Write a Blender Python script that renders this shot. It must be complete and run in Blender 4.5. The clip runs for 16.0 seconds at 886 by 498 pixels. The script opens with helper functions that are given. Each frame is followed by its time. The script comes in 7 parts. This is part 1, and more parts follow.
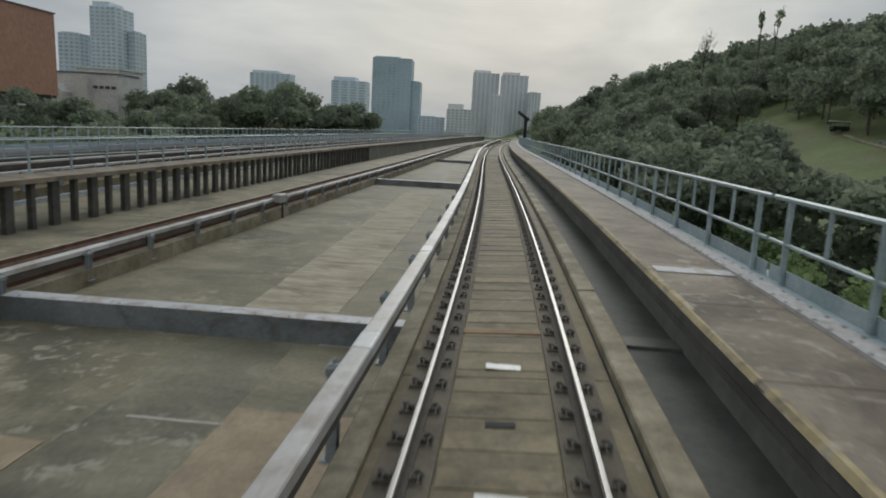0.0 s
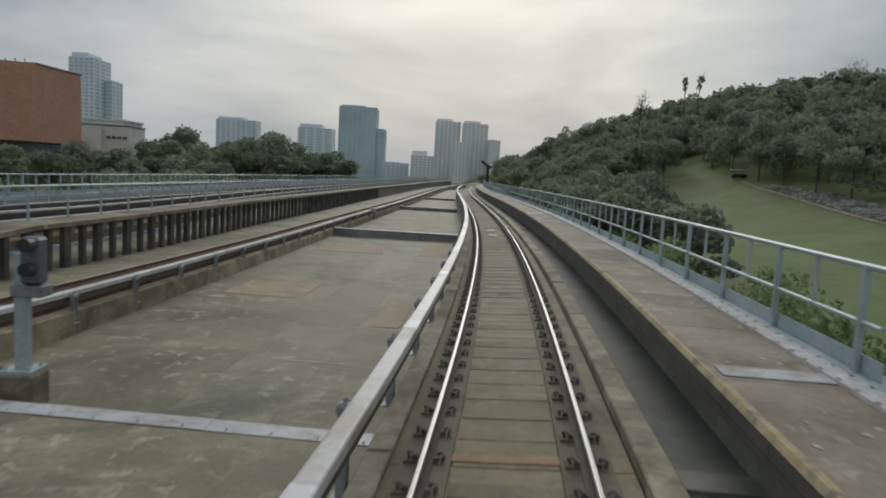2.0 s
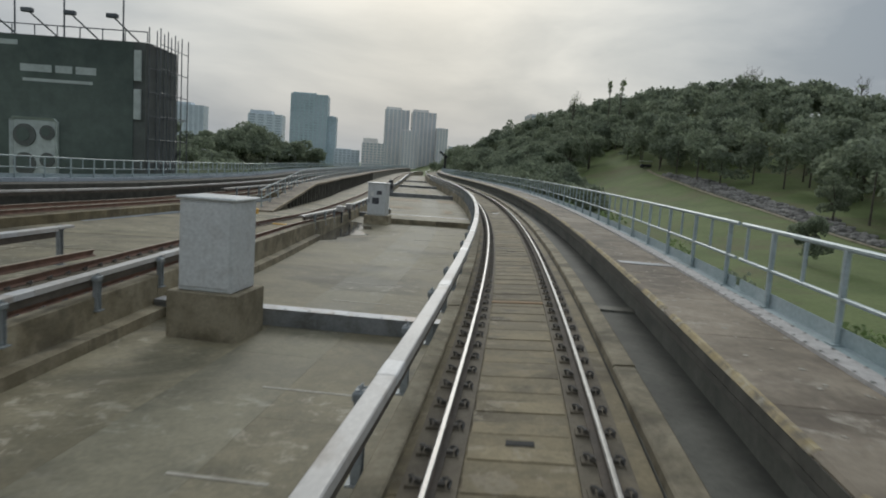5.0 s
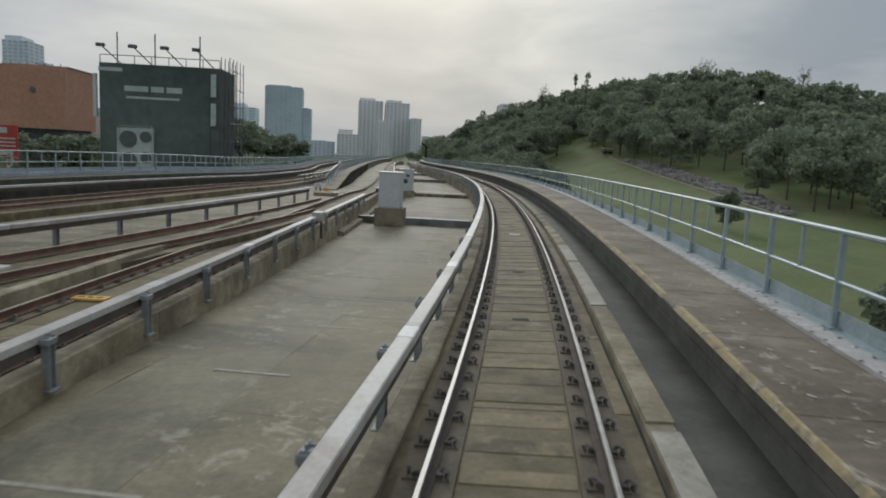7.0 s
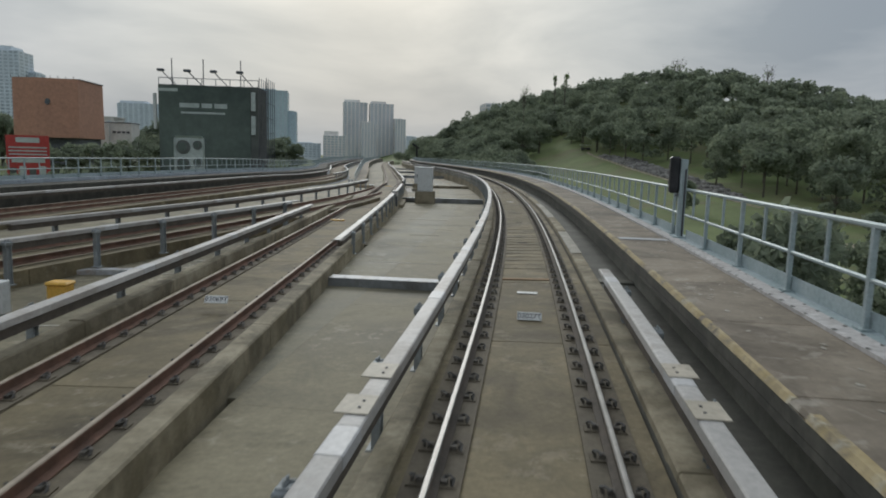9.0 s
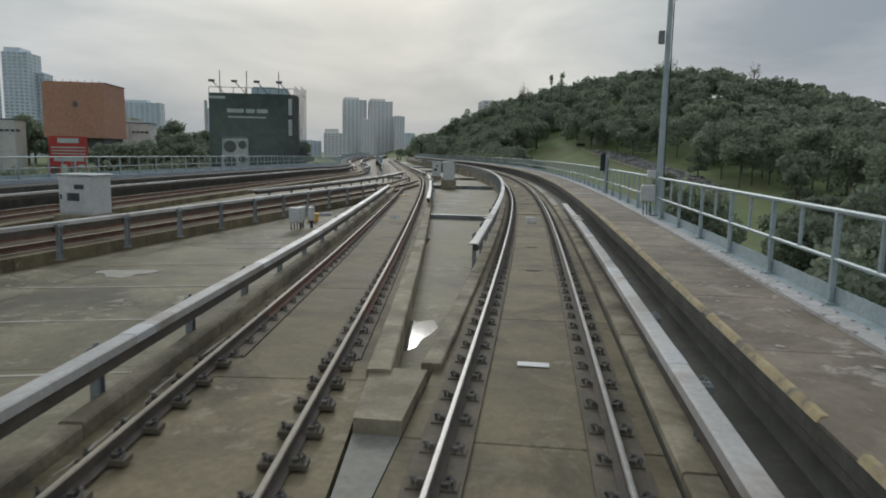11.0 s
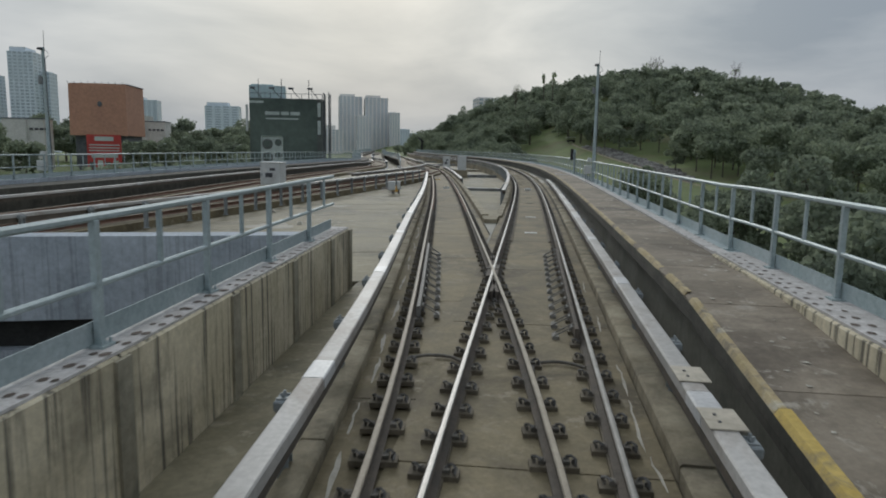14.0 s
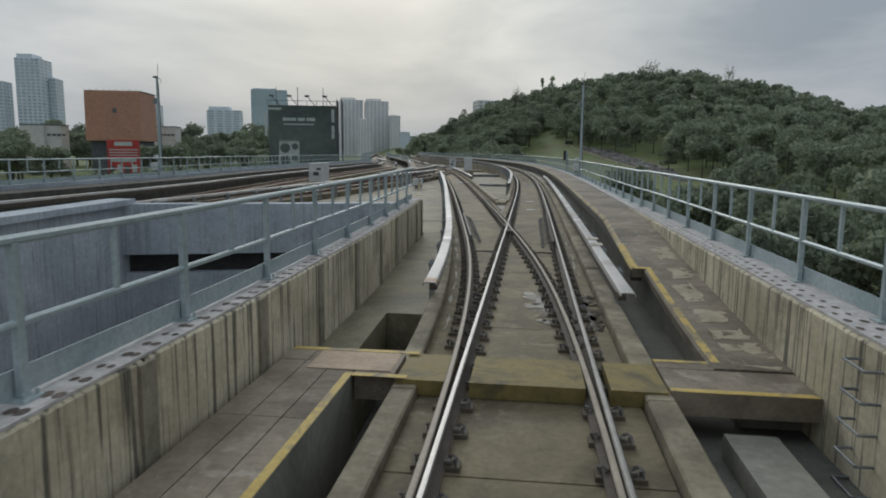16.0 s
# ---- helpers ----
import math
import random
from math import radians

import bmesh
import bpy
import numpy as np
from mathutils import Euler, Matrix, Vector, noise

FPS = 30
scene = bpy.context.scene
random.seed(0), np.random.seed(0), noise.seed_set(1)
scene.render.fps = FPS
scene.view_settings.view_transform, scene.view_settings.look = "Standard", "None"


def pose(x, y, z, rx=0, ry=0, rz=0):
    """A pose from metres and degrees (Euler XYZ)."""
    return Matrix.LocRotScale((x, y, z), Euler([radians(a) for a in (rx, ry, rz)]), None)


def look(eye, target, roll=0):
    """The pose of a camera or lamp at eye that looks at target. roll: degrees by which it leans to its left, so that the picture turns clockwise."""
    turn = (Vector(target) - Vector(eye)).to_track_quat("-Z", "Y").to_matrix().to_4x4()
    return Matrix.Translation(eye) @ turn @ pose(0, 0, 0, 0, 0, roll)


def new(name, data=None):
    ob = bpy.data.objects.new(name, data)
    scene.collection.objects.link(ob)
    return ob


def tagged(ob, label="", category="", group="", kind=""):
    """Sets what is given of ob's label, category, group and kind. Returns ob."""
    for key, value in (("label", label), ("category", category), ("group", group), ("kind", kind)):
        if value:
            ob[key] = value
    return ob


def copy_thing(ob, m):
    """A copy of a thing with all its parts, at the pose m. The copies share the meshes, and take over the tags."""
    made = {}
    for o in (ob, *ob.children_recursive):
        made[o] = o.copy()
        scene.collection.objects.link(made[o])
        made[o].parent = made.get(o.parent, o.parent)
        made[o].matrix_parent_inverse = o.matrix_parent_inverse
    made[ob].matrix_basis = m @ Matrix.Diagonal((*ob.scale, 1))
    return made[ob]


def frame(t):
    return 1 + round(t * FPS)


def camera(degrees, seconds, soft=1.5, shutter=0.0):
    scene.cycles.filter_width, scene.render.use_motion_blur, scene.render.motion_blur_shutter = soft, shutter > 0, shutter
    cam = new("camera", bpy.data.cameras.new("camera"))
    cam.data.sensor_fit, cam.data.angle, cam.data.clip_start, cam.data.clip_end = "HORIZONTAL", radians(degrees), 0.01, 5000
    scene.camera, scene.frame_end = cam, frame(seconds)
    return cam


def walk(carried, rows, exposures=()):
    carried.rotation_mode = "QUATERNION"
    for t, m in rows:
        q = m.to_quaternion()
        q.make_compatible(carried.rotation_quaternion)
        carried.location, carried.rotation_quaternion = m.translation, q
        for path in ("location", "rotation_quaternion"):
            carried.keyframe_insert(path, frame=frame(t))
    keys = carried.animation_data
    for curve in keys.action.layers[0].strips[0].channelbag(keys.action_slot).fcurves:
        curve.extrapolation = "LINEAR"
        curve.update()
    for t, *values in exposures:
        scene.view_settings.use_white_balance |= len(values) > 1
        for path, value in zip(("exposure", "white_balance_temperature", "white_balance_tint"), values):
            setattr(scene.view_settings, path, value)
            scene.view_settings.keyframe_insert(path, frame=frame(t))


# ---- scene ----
cam = camera(66.01, 16.0, soft=1.9, shutter=0.15)
PATH = [
    (0.0, pose(-8.839, -4.799, 2.471, 79.934, -3.149, 2.030)),
    (0.5, pose(-9.392, -11.962, 2.484, 79.777, -3.183, 1.709)),
    (1.0, pose(-10.045, -18.952, 2.491, 80.669, -3.230, 0.888)),
    (1.5, pose(-10.803, -25.767, 2.488, 83.177, -3.249, -0.654)),
    (2.0, pose(-11.630, -32.409, 2.475, 83.857, -3.320, -1.188)),
    (2.5, pose(-12.564, -38.872, 2.459, 83.974, -3.448, -2.437)),
    (3.0, pose(-13.588, -45.170, 2.449, 83.965, -3.603, -3.548)),
    (3.5, pose(-14.642, -51.339, 2.454, 83.762, -3.714, -3.989)),
    (4.0, pose(-15.841, -57.408, 2.445, 83.606, -3.754, -4.458)),
    (6.5, pose(-22.405, -85.164, 2.457, 82.319, -3.319, -7.575)),
    (7.0, pose(-23.606, -89.688, 2.457, 82.293, -2.812, -8.018)),
    (7.5, pose(-24.834, -93.971, 2.448, 82.344, -2.336, -8.442)),
    (8.0, pose(-26.001, -98.063, 2.442, 82.315, -2.078, -8.718)),
    (8.5, pose(-27.175, -102.004, 2.435, 82.301, -1.902, -9.071)),
    (9.0, pose(-28.377, -105.936, 2.422, 82.272, -1.615, -9.411)),
    (9.5, pose(-29.559, -109.857, 2.416, 82.294, -1.523, -9.630)),
    (12.0, pose(-35.013, -127.258, 2.417, 81.721, -1.117, -9.532)),
    (12.5, pose(-35.981, -130.335, 2.411, 81.662, -1.169, -9.567)),
    (13.0, pose(-36.885, -133.223, 2.418, 81.612, -1.165, -9.881)),
    (13.5, pose(-37.744, -135.944, 2.410, 81.627, -1.081, -10.087)),
    (14.0, pose(-38.552, -138.493, 2.420, 81.630, -1.017, -10.170)),
    (14.5, pose(-39.302, -140.964, 2.425, 81.594, -0.781, -10.152)),
    (15.0, pose(-40.019, -143.311, 2.430, 81.666, -0.644, -10.149)),
    (15.5, pose(-40.707, -145.484, 2.434, 81.765, -0.614, -10.195)),
    (16.0, pose(-41.357, -147.503, 2.418, 81.823, -0.623, -10.204)),
]
walk(cam, PATH, exposures=((0.0, 0.0, 6120, 8), (16.0, 0.0, 5980, 8)))

# ---------------------------------------------------------------- light
SUN_AZ, SUN_EL = radians(4.0), radians(24.0)      # ahead, a little to the east of north, behind cloud
world = bpy.data.worlds.new("overcast_sky")
scene.world = world
world.use_nodes = True


def nd(nt, kind, **kw):
    n = nt.nodes.new(kind)
    for k, val in kw.items():
        if k in n.inputs:
            n.inputs[k].default_value = val
    return n


def build_world():
    nt = world.node_tree
    nt.nodes.clear()
    out = nt.nodes.new("ShaderNodeOutputWorld")
    bg = nt.nodes.new("ShaderNodeBackground")
    bg.inputs["Strength"].default_value = 0.06
    sky = nt.nodes.new("ShaderNodeTexSky")
    sky.sky_type = "NISHITA"
    sky.sun_disc = False
    sky.sun_elevation = SUN_EL
    sky.sun_rotation = SUN_AZ
    sky.dust_density = 4.0
    sky.air_density = 1.6
    tc = nt.nodes.new("ShaderNodeTexCoord")
    # cloud sheet: flattened noise, greyer and brighter near the hidden sun
    mp = nt.nodes.new("ShaderNodeMapping")
    mp.inputs["Scale"].default_value = (1.0, 1.0, 3.2)
    nz = nd(nt, "ShaderNodeTexNoise", Scale=2.3, Detail=6.0, Roughness=0.52, Distortion=0.35)
    nt.links.new(tc.outputs["Generated"], mp.inputs["Vector"])
    nt.links.new(mp.outputs["Vector"], nz.inputs["Vector"])
    ramp = nt.nodes.new("ShaderNodeValToRGB")
    ramp.color_ramp.elements[0].position, ramp.color_ramp.elements[1].position = 0.34, 0.68
    ramp.color_ramp.elements[0].color = (4.9, 5.4, 5.95, 1)
    ramp.color_ramp.elements[1].color = (9.5, 9.5, 9.45, 1)
    nt.links.new(nz.outputs["Fac"], ramp.inputs["Fac"])
    # glow of the sun through the cloud
    dot = nt.nodes.new("ShaderNodeVectorMath")
    dot.operation = "DOT_PRODUCT"
    dot.inputs[1].default_value = (math.sin(SUN_AZ) * math.cos(SUN_EL), math.cos(SUN_AZ) * math.cos(SUN_EL), math.sin(SUN_EL))
    nt.links.new(tc.outputs["Generated"], dot.inputs[0])
    mr = nt.nodes.new("ShaderNodeMapRange")
    mr.interpolation_type = "SMOOTHSTEP"
    mr.inputs["From Min"].default_value, mr.inputs["From Max"].default_value = 0.80, 1.0
    mr.inputs["To Min"].default_value, mr.inputs["To Max"].default_value = 0.0, 1.0
    nt.links.new(dot.outputs["Value"], mr.inputs["Value"])
    glow = nt.nodes.new("ShaderNodeMix")
    glow.data_type, glow.blend_type = "RGBA", "MIX"
    nt.links.new(mr.outputs["Result"], glow.inputs["Factor"])
    nt.links.new(ramp.outputs["Color"], glow.inputs["A"])
    brt = nt.nodes.new("ShaderNodeMix")
    brt.data_type, brt.blend_type = "RGBA", "MULTIPLY"
    brt.inputs["Factor"].default_value = 1.0
    nt.links.new(ramp.outputs["Color"], brt.inputs["A"])
    brt.inputs["B"].default_value = (1.42, 1.38, 1.27, 1)
    nt.links.new(brt.outputs["Result"], glow.inputs["B"])
    # the clear sky behind shows a little
    mix = nt.nodes.new("ShaderNodeMix")
    mix.data_type, mix.blend_type = "RGBA", "MIX"
    mix.inputs["Factor"].default_value = 0.92
    nt.links.new(sky.outputs["Color"], mix.inputs["A"])
    nt.links.new(glow.outputs["Result"], mix.inputs["B"])
    # an overcast sky is brightest overhead
    sep = nt.nodes.new("ShaderNodeSeparateXYZ")
    nt.links.new(tc.outputs["Generated"], sep.inputs[0])
    zen = nt.nodes.new("ShaderNodeMapRange")
    zen.interpolation_type = "SMOOTHSTEP"
    zen.inputs["From Min"].default_value, zen.inputs["From Max"].default_value = 0.42, 1.0
    zen.inputs["To Min"].default_value, zen.inputs["To Max"].default_value = 1.0, 1.4
    nt.links.new(sep.outputs["Z"], zen.inputs["Value"])
    lift = nt.nodes.new("ShaderNodeVectorMath")
    lift.operation = "SCALE"
    nt.links.new(mix.outputs["Result"], lift.inputs[0])
    nt.links.new(zen.outputs["Result"], lift.inputs["Scale"])
    nt.links.new(lift.outputs["Vector"], bg.inputs["Color"])
    nt.links.new(bg.outputs["Background"], out.inputs["Surface"])


build_world()
sun_data = bpy.data.lights.new("sun", "SUN")
sun_data.energy, sun_data.angle, sun_data.color = 1.0, radians(18), (1.0, 0.95, 0.86)
sun = new("sun", sun_data)
sun.matrix_world = look((math.sin(SUN_AZ) * math.cos(SUN_EL) * 100, math.cos(SUN_AZ) * math.cos(SUN_EL) * 100, math.sin(SUN_EL) * 100), (0, 0, 0))

# ---------------------------------------------------------------- materials


def material(name, c1, c2, rough=0.85, scale=0.6, fine=9.0, bump=0.25, metal=0.0, stain=None, stain_scale=0.25, stain_amount=0.5,
             per_object=0.0, per_island=0.0, spec=0.3, streak=0.0, stretch=(1, 1, 1), rough_var=0.15, speck=None):
    """Two colours mixed by coarse noise, a stain colour by a second, coarser one, and fine grain in colour and bump."""
    m = bpy.data.materials.new(name)
    m.use_nodes = True
    nt = m.node_tree
    nt.nodes.clear()
    out = nt.nodes.new("ShaderNodeOutputMaterial")
    b = nt.nodes.new("ShaderNodeBsdfPrincipled")
    nt.links.new(b.outputs[0], out.inputs["Surface"])
    geo = nt.nodes.new("ShaderNodeNewGeometry")
    mp = nt.nodes.new("ShaderNodeMapping")
    mp.inputs["Scale"].default_value = stretch
    nt.links.new(geo.outputs["Position"], mp.inputs["Vector"])
    n1 = nd(nt, "ShaderNodeTexNoise", Scale=scale, Detail=7.0, Roughness=0.62)
    n2 = nd(nt, "ShaderNodeTexNoise", Scale=fine, Detail=4.0, Roughness=0.7)
    n3 = nd(nt, "ShaderNodeTexNoise", Scale=stain_scale, Detail=8.0, Roughness=0.66, Distortion=0.6)
    for n in (n1, n2, n3):
        nt.links.new(mp.outputs["Vector"], n.inputs["Vector"])

    def rampfac(src, lo, hi):
        r = nt.nodes.new("ShaderNodeMapRange")
        r.inputs["From Min"].default_value, r.inputs["From Max"].default_value = lo, hi
        nt.links.new(src, r.inputs["Value"])
        return r.outputs["Result"]

    def mix(a, bb, fac, blend="MIX"):
        x = nt.nodes.new("ShaderNodeMix")
        x.data_type, x.blend_type = "RGBA", blend
        for sock, val in (("A", a), ("B", bb)):
            if isinstance(val, tuple):
                x.inputs[sock].default_value = (*val, 1)
            else:
                nt.links.new(val, x.inputs[sock])
        if isinstance(fac, float):
            x.inputs["Factor"].default_value = fac
        else:
            nt.links.new(fac, x.inputs["Factor"])
        return x.outputs["Result"]

    def times(src, k):
        x = nt.nodes.new("ShaderNodeMath")
        x.operation = "MULTIPLY"
        x.inputs[1].default_value = k
        nt.links.new(src, x.inputs[0])
        return x.outputs[0]

    col = mix(c1, c2, rampfac(n1.outputs["Fac"], 0.39, 0.62))
    if stain:
        col = mix(col, stain, times(rampfac(n3.outputs["Fac"], 0.5, 0.64), stain_amount))
    if speck:
        # scraped pale mortar: small sharp islands inside broad fields
        n5 = nd(nt, "ShaderNodeTexNoise", Scale=2.6, Detail=9.0, Roughness=0.72, Distortion=0.4)
        n6 = nd(nt, "ShaderNodeTexNoise", Scale=0.33, Detail=3.0, Roughness=0.5)
        for n in (n5, n6):
            nt.links.new(mp.outputs["Vector"], n.inputs["Vector"])
        x = nt.nodes.new("ShaderNodeMath")
        x.operation = "MULTIPLY"
        nt.links.new(rampfac(n5.outputs["Fac"], 0.55, 0.61), x.inputs[0])
        nt.links.new(rampfac(n6.outputs["Fac"], 0.42, 0.62), x.inputs[1])
        col = mix(col, speck, times(x.outputs[0], 0.75))
    if streak:
        mp2 = nt.nodes.new("ShaderNodeMapping")
        mp2.inputs["Scale"].default_value = (15.0, 15.0, 0.42)
        nt.links.new(geo.outputs["Position"], mp2.inputs["Vector"])
        n4 = nd(nt, "ShaderNodeTexNoise", Scale=1.0, Detail=5.0, Roughness=0.6)
        nt.links.new(mp2.outputs["Vector"], n4.inputs["Vector"])
        col = mix(col, (0.05, 0.048, 0.045), times(rampfac(n4.outputs["Fac"], 0.52, 0.61), streak))
    grain = rampfac(n2.outputs["Fac"], 0.25, 0.75)
    g2 = nt.nodes.new("ShaderNodeMapRange")
    g2.inputs["To Min"].default_value, g2.inputs["To Max"].default_value = 0.78, 1.16
    nt.links.new(grain, g2.inputs["Value"])
    val = g2.outputs["Result"]
    for amount, source in ((per_object, "obj"), (per_island, "isl")):
        if amount:
            if source == "obj":
                r = nt.nodes.new("ShaderNodeObjectInfo").outputs["Random"]
            else:
                r = geo.outputs["Random Per Island"]
            mr = nt.nodes.new("ShaderNodeMapRange")
            mr.inputs["To Min"].default_value, mr.inputs["To Max"].default_value = 1 - amount, 1 + amount
            nt.links.new(r, mr.inputs["Value"])
            x = nt.nodes.new("ShaderNodeMath")
            x.operation = "MULTIPLY"
            nt.links.new(val, x.inputs[0])
            nt.links.new(mr.outputs["Result"], x.inputs[1])
            val = x.outputs[0]
    hsv = nt.nodes.new("ShaderNodeHueSaturation")
    nt.links.new(col, hsv.inputs["Color"])
    nt.links.new(val, hsv.inputs["Value"])
    nt.links.new(hsv.outputs["Color"], b.inputs["Base Color"])
    rr = nt.nodes.new("ShaderNodeMapRange")
    rr.inputs["To Min"].default_value, rr.inputs["To Max"].default_value = max(0.02, rough - rough_var), min(1.0, rough + rough_var)
    nt.links.new(n1.outputs["Fac"], rr.inputs["Value"])
    nt.links.new(rr.outputs["Result"], b.inputs["Roughness"])
    b.inputs["Metallic"].default_value = metal
    b.inputs["Specular IOR Level"].default_value = spec
    if bump:
        bp = nt.nodes.new("ShaderNodeBump")
        bp.inputs["Strength"].default_value = bump
        bp.inputs["Distance"].default_value = 0.02
        nt.links.new(n2.outputs["Fac"], bp.inputs["Height"])
        nt.links.new(bp.outputs["Normal"], b.inputs["Normal"])
    return m


M_SLAB = material("track_slab_concrete", (0.161, 0.133, 0.078), (0.248, 0.207, 0.126), 0.8, 1.2, 14, 0.35, stain=(0.083, 0.069, 0.044), stain_scale=0.5, stain_amount=0.75, per_object=0.12, speck=(0.312, 0.271, 0.195))
M_BAY = material("weathered_deck_concrete", (0.170, 0.150, 0.094), (0.282, 0.251, 0.168), 0.75, 0.55, 12, 0.35, stain=(0.098, 0.091, 0.062), stain_scale=0.3, stain_amount=0.8, per_object=0.09, speck=(0.412, 0.374, 0.288))
M_BAY2 = material("grey_green_deck_concrete", (0.158, 0.145, 0.098), (0.256, 0.236, 0.164), 0.72, 0.7, 12, 0.35, stain=(0.093, 0.090, 0.066), stain_scale=0.3, stain_amount=0.8, per_object=0.09, speck=(0.373, 0.355, 0.281))
M_PATCH = material("tan_repair_mortar", (0.30, 0.235, 0.155), (0.39, 0.315, 0.215), 0.85, 1.5, 18, 0.35, stain=(0.22, 0.185, 0.135), stain_scale=0.9)
M_PALE = material("pale_joint_mortar", (0.38, 0.36, 0.30), (0.50, 0.47, 0.40), 0.85, 1.5, 18, 0.35, stain=(0.24, 0.22, 0.18), stain_scale=2.0)
M_KERB = material("kerb_concrete", (0.219, 0.188, 0.123), (0.384, 0.339, 0.242), 0.85, 1.4, 16, 0.4, stain=(0.123, 0.107, 0.074), stain_scale=0.8, stain_amount=0.75, per_object=0.2)
M_WALK = material("walkway_concrete", (0.183, 0.152, 0.111), (0.302, 0.256, 0.195), 0.8, 0.9, 14, 0.35, stain=(0.105, 0.085, 0.064), stain_scale=0.5, stain_amount=0.75, per_object=0.16, speck=(0.438, 0.399, 0.330))
M_WALL = material("streaked_parapet_concrete", (0.475, 0.421, 0.292), (0.648, 0.583, 0.432), 0.85, 0.9, 12, 0.3, stain=(0.259, 0.232, 0.173), stain_scale=0.7, stain_amount=0.7, per_object=0.12, streak=0.8)
M_TRENCH = material("damp_dark_concrete", (0.168, 0.164, 0.134), (0.263, 0.255, 0.215), 0.7, 0.8, 12, 0.3, stain=(0.106, 0.110, 0.099), stain_scale=0.6)
# Trough floor: one low base tone, darker than the track slab.
M_TROUGH = material("dark_trough_floor", (0.111, 0.112, 0.096), (0.169, 0.169, 0.146), 0.75, 0.8, 12, 0.3, stain=(0.081, 0.083, 0.073), stain_scale=0.5)
M_VIADUCT = material("blue_grey_viaduct_concrete", (0.367, 0.412, 0.458), (0.496, 0.542, 0.592), 0.85, 0.4, 9, 0.2, stain=(0.257, 0.281, 0.305), stain_scale=0.2, streak=0.25)
M_HEAD = material("polished_rail_steel", (0.220, 0.216, 0.207), (0.299, 0.295, 0.286), 0.5, 3, 30, 0.05, metal=1.0, spec=0.5, rough_var=0.08)
M_DULLHEAD = material("dull_rail_steel", (0.30, 0.25, 0.19), (0.42, 0.36, 0.28), 0.6, 3, 30, 0.1, metal=0.15, spec=0.4)
M_TANHEAD = material("tan_worn_rail_steel", (0.29, 0.25, 0.19), (0.39, 0.34, 0.26), 0.65, 3, 30, 0.1, metal=0.0, spec=0.4)
M_RUST = material("brown_rail_web", (0.095, 0.084, 0.070), (0.140, 0.118, 0.096), 0.85, 3, 25, 0.4)
M_RUSTB = material("red_rusty_siding_web", (0.148, 0.092, 0.068), (0.225, 0.133, 0.097), 0.85, 3, 25, 0.4)
M_CLIP = material("dark_iron_clip", (0.108, 0.100, 0.086), (0.170, 0.155, 0.130), 0.75, 8, 40, 0.3, metal=0.1, per_island=0.3, per_object=0.2)
M_COVER = material("pale_grey_cover_board", (0.43, 0.415, 0.39), (0.54, 0.52, 0.49), 0.55, 0.6, 20, 0.06, stain=(0.300, 0.258, 0.216), stain_scale=0.9, stain_amount=0.7, per_object=0.16)
M_BRACKET = material("galvanised_bracket", (0.17, 0.18, 0.185), (0.25, 0.26, 0.265), 0.65, 5, 30, 0.15, metal=0.2)
M_RAILING = material("painted_grey_green_railing", (0.318, 0.384, 0.392), (0.412, 0.480, 0.490), 0.5, 1.5, 20, 0.08, metal=0.15, per_object=0.05, spec=0.4)
M_TOE = material("grey_green_toe_board", (0.306, 0.375, 0.383), (0.404, 0.463, 0.472), 0.6, 1.0, 16, 0.1, per_object=0.06)
M_STRIP = material("whitewashed_kerb_strip", (0.46, 0.44, 0.42), (0.62, 0.60, 0.58), 0.8, 3, 18, 0.4, stain=(0.26, 0.225, 0.205), stain_scale=3)
# Near-black tone that stands for the shaded inside of slots.
M_HOLE = material("dark_hole", (0.035, 0.035, 0.034), (0.05, 0.05, 0.048), 0.9, 5, 20, 0.1)
M_YELLOW = material("worn_yellow_paint", (0.50, 0.36, 0.09), (0.58, 0.43, 0.13), 0.7, 2.5, 18, 0.2, stain=(0.2, 0.18, 0.14), stain_scale=2.2, stain_amount=1.0)
M_FADED = material("faded_yellow_edge_paint", (0.36, 0.285, 0.14), (0.46, 0.375, 0.22), 0.8, 3.0, 18, 0.4, stain=(0.19, 0.165, 0.125), stain_scale=3.2, stain_amount=1.0, speck=(0.5, 0.47, 0.38))
M_BOARD = material("yellow_crossing_board", (0.20, 0.158, 0.058), (0.255, 0.20, 0.072), 0.75, 2.4, 14, 0.3, stain=(0.10, 0.087, 0.05), stain_scale=1.5, stain_amount=0.9)
M_FLASH = material("zinc_flashing", (0.40, 0.41, 0.42), (0.50, 0.51, 0.52), 0.6, 1.0, 14, 0.1, metal=0.15, stain=(0.24, 0.15, 0.08), stain_scale=1.8, stain_amount=0.6, per_object=0.08)
M_CAB = material("pale_cabinet_paint", (0.56, 0.58, 0.57), (0.62, 0.64, 0.63), 0.5, 0.8, 16, 0.05, stain=(0.45, 0.45, 0.43), stain_scale=2.0, stain_amount=0.5)
M_LOUVRE = material("dark_louvre", (0.06, 0.065, 0.07), (0.1, 0.1, 0.11), 0.6, 4, 20, 0.1)
M_YBOX = material("orange_yellow_plastic", (0.72, 0.42, 0.08), (0.78, 0.47, 0.1), 0.5, 2, 20, 0.05)
M_PLATE = material("white_enamel_plate", (0.66, 0.66, 0.63), (0.74, 0.74, 0.71), 0.5, 4, 20, 0.05)
M_INK = material("black_plate_ink", (0.02, 0.02, 0.022), (0.03, 0.03, 0.03), 0.7, 4, 20, 0.0)
M_BLACK = material("black_signal_housing", (0.02, 0.022, 0.024), (0.04, 0.04, 0.042), 0.5, 3, 20, 0.1)


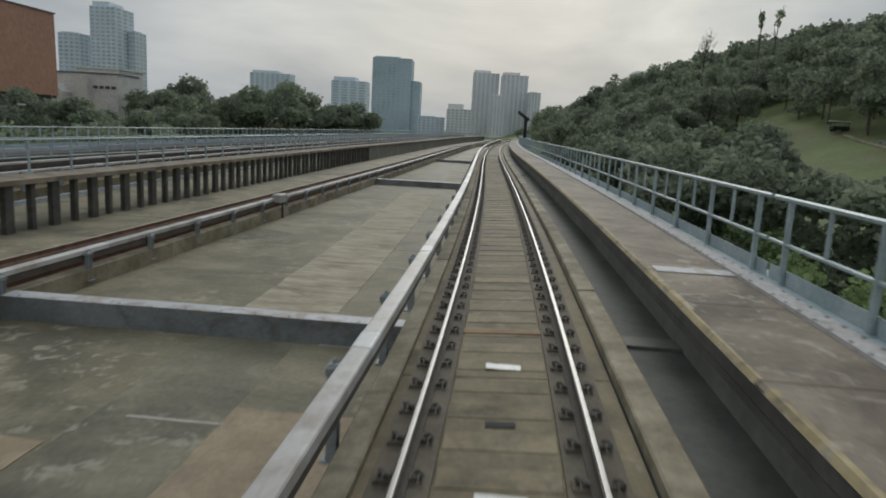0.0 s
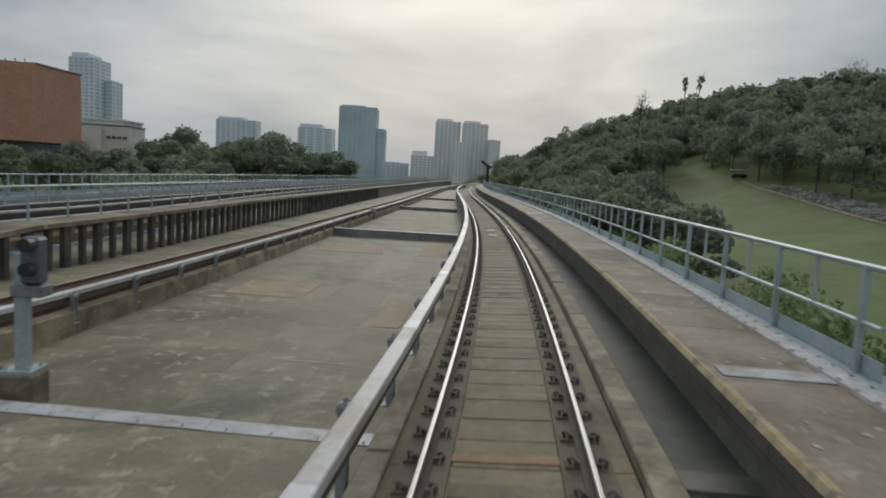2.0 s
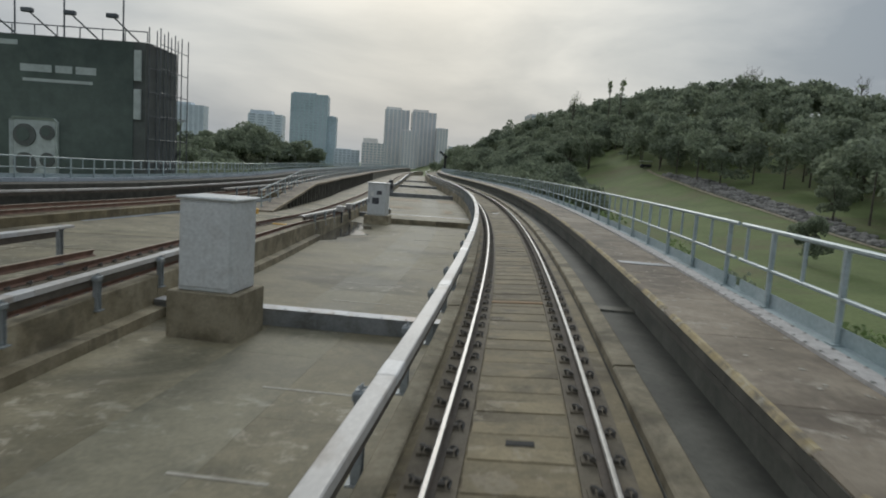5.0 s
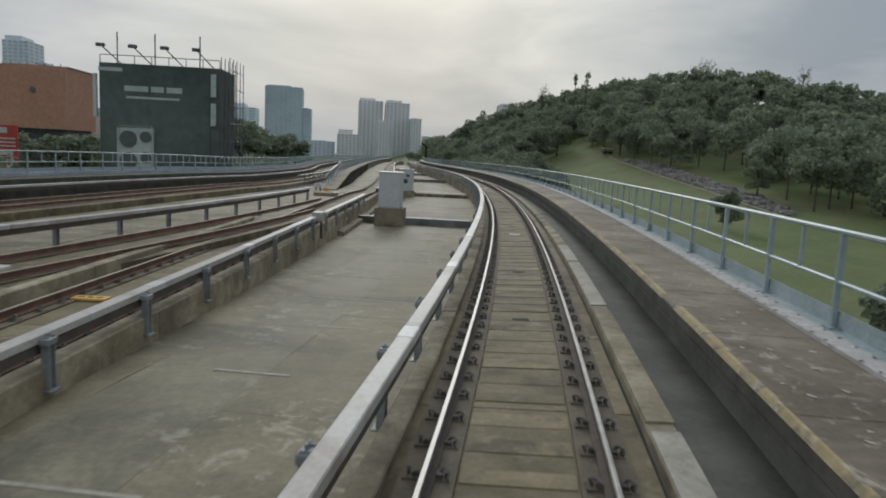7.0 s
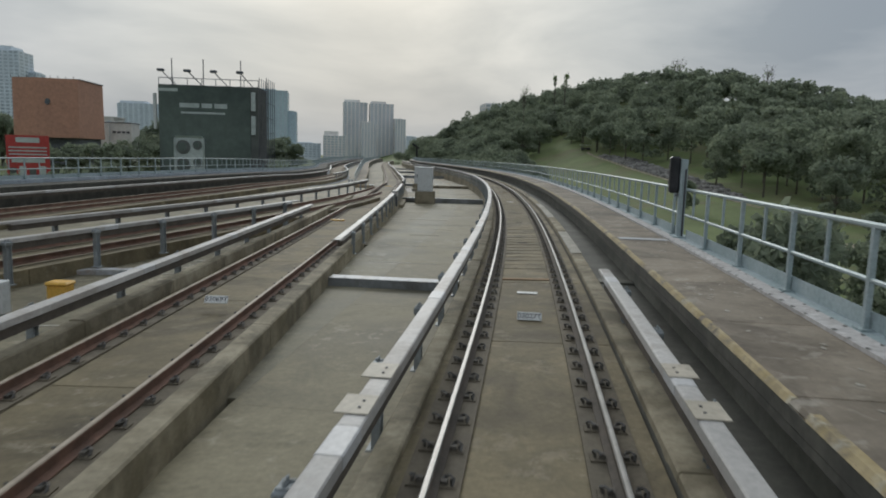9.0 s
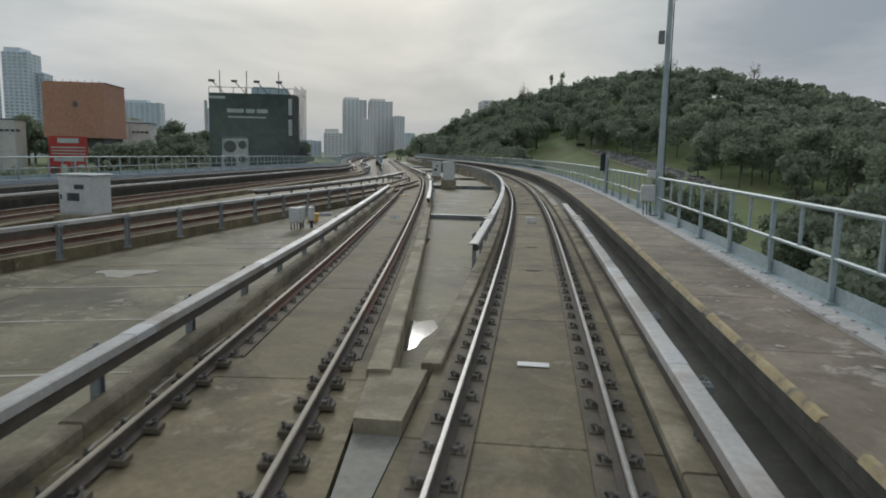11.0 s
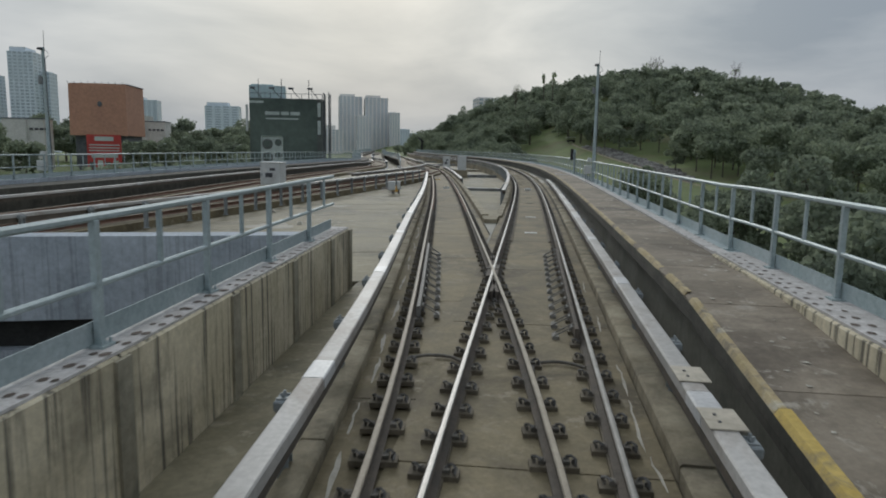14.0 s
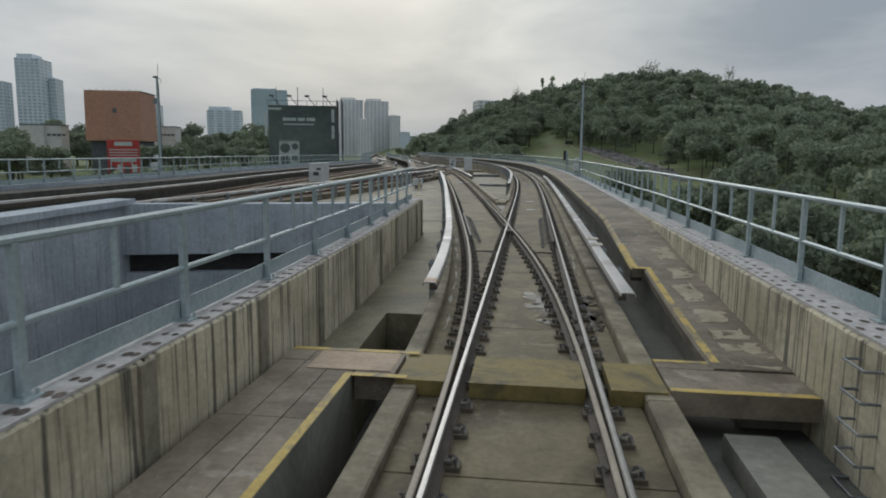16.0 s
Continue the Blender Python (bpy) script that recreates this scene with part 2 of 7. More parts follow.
def leafy(name, c1, c2, stain):
    """Leaf clumps: a rough face that also lets light through, varied clump by clump."""
    m = material(name, c1, c2, 0.85, 0.25, 3, 0.0, per_island=0.28, spec=0.12, stain=stain, stain_scale=0.06, stain_amount=0.7)
    nt = m.node_tree
    out = next(n for n in nt.nodes if n.type == "OUTPUT_MATERIAL")
    bs = next(n for n in nt.nodes if n.type == "BSDF_PRINCIPLED")
    tr = nt.nodes.new("ShaderNodeBsdfTranslucent")
    src = bs.inputs["Base Color"].links[0].from_socket
    nt.links.new(src, tr.inputs["Color"])
    mx = nt.nodes.new("ShaderNodeAddShader")
    nt.links.new(bs.outputs[0], mx.inputs[0])
    nt.links.new(tr.outputs[0], mx.inputs[1])
    nt.links.new(mx.outputs[0], out.inputs["Surface"])
    return m


M_GRASS = material("mown_grass", (0.116, 0.153, 0.052), (0.167, 0.205, 0.079), 0.95, 0.09, 2.2, 0.7, stain=(0.153, 0.140, 0.076), stain_scale=0.055, stain_amount=0.8, speck=(0.177, 0.195, 0.093))
# Dark leaf tones, lifted and greyed so the colour carries the haze.
M_LEAF = leafy("haze_lifted_dark_foliage", (0.120, 0.140, 0.100), (0.150, 0.170, 0.118), (0.098, 0.115, 0.088))
M_LEAF2 = leafy("fresh_green_foliage", (0.105, 0.140, 0.062), (0.140, 0.180, 0.080), (0.08, 0.105, 0.054))
M_BARK = material("grey_bark", (0.09, 0.08, 0.065), (0.15, 0.135, 0.11), 0.95, 2, 12, 0.5)
M_SAND = material("bunker_sand", (0.5, 0.42, 0.32), (0.56, 0.48, 0.37), 0.95, 0.5, 6, 0.2)
M_STONE = material("rubble_stone", (0.17, 0.165, 0.15), (0.28, 0.27, 0.25), 0.9, 1.2, 5, 0.4, per_island=0.3, per_object=0.3)


def frayed(m, scale, lo, hi):
    """Lets a thin film break up into islands with soft rims."""
    nt = m.node_tree
    out = next(n for n in nt.nodes if n.type == "OUTPUT_MATERIAL")
    bs = next(n for n in nt.nodes if n.type == "BSDF_PRINCIPLED")
    geo = next(n for n in nt.nodes if n.type == "NEW_GEOMETRY")
    nz = nd(nt, "ShaderNodeTexNoise", Scale=scale, Detail=5.0, Roughness=0.6)
    nt.links.new(geo.outputs["Position"], nz.inputs["Vector"])
    mr = nt.nodes.new("ShaderNodeMapRange")
    mr.inputs["From Min"].default_value, mr.inputs["From Max"].default_value = lo, hi
    nt.links.new(nz.outputs["Fac"], mr.inputs["Value"])
    mx = nt.nodes.new("ShaderNodeMixShader")
    nt.links.new(mr.outputs["Result"], mx.inputs[0])
    nt.links.new(nt.nodes.new("ShaderNodeBsdfTransparent").outputs[0], mx.inputs[1])
    nt.links.new(bs.outputs[0], mx.inputs[2])
    nt.links.new(mx.outputs[0], out.inputs["Surface"])
    return m


M_FILM = frayed(material("wet_film", (0.07, 0.066, 0.055), (0.10, 0.092, 0.075), 0.14, 1, 4, 0.02, spec=0.7, rough_var=0.06), 3.2, 0.40, 0.56)
M_WORN = frayed(material("worn_tan_mortar", (0.33, 0.285, 0.205), (0.44, 0.385, 0.285), 0.85, 3, 18, 0.4), 4.5, 0.32, 0.44)
M_WATER = material("standing_water", (0.06, 0.058, 0.05), (0.075, 0.072, 0.062), 0.08, 1, 4, 0.02, spec=0.7, rough_var=0.03)
# Skyline walls and windows: pale, bluish tones carry the distance haze.
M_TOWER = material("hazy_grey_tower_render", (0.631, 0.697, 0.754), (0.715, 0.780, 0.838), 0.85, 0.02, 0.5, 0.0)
M_TOWERG = material("hazy_blue_glass_cladding", (0.398, 0.512, 0.556), (0.477, 0.595, 0.634), 0.5, 0.02, 0.4, 0.0)
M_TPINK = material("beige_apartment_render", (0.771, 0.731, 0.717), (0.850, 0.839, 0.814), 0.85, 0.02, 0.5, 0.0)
M_TWIN = material("haze_pale_window_band", (0.378, 0.448, 0.508), (0.494, 0.564, 0.624), 0.3, 0.05, 0.8, 0.0)
M_ORANGE = material("terracotta_cladding", (0.46, 0.255, 0.175), (0.51, 0.285, 0.195), 0.8, 0.05, 1.0, 0.0, stain=(0.41, 0.235, 0.170), stain_scale=0.05, stain_amount=0.5)
M_WHITEWALL = material("white_house_render", (0.605, 0.605, 0.572), (0.682, 0.671, 0.638), 0.85, 0.1, 2, 0.0, stain=(0.440, 0.440, 0.418), stain_scale=0.2)
M_ADBLACK = material("black_advert_sheet", (0.084, 0.092, 0.086), (0.135, 0.146, 0.135), 0.6, 0.1, 1.0, 0.0)
M_ADDARK = material("dark_green_advert_sheet", (0.074, 0.097, 0.086), (0.124, 0.155, 0.135), 0.6, 0.1, 1.0, 0.0)
M_ADPALE = material("pale_green_advert_print", (0.45, 0.5, 0.48), (0.52, 0.57, 0.54), 0.6, 0.2, 2.0, 0.0)
M_ADRED = material("red_advert_sheet", (0.410, 0.055, 0.050), (0.474, 0.072, 0.062), 0.6, 0.2, 2.0, 0.0)
M_ROOFSTEEL = material("dark_roof_steel", (0.110, 0.120, 0.131), (0.172, 0.184, 0.196), 0.6, 1, 10, 0.0, metal=0.3)

# ---------------------------------------------------------------- geometry helpers


def put(name, bm, mat, parent=None, label="", smooth=False):
    me = bpy.data.meshes.new(name)
    bm.to_mesh(me)
    bm.free()
    me.materials.append(mat)
    if smooth:
        me.polygons.foreach_set("use_smooth", [True] * len(me.polygons))
    ob = new(name, me)
    if parent is not None:
        ob.parent = parent
    if label:
        ob["label"] = label
    return ob


def put_raw(name, verts, faces, mat, parent=None):
    me = bpy.data.meshes.new(name)
    me.from_pydata(verts, [], faces)
    me.materials.append(mat)
    ob = new(name, me)
    if parent is not None:
        ob.parent = parent
    return ob


def part(name, bm, mat, parent, label=""):
    return put(name, bm, mat, parent, label)


def thing(name, label, category, group="", kind="", m=None):
    ob = new(name)
    if m is not None:
        ob.matrix_world = m
    return tagged(ob, label, category, group, kind)


def box(bm, x0, x1, y0, y1, z0, z1, bevel=0.0, m=None):
    got = bmesh.ops.create_cube(bm, size=1.0)["verts"]
    for v in got:
        v.co = Vector(((x0 + x1) / 2 + v.co.x * (x1 - x0), (y0 + y1) / 2 + v.co.y * (y1 - y0), (z0 + z1) / 2 + v.co.z * (z1 - z0)))
    if bevel:
        edges = list({e for v in got for e in v.link_edges})
        res = bmesh.ops.bevel(bm, geom=edges, offset=bevel, segments=1, affect="EDGES")
        got = list({v for f in res["faces"] for v in f.verts} | {v for v in got if v.is_valid})
    if m is not None:
        bmesh.ops.transform(bm, matrix=m, verts=[v for v in got if v.is_valid])
    return bm


def boxed(*a, **k):
    return box(bmesh.new(), *a, **k)


def cyl(bm, p0, p1, r, n=8, r2=None):
    a, b = Vector(p0), Vector(p1)
    d = b - a
    mm = Matrix.Translation((a + b) / 2) @ d.to_track_quat("Z", "Y").to_matrix().to_4x4()
    bmesh.ops.create_cone(bm, cap_ends=True, segments=n, radius1=r, radius2=r if r2 is None else r2, depth=d.length, matrix=mm)
    return bm


class Track:
    """A line over the ground through knots (y, x), as a natural cubic; s runs along it, d to its right."""

    def __init__(self, knots, origin_y):
        ky, kx = np.array([k[0] for k in knots], float), np.array([k[1] for k in knots], float)
        n, h = len(ky), np.diff(np.array([k[0] for k in knots], float))
        a, r = np.zeros((n, n)), np.zeros(n)
        a[0, 0] = a[-1, -1] = 1
        for i in range(1, n - 1):
            a[i, i - 1], a[i, i], a[i, i + 1] = h[i - 1], 2 * (h[i - 1] + h[i]), h[i]
            r[i] = 6 * ((kx[i + 1] - kx[i]) / h[i] - (kx[i] - kx[i - 1]) / h[i - 1])
        mm = np.linalg.solve(a, r)
        ys = np.arange(ky[0], ky[-1], 0.25)
        i = np.clip(np.searchsorted(ky, ys, side="right") - 1, 0, n - 2)
        t, hh = ys - ky[i], h[i]
        xs = kx[i] + t * ((kx[i + 1] - kx[i]) / hh - hh * (2 * mm[i] + mm[i + 1]) / 6) + mm[i] / 2 * t ** 2 + (mm[i + 1] - mm[i]) / (6 * hh) * t ** 3
        self.y, self.x = ys, xs
        s = np.concatenate([[0], np.cumsum(np.hypot(np.diff(xs), np.diff(ys)))])
        self.s = s - np.interp(origin_y, ys, s)
        self.tx, self.ty = np.gradient(xs, self.s), np.gradient(ys, self.s)

    def at(self, s, d=0.0):
        x, y = np.interp(s, self.s, self.x), np.interp(s, self.s, self.y)
        tx, ty = np.interp(s, self.s, self.tx), np.interp(s, self.s, self.ty)
        k = math.hypot(tx, ty)
        return float(x + d * ty / k), float(y - d * tx / k)

    def turn(self, s):
        return math.atan2(-float(np.interp(s, self.s, self.tx)), float(np.interp(s, self.s, self.ty)))

    def s_of(self, y):
        return float(np.interp(y, self.y, self.s))

    def place(self, s, d=0.0, z=0.0):
        x, y = self.at(s, d)
        return Matrix.Translation((x, y, z)) @ Matrix.Rotation(self.turn(s), 4, "Z")


def flat(s):
    return 0.0


def sweep(track, profile, s0, s1, step=2.0, cant=flat, lift=flat, m_back=None):
    """A closed profile of (d, z), or a function of s that gives one, drawn along a track; capped."""
    n = max(1, int(math.ceil((s1 - s0) / step)))
    bm = bmesh.new()
    rings = []
    for i in range(n + 1):
        s = s0 + (s1 - s0) * i / n
        pr = profile(s) if callable(profile) else profile
        k, up = cant(s), lift(s)
        ring = []
        for d, z in pr:
            x, y = track.at(s, d)
            ring.append(bm.verts.new((x, y, z + up + k * d)))
        rings.append(ring)
    for r0, r1 in zip(rings, rings[1:]):
        for j in range(len(r0)):
            q = (j + 1) % len(r0)
            bm.faces.new((r0[j], r0[q], r1[q], r1[j]))
    bm.faces.new(rings[0][::-1])
    bm.faces.new(rings[-1])
    bmesh.ops.recalc_face_normals(bm, faces=bm.faces)
    return bm


def rect(d0, d1, z0, z1):
    return [(d0, z0), (d1, z0), (d1, z1), (d0, z1)]


def cant_a(s):
    """Tangent of the cant of the main track: the outer, right rail lies higher in the curve."""
    return math.tan(radians(float(np.interp(s, (0, 30, 52, 76, 120, 200, 260), (0.15, 0.2, 1.15, 3.1, 3.3, 3.0, 2.0)))))


# ---------------------------------------------------------------- the lines of the place
A = Track([(-170, -48.362), (-158, -44.603), (-147.5, -41.310), (-137, -38.011), (-126.9, -34.833), (-116, -31.413), (-105.9, -28.292), (-95.5, -25.193), (-85.2, -22.304), (-76.5, -20.048), (-68, -18.023), (-59.1, -16.090), 
           (-50, -14.323), (-41, -12.794), (-32.6, -11.565), (-23, -10.383), (-14, -9.480), (-4.8, -8.750), (9, -7.972), (23, -7.440), (57, -6.449), (95, -4.634), (150, -0.195), (230, 9.499)], -147.5)
B = Track([(-152, -42.87), (-147.5, -41.41), (-141, -39.37), (-135.9, -38.0), (-125, -35.81), (-118, -34.56), (-105, -32.25), (-91, -29.9), (-79.5, -28.05),
           (-59, -25.0), (-50, -23.8), (-37, -22.3), (-29, -21.37), (7, -18.32), (30, -16.55), (47, -15.3), (95, -12.0), (150, -7.6), (230, 2.0)], -147.5)
C = Track([(-135, -55.1), (-109, -43.6), (-100, -39.85), (-89.5, -35.6), (-82, -32.5), (-70, -28.35), (-62, -26.1), (-52, -23.9)], -147.5 + 12.5)
D = Track([(-170, -66.3), (-135, -54.9), (-105.5, -46.8), (-96, -44.9), (-87, -42.9), (-72, -39.2), (-33, -30.6), (0, -26.9), (28, -26.7), (55, -25.5), (95, -22.6), (150, -17.2), (230, -7)], -147.5)
S_END = A.s_of(228)
SB_END = B.s_of(226)


def drop_y(y):
    """How far siding, side deck and far line lie below the main track, by y."""
    return float(np.interp(y, (-122, -104, -92, -65, -50, -40, -30, 0, 60, 140, 230), (0.0, -0.11, -0.13, -0.22, -0.28, -0.42, -0.70, -0.9, -0.9, -0.7, -0.5)))


def deck_z(y):
    """Height of the side deck."""
    return -0.43 + 0.85 * drop_y(y)


def lift_b(s):
    return drop_y(float(np.interp(s, B.s, B.y)))


def lift_d(s):
    return 0.55 * drop_y(float(np.interp(s, D.s, D.y)))


def bay_z(s):
    """Height of the sunk deck between the two tracks, along the main track."""
    return float(np.interp(s, (0, 40, 58, 68, 74, 85, 105, 125, 330), (-0.42, -0.45, -0.5, -0.52, -0.72, -0.95, -1.18, -1.26, -1.28)))


RAIL_HEAD = [(-0.028, -0.010), (-0.020, -0.001), (0.0, 0.0), (0.020, -0.001), (0.028, -0.010), (0.027, -0.014), (-0.027, -0.014)]
RAIL_WEB = [(-0.07, -0.16), (0.07, -0.16), (0.07, -0.147), (0.01, -0.12), (0.009, -0.05), (0.033, -0.036), (0.033, -0.0145), (-0.033, -0.0145), (-0.033, -0.036), (-0.009, -0.05), (-0.01, -0.12), (-0.07, -0.147)]


def rail(track, d, s0, s1, head, label, cant=flat, lift=flat, dfun=None, step=1.5):
    t = thing("rail", label, "rail", "running rails")
    for nm, pr, mat in (("head", RAIL_HEAD, head), ("web_and_foot", RAIL_WEB, M_RUSTB if head is M_DULLHEAD else M_RUST)):
        part(nm, sweep(track, lambda s: [(p + (dfun(s) if dfun else d), z) for p, z in pr], s0, s1, step, cant, lift), mat, t)
    return t

# ---------------------------------------------------------------- ground and hill


def ground_z(x, y):
    """Low ground beside the viaduct, a grass slope and a wooded hill to the east."""
    u = x - float(np.interp(y, A.y, A.x))          # distance east of the line
    z = -8.0
    rise = max(0.0, min(1.0, (u - 14) / 75.0))
    far = max(0.0, min(1.0, (y + 40) / 190.0))
    z += (rise * rise * (3 - 2 * rise)) * 14.5 * far
    z += 30.0 * math.exp(-((x - 148) / 72.0) ** 2 - ((y - 242) / 118.0) ** 2)
    z += 10.0 * math.exp(-((x - 48) / 34.0) ** 2 - ((y - 305) / 60.0) ** 2)
    z += 10.0 * math.exp(-((x - 95) / 40.0) ** 2 - ((y - 350) / 80.0) ** 2)
    z += 0.9 * noise.noise(Vector((x * 0.02, y * 0.02, 0.3))) * min(1, abs(u) / 30)
    return z


def wood_edge(y):
    """East of this x the hill is wooded."""
    return float(np.interp(y, (-150, -60, 0, 31, 60, 85, 105, 125, 140, 168, 195, 235, 430), (22, 46, 59, 62, 64, 65, 65, 65, 66, 69, 50, 22, 22)))


def build_ground():
    xs = np.concatenate([np.linspace(-2600, -260, 10), np.linspace(-220, 330, 90), np.linspace(400, 2600, 9)])
    ys = np.concatenate([np.linspace(-700, -190, 6), np.linspace(-170, 520, 100), np.linspace(600, 3600, 12)])
    verts = [(float(x), float(y), ground_z(float(x), float(y))) for y in ys for x in xs]
    w = len(xs)
    faces = [(j * w + i, j * w + i + 1, (j + 1) * w + i + 1, (j + 1) * w + i) for j in range(len(ys) - 1) for i in range(w - 1)]
    ob = put_raw("ground", verts, faces, M_GRASS)
    ob.data.polygons.foreach_set("use_smooth", [True] * len(ob.data.polygons))
    tagged(ob, "green grass slope and low ground under the viaduct", "ground", kind="structure")


build_ground()

# ---------------------------------------------------------------- viaduct decks


def structure(name, bm, mat, label, category):
    return tagged(put(name, bm, mat), label, category, kind="structure")


def trough_z(s):
    """Height of the trough floor between the main track and the walkway."""
    return float(np.interp(s, (26, 34), (-0.52, -0.12)))


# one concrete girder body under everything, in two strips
structure("girder_deck", sweep(A, lambda s: [(-1.44, -2.6), (3.7, -2.6), (3.7, trough_z(s)), (1.2, trough_z(s)), (1.19, min(-0.85, bay_z(s) - 0.02)), (-1.44, min(-0.85, bay_z(s) - 0.02))], -22, S_END - 2, 4.0), M_TROUGH, "dark concrete trough beside the main track", "deck")


def siding_offset(q):
    """Offset from the main track of the line 1.46 m right of the siding."""
    ax, ay = A.at(q, -1.46)
    sb = B.s_of(ay)
    tx, ty = -math.sin(A.turn(q)), math.cos(A.turn(q))
    cx, cy = A.at(q, 0)
    for _ in range(3):
        bx, by = B.at(sb, 1.46)
        sb -= (bx - cx) * tx + (by - cy) * ty
    bx, by = B.at(sb, 1.46)
    return (bx - cx) * math.cos(A.turn(q)) + (by - cy) * math.sin(A.turn(q))


def bay_floor():
    """The sunk deck between the main track and the siding, cast in three strips, panel by panel."""
    owner = tagged(new("deck_floor"), "weathered olive grey concrete deck between the tracks", "floor", kind="structure")
    rnd = random.Random(5)
    for d_in, d_out, length, mat in ((-1.33, -3.4, 5.6, M_BAY), (-3.4, -5.0, 7.0, M_BAY2), (-5.0, -13.0, 4.8, M_BAY)):
        s = 24.0 - rnd.uniform(0, 2)
        while s < 300:
            bm = bmesh.new()
            rows = []
            up = rnd.uniform(-0.0008, 0.0008)
            for k in range(4):
                q = s + (length - 0.006) * k / 3
                lim = siding_offset(q)
                if lim > d_in - 0.1:
                    rows.append(None)
                    continue
                hi, lo = d_in - (0.003 if d_in < -2 else 0), max(d_out, lim)
                rows.append([bm.verts.new((*A.at(q, lo + (hi - lo) * f), bay_z(q) + up)) for f in (0, 0.5, 1)])
            ok = False
            for r0, r1 in zip(rows, rows[1:]):
                if r0 and r1:
                    ok = True
                    for a in range(2):
                        bm.faces.new((r0[a], r0[a + 1], r1[a + 1], r1[a]))
            if ok:
                g = bmesh.ops.extrude_face_region(bm, geom=list(bm.faces))
                bmesh.ops.translate(bm, vec=(0, 0, -0.3), verts=[e for e in g["geom"] if isinstance(e, bmesh.types.BMVert)])
                bmesh.ops.recalc_face_normals(bm, faces=bm.faces)
                put("deck_panel", bm, mat, owner)
            else:
                bm.free()
            s += length + rnd.uniform(-0.4, 0.4) * 0


bay_floor()


def slab_run(track, s0, s1, name, label, cant=flat, half=1.18, length=4.8, base=None, top=-0.2, lift=flat):
    """Track slab in panels, with open joints."""
    owner = tagged(new(name), label, "track slab", kind="structure")
    s = s0
    while s < s1 - 0.5:
        e = min(s + length, s1)
        put("slab_panel", sweep(track, rect(-half, half, top - 0.5 if base is None else base, top), s, e - 0.025, 2.4, cant, lift), M_SLAB, owner)
        s = e
    return owner


slab_run(A, -14, S_END - 4, "track_bed_main", "brown grey concrete track slab with open panel joints", cant_a)
slab_run(B, B.s_of(-112), SB_END - 4, "track_bed_siding", "brown grey concrete slab of the siding", flat, top=-0.196, lift=lift_b)
slab_run(B, B.s_of(-141), B.s_of(-112.05), "track_bed_points", "brown grey concrete slab of the points", flat, top=-0.232)
slab_run(C, C.s_of(-134), C.s_of(-63), "track_bed_loop", "grey concrete slab of the loop line", flat, top=-0.208)
slab_run(D, D.s_of(-165), D.s_of(226), "track_bed_far", "grey concrete slab of the far line", flat, half=1.4, lift=lift_d)


def kerb_run(track, d0, d1, s0, s1, label, cant=flat, top=-0.05, deep=lambda s: -1.2, seed=1, length=3.6, lift=flat):
    owner = tagged(new("kerb"), label, "kerb", kind="structure")
    rnd = random.Random(seed)
    s = s0
    while s < s1 - 0.3:
        e = min(s + length + rnd.uniform(-0.8, 0.8), s1)
        t = top + rnd.uniform(-0.012, 0.012)
        z0 = deep((s + e) / 2)
        pr = [(d0, z0), (d1, z0), (d1, t - 0.02), (d1 - 0.02, t), (d0 + 0.02, t), (d0, t - 0.02)]
        put("kerb_block", sweep(track, pr, s, e - 0.02, 1.8, cant, lift), M_KERB, owner)
        s = e
    return owner


kerb_run(A, 1.2, 1.49, -14, S_END - 4, "mottled concrete kerb blocks beside the outer rail", cant_a, seed=3)
kerb_run(A, -1.34, -1.09, 36, S_END - 4, "mottled concrete kerb blocks under the third rail", cant_a, top=-0.1, deep=lambda s: bay_z(s) - 0.3, seed=4)
kerb_run(B, 1.185, 1.47, B.s_of(-113), SB_END - 4, "tall concrete kerb wall of the siding above the sunk deck", flat, top=0.02, deep=lambda s: -1.6, seed=6, length=6, lift=lift_b)
kerb_run(B, -1.42, -1.185, B.s_of(-140), B.s_of(-64), "low concrete kerb beside the siding", flat, top=-0.08, deep=lambda s: -0.7, seed=7)
kerb_run(A, -1.45, -1.185, -14, 8.0, "low concrete kerb beside the points", flat, top=-0.08, deep=lambda s: -1.2, seed=8)


def side_deck():
    """The broad flat deck between siding, loop and far line, in cast panels, ending at the gap in the south."""
    owner = tagged(new("side_deck"), "stained olive concrete deck between siding and far line", "deck", kind="structure")
    rnd = random.Random(14)
    y = -124.0
    while y < 220:
        step = 4.2 if y < 20 else 20.0
        y1 = min(y + step, 222.0)
        cols = 3 if y < 20 else 1
        for c in range(cols):
            bm = bmesh.new()
            z = rnd.uniform(-0.006, 0.006)
            vs = []
            for yy, ff in ((y, 0), (y, 1), (y1 - 0.02, 1), (y1 - 0.02, 0)):
                xr = float(np.interp(yy, B.y, B.x)) - 1.25
                xl = float(np.interp(yy, D.y, D.x)) - 2.0
                f = (c + ff) / cols
                vs.append(bm.verts.new((xr + (xl - xr) * f + (0.012 if ff else 0), yy, -0.43 + 0.85 * drop_y(yy) + z)))
            bm.faces.new(vs)
            g = bmesh.ops.extrude_face_region(bm, geom=list(bm.faces))
            bmesh.ops.translate(bm, vec=(0, 0, -1.5), verts=[e for e in g["geom"] if isinstance(e, bmesh.types.BMVert)])
            bmesh.ops.recalc_face_normals(bm, faces=bm.faces)
            put("deck_panel", bm, M_BAY, owner)
        y = y1


side_deck()

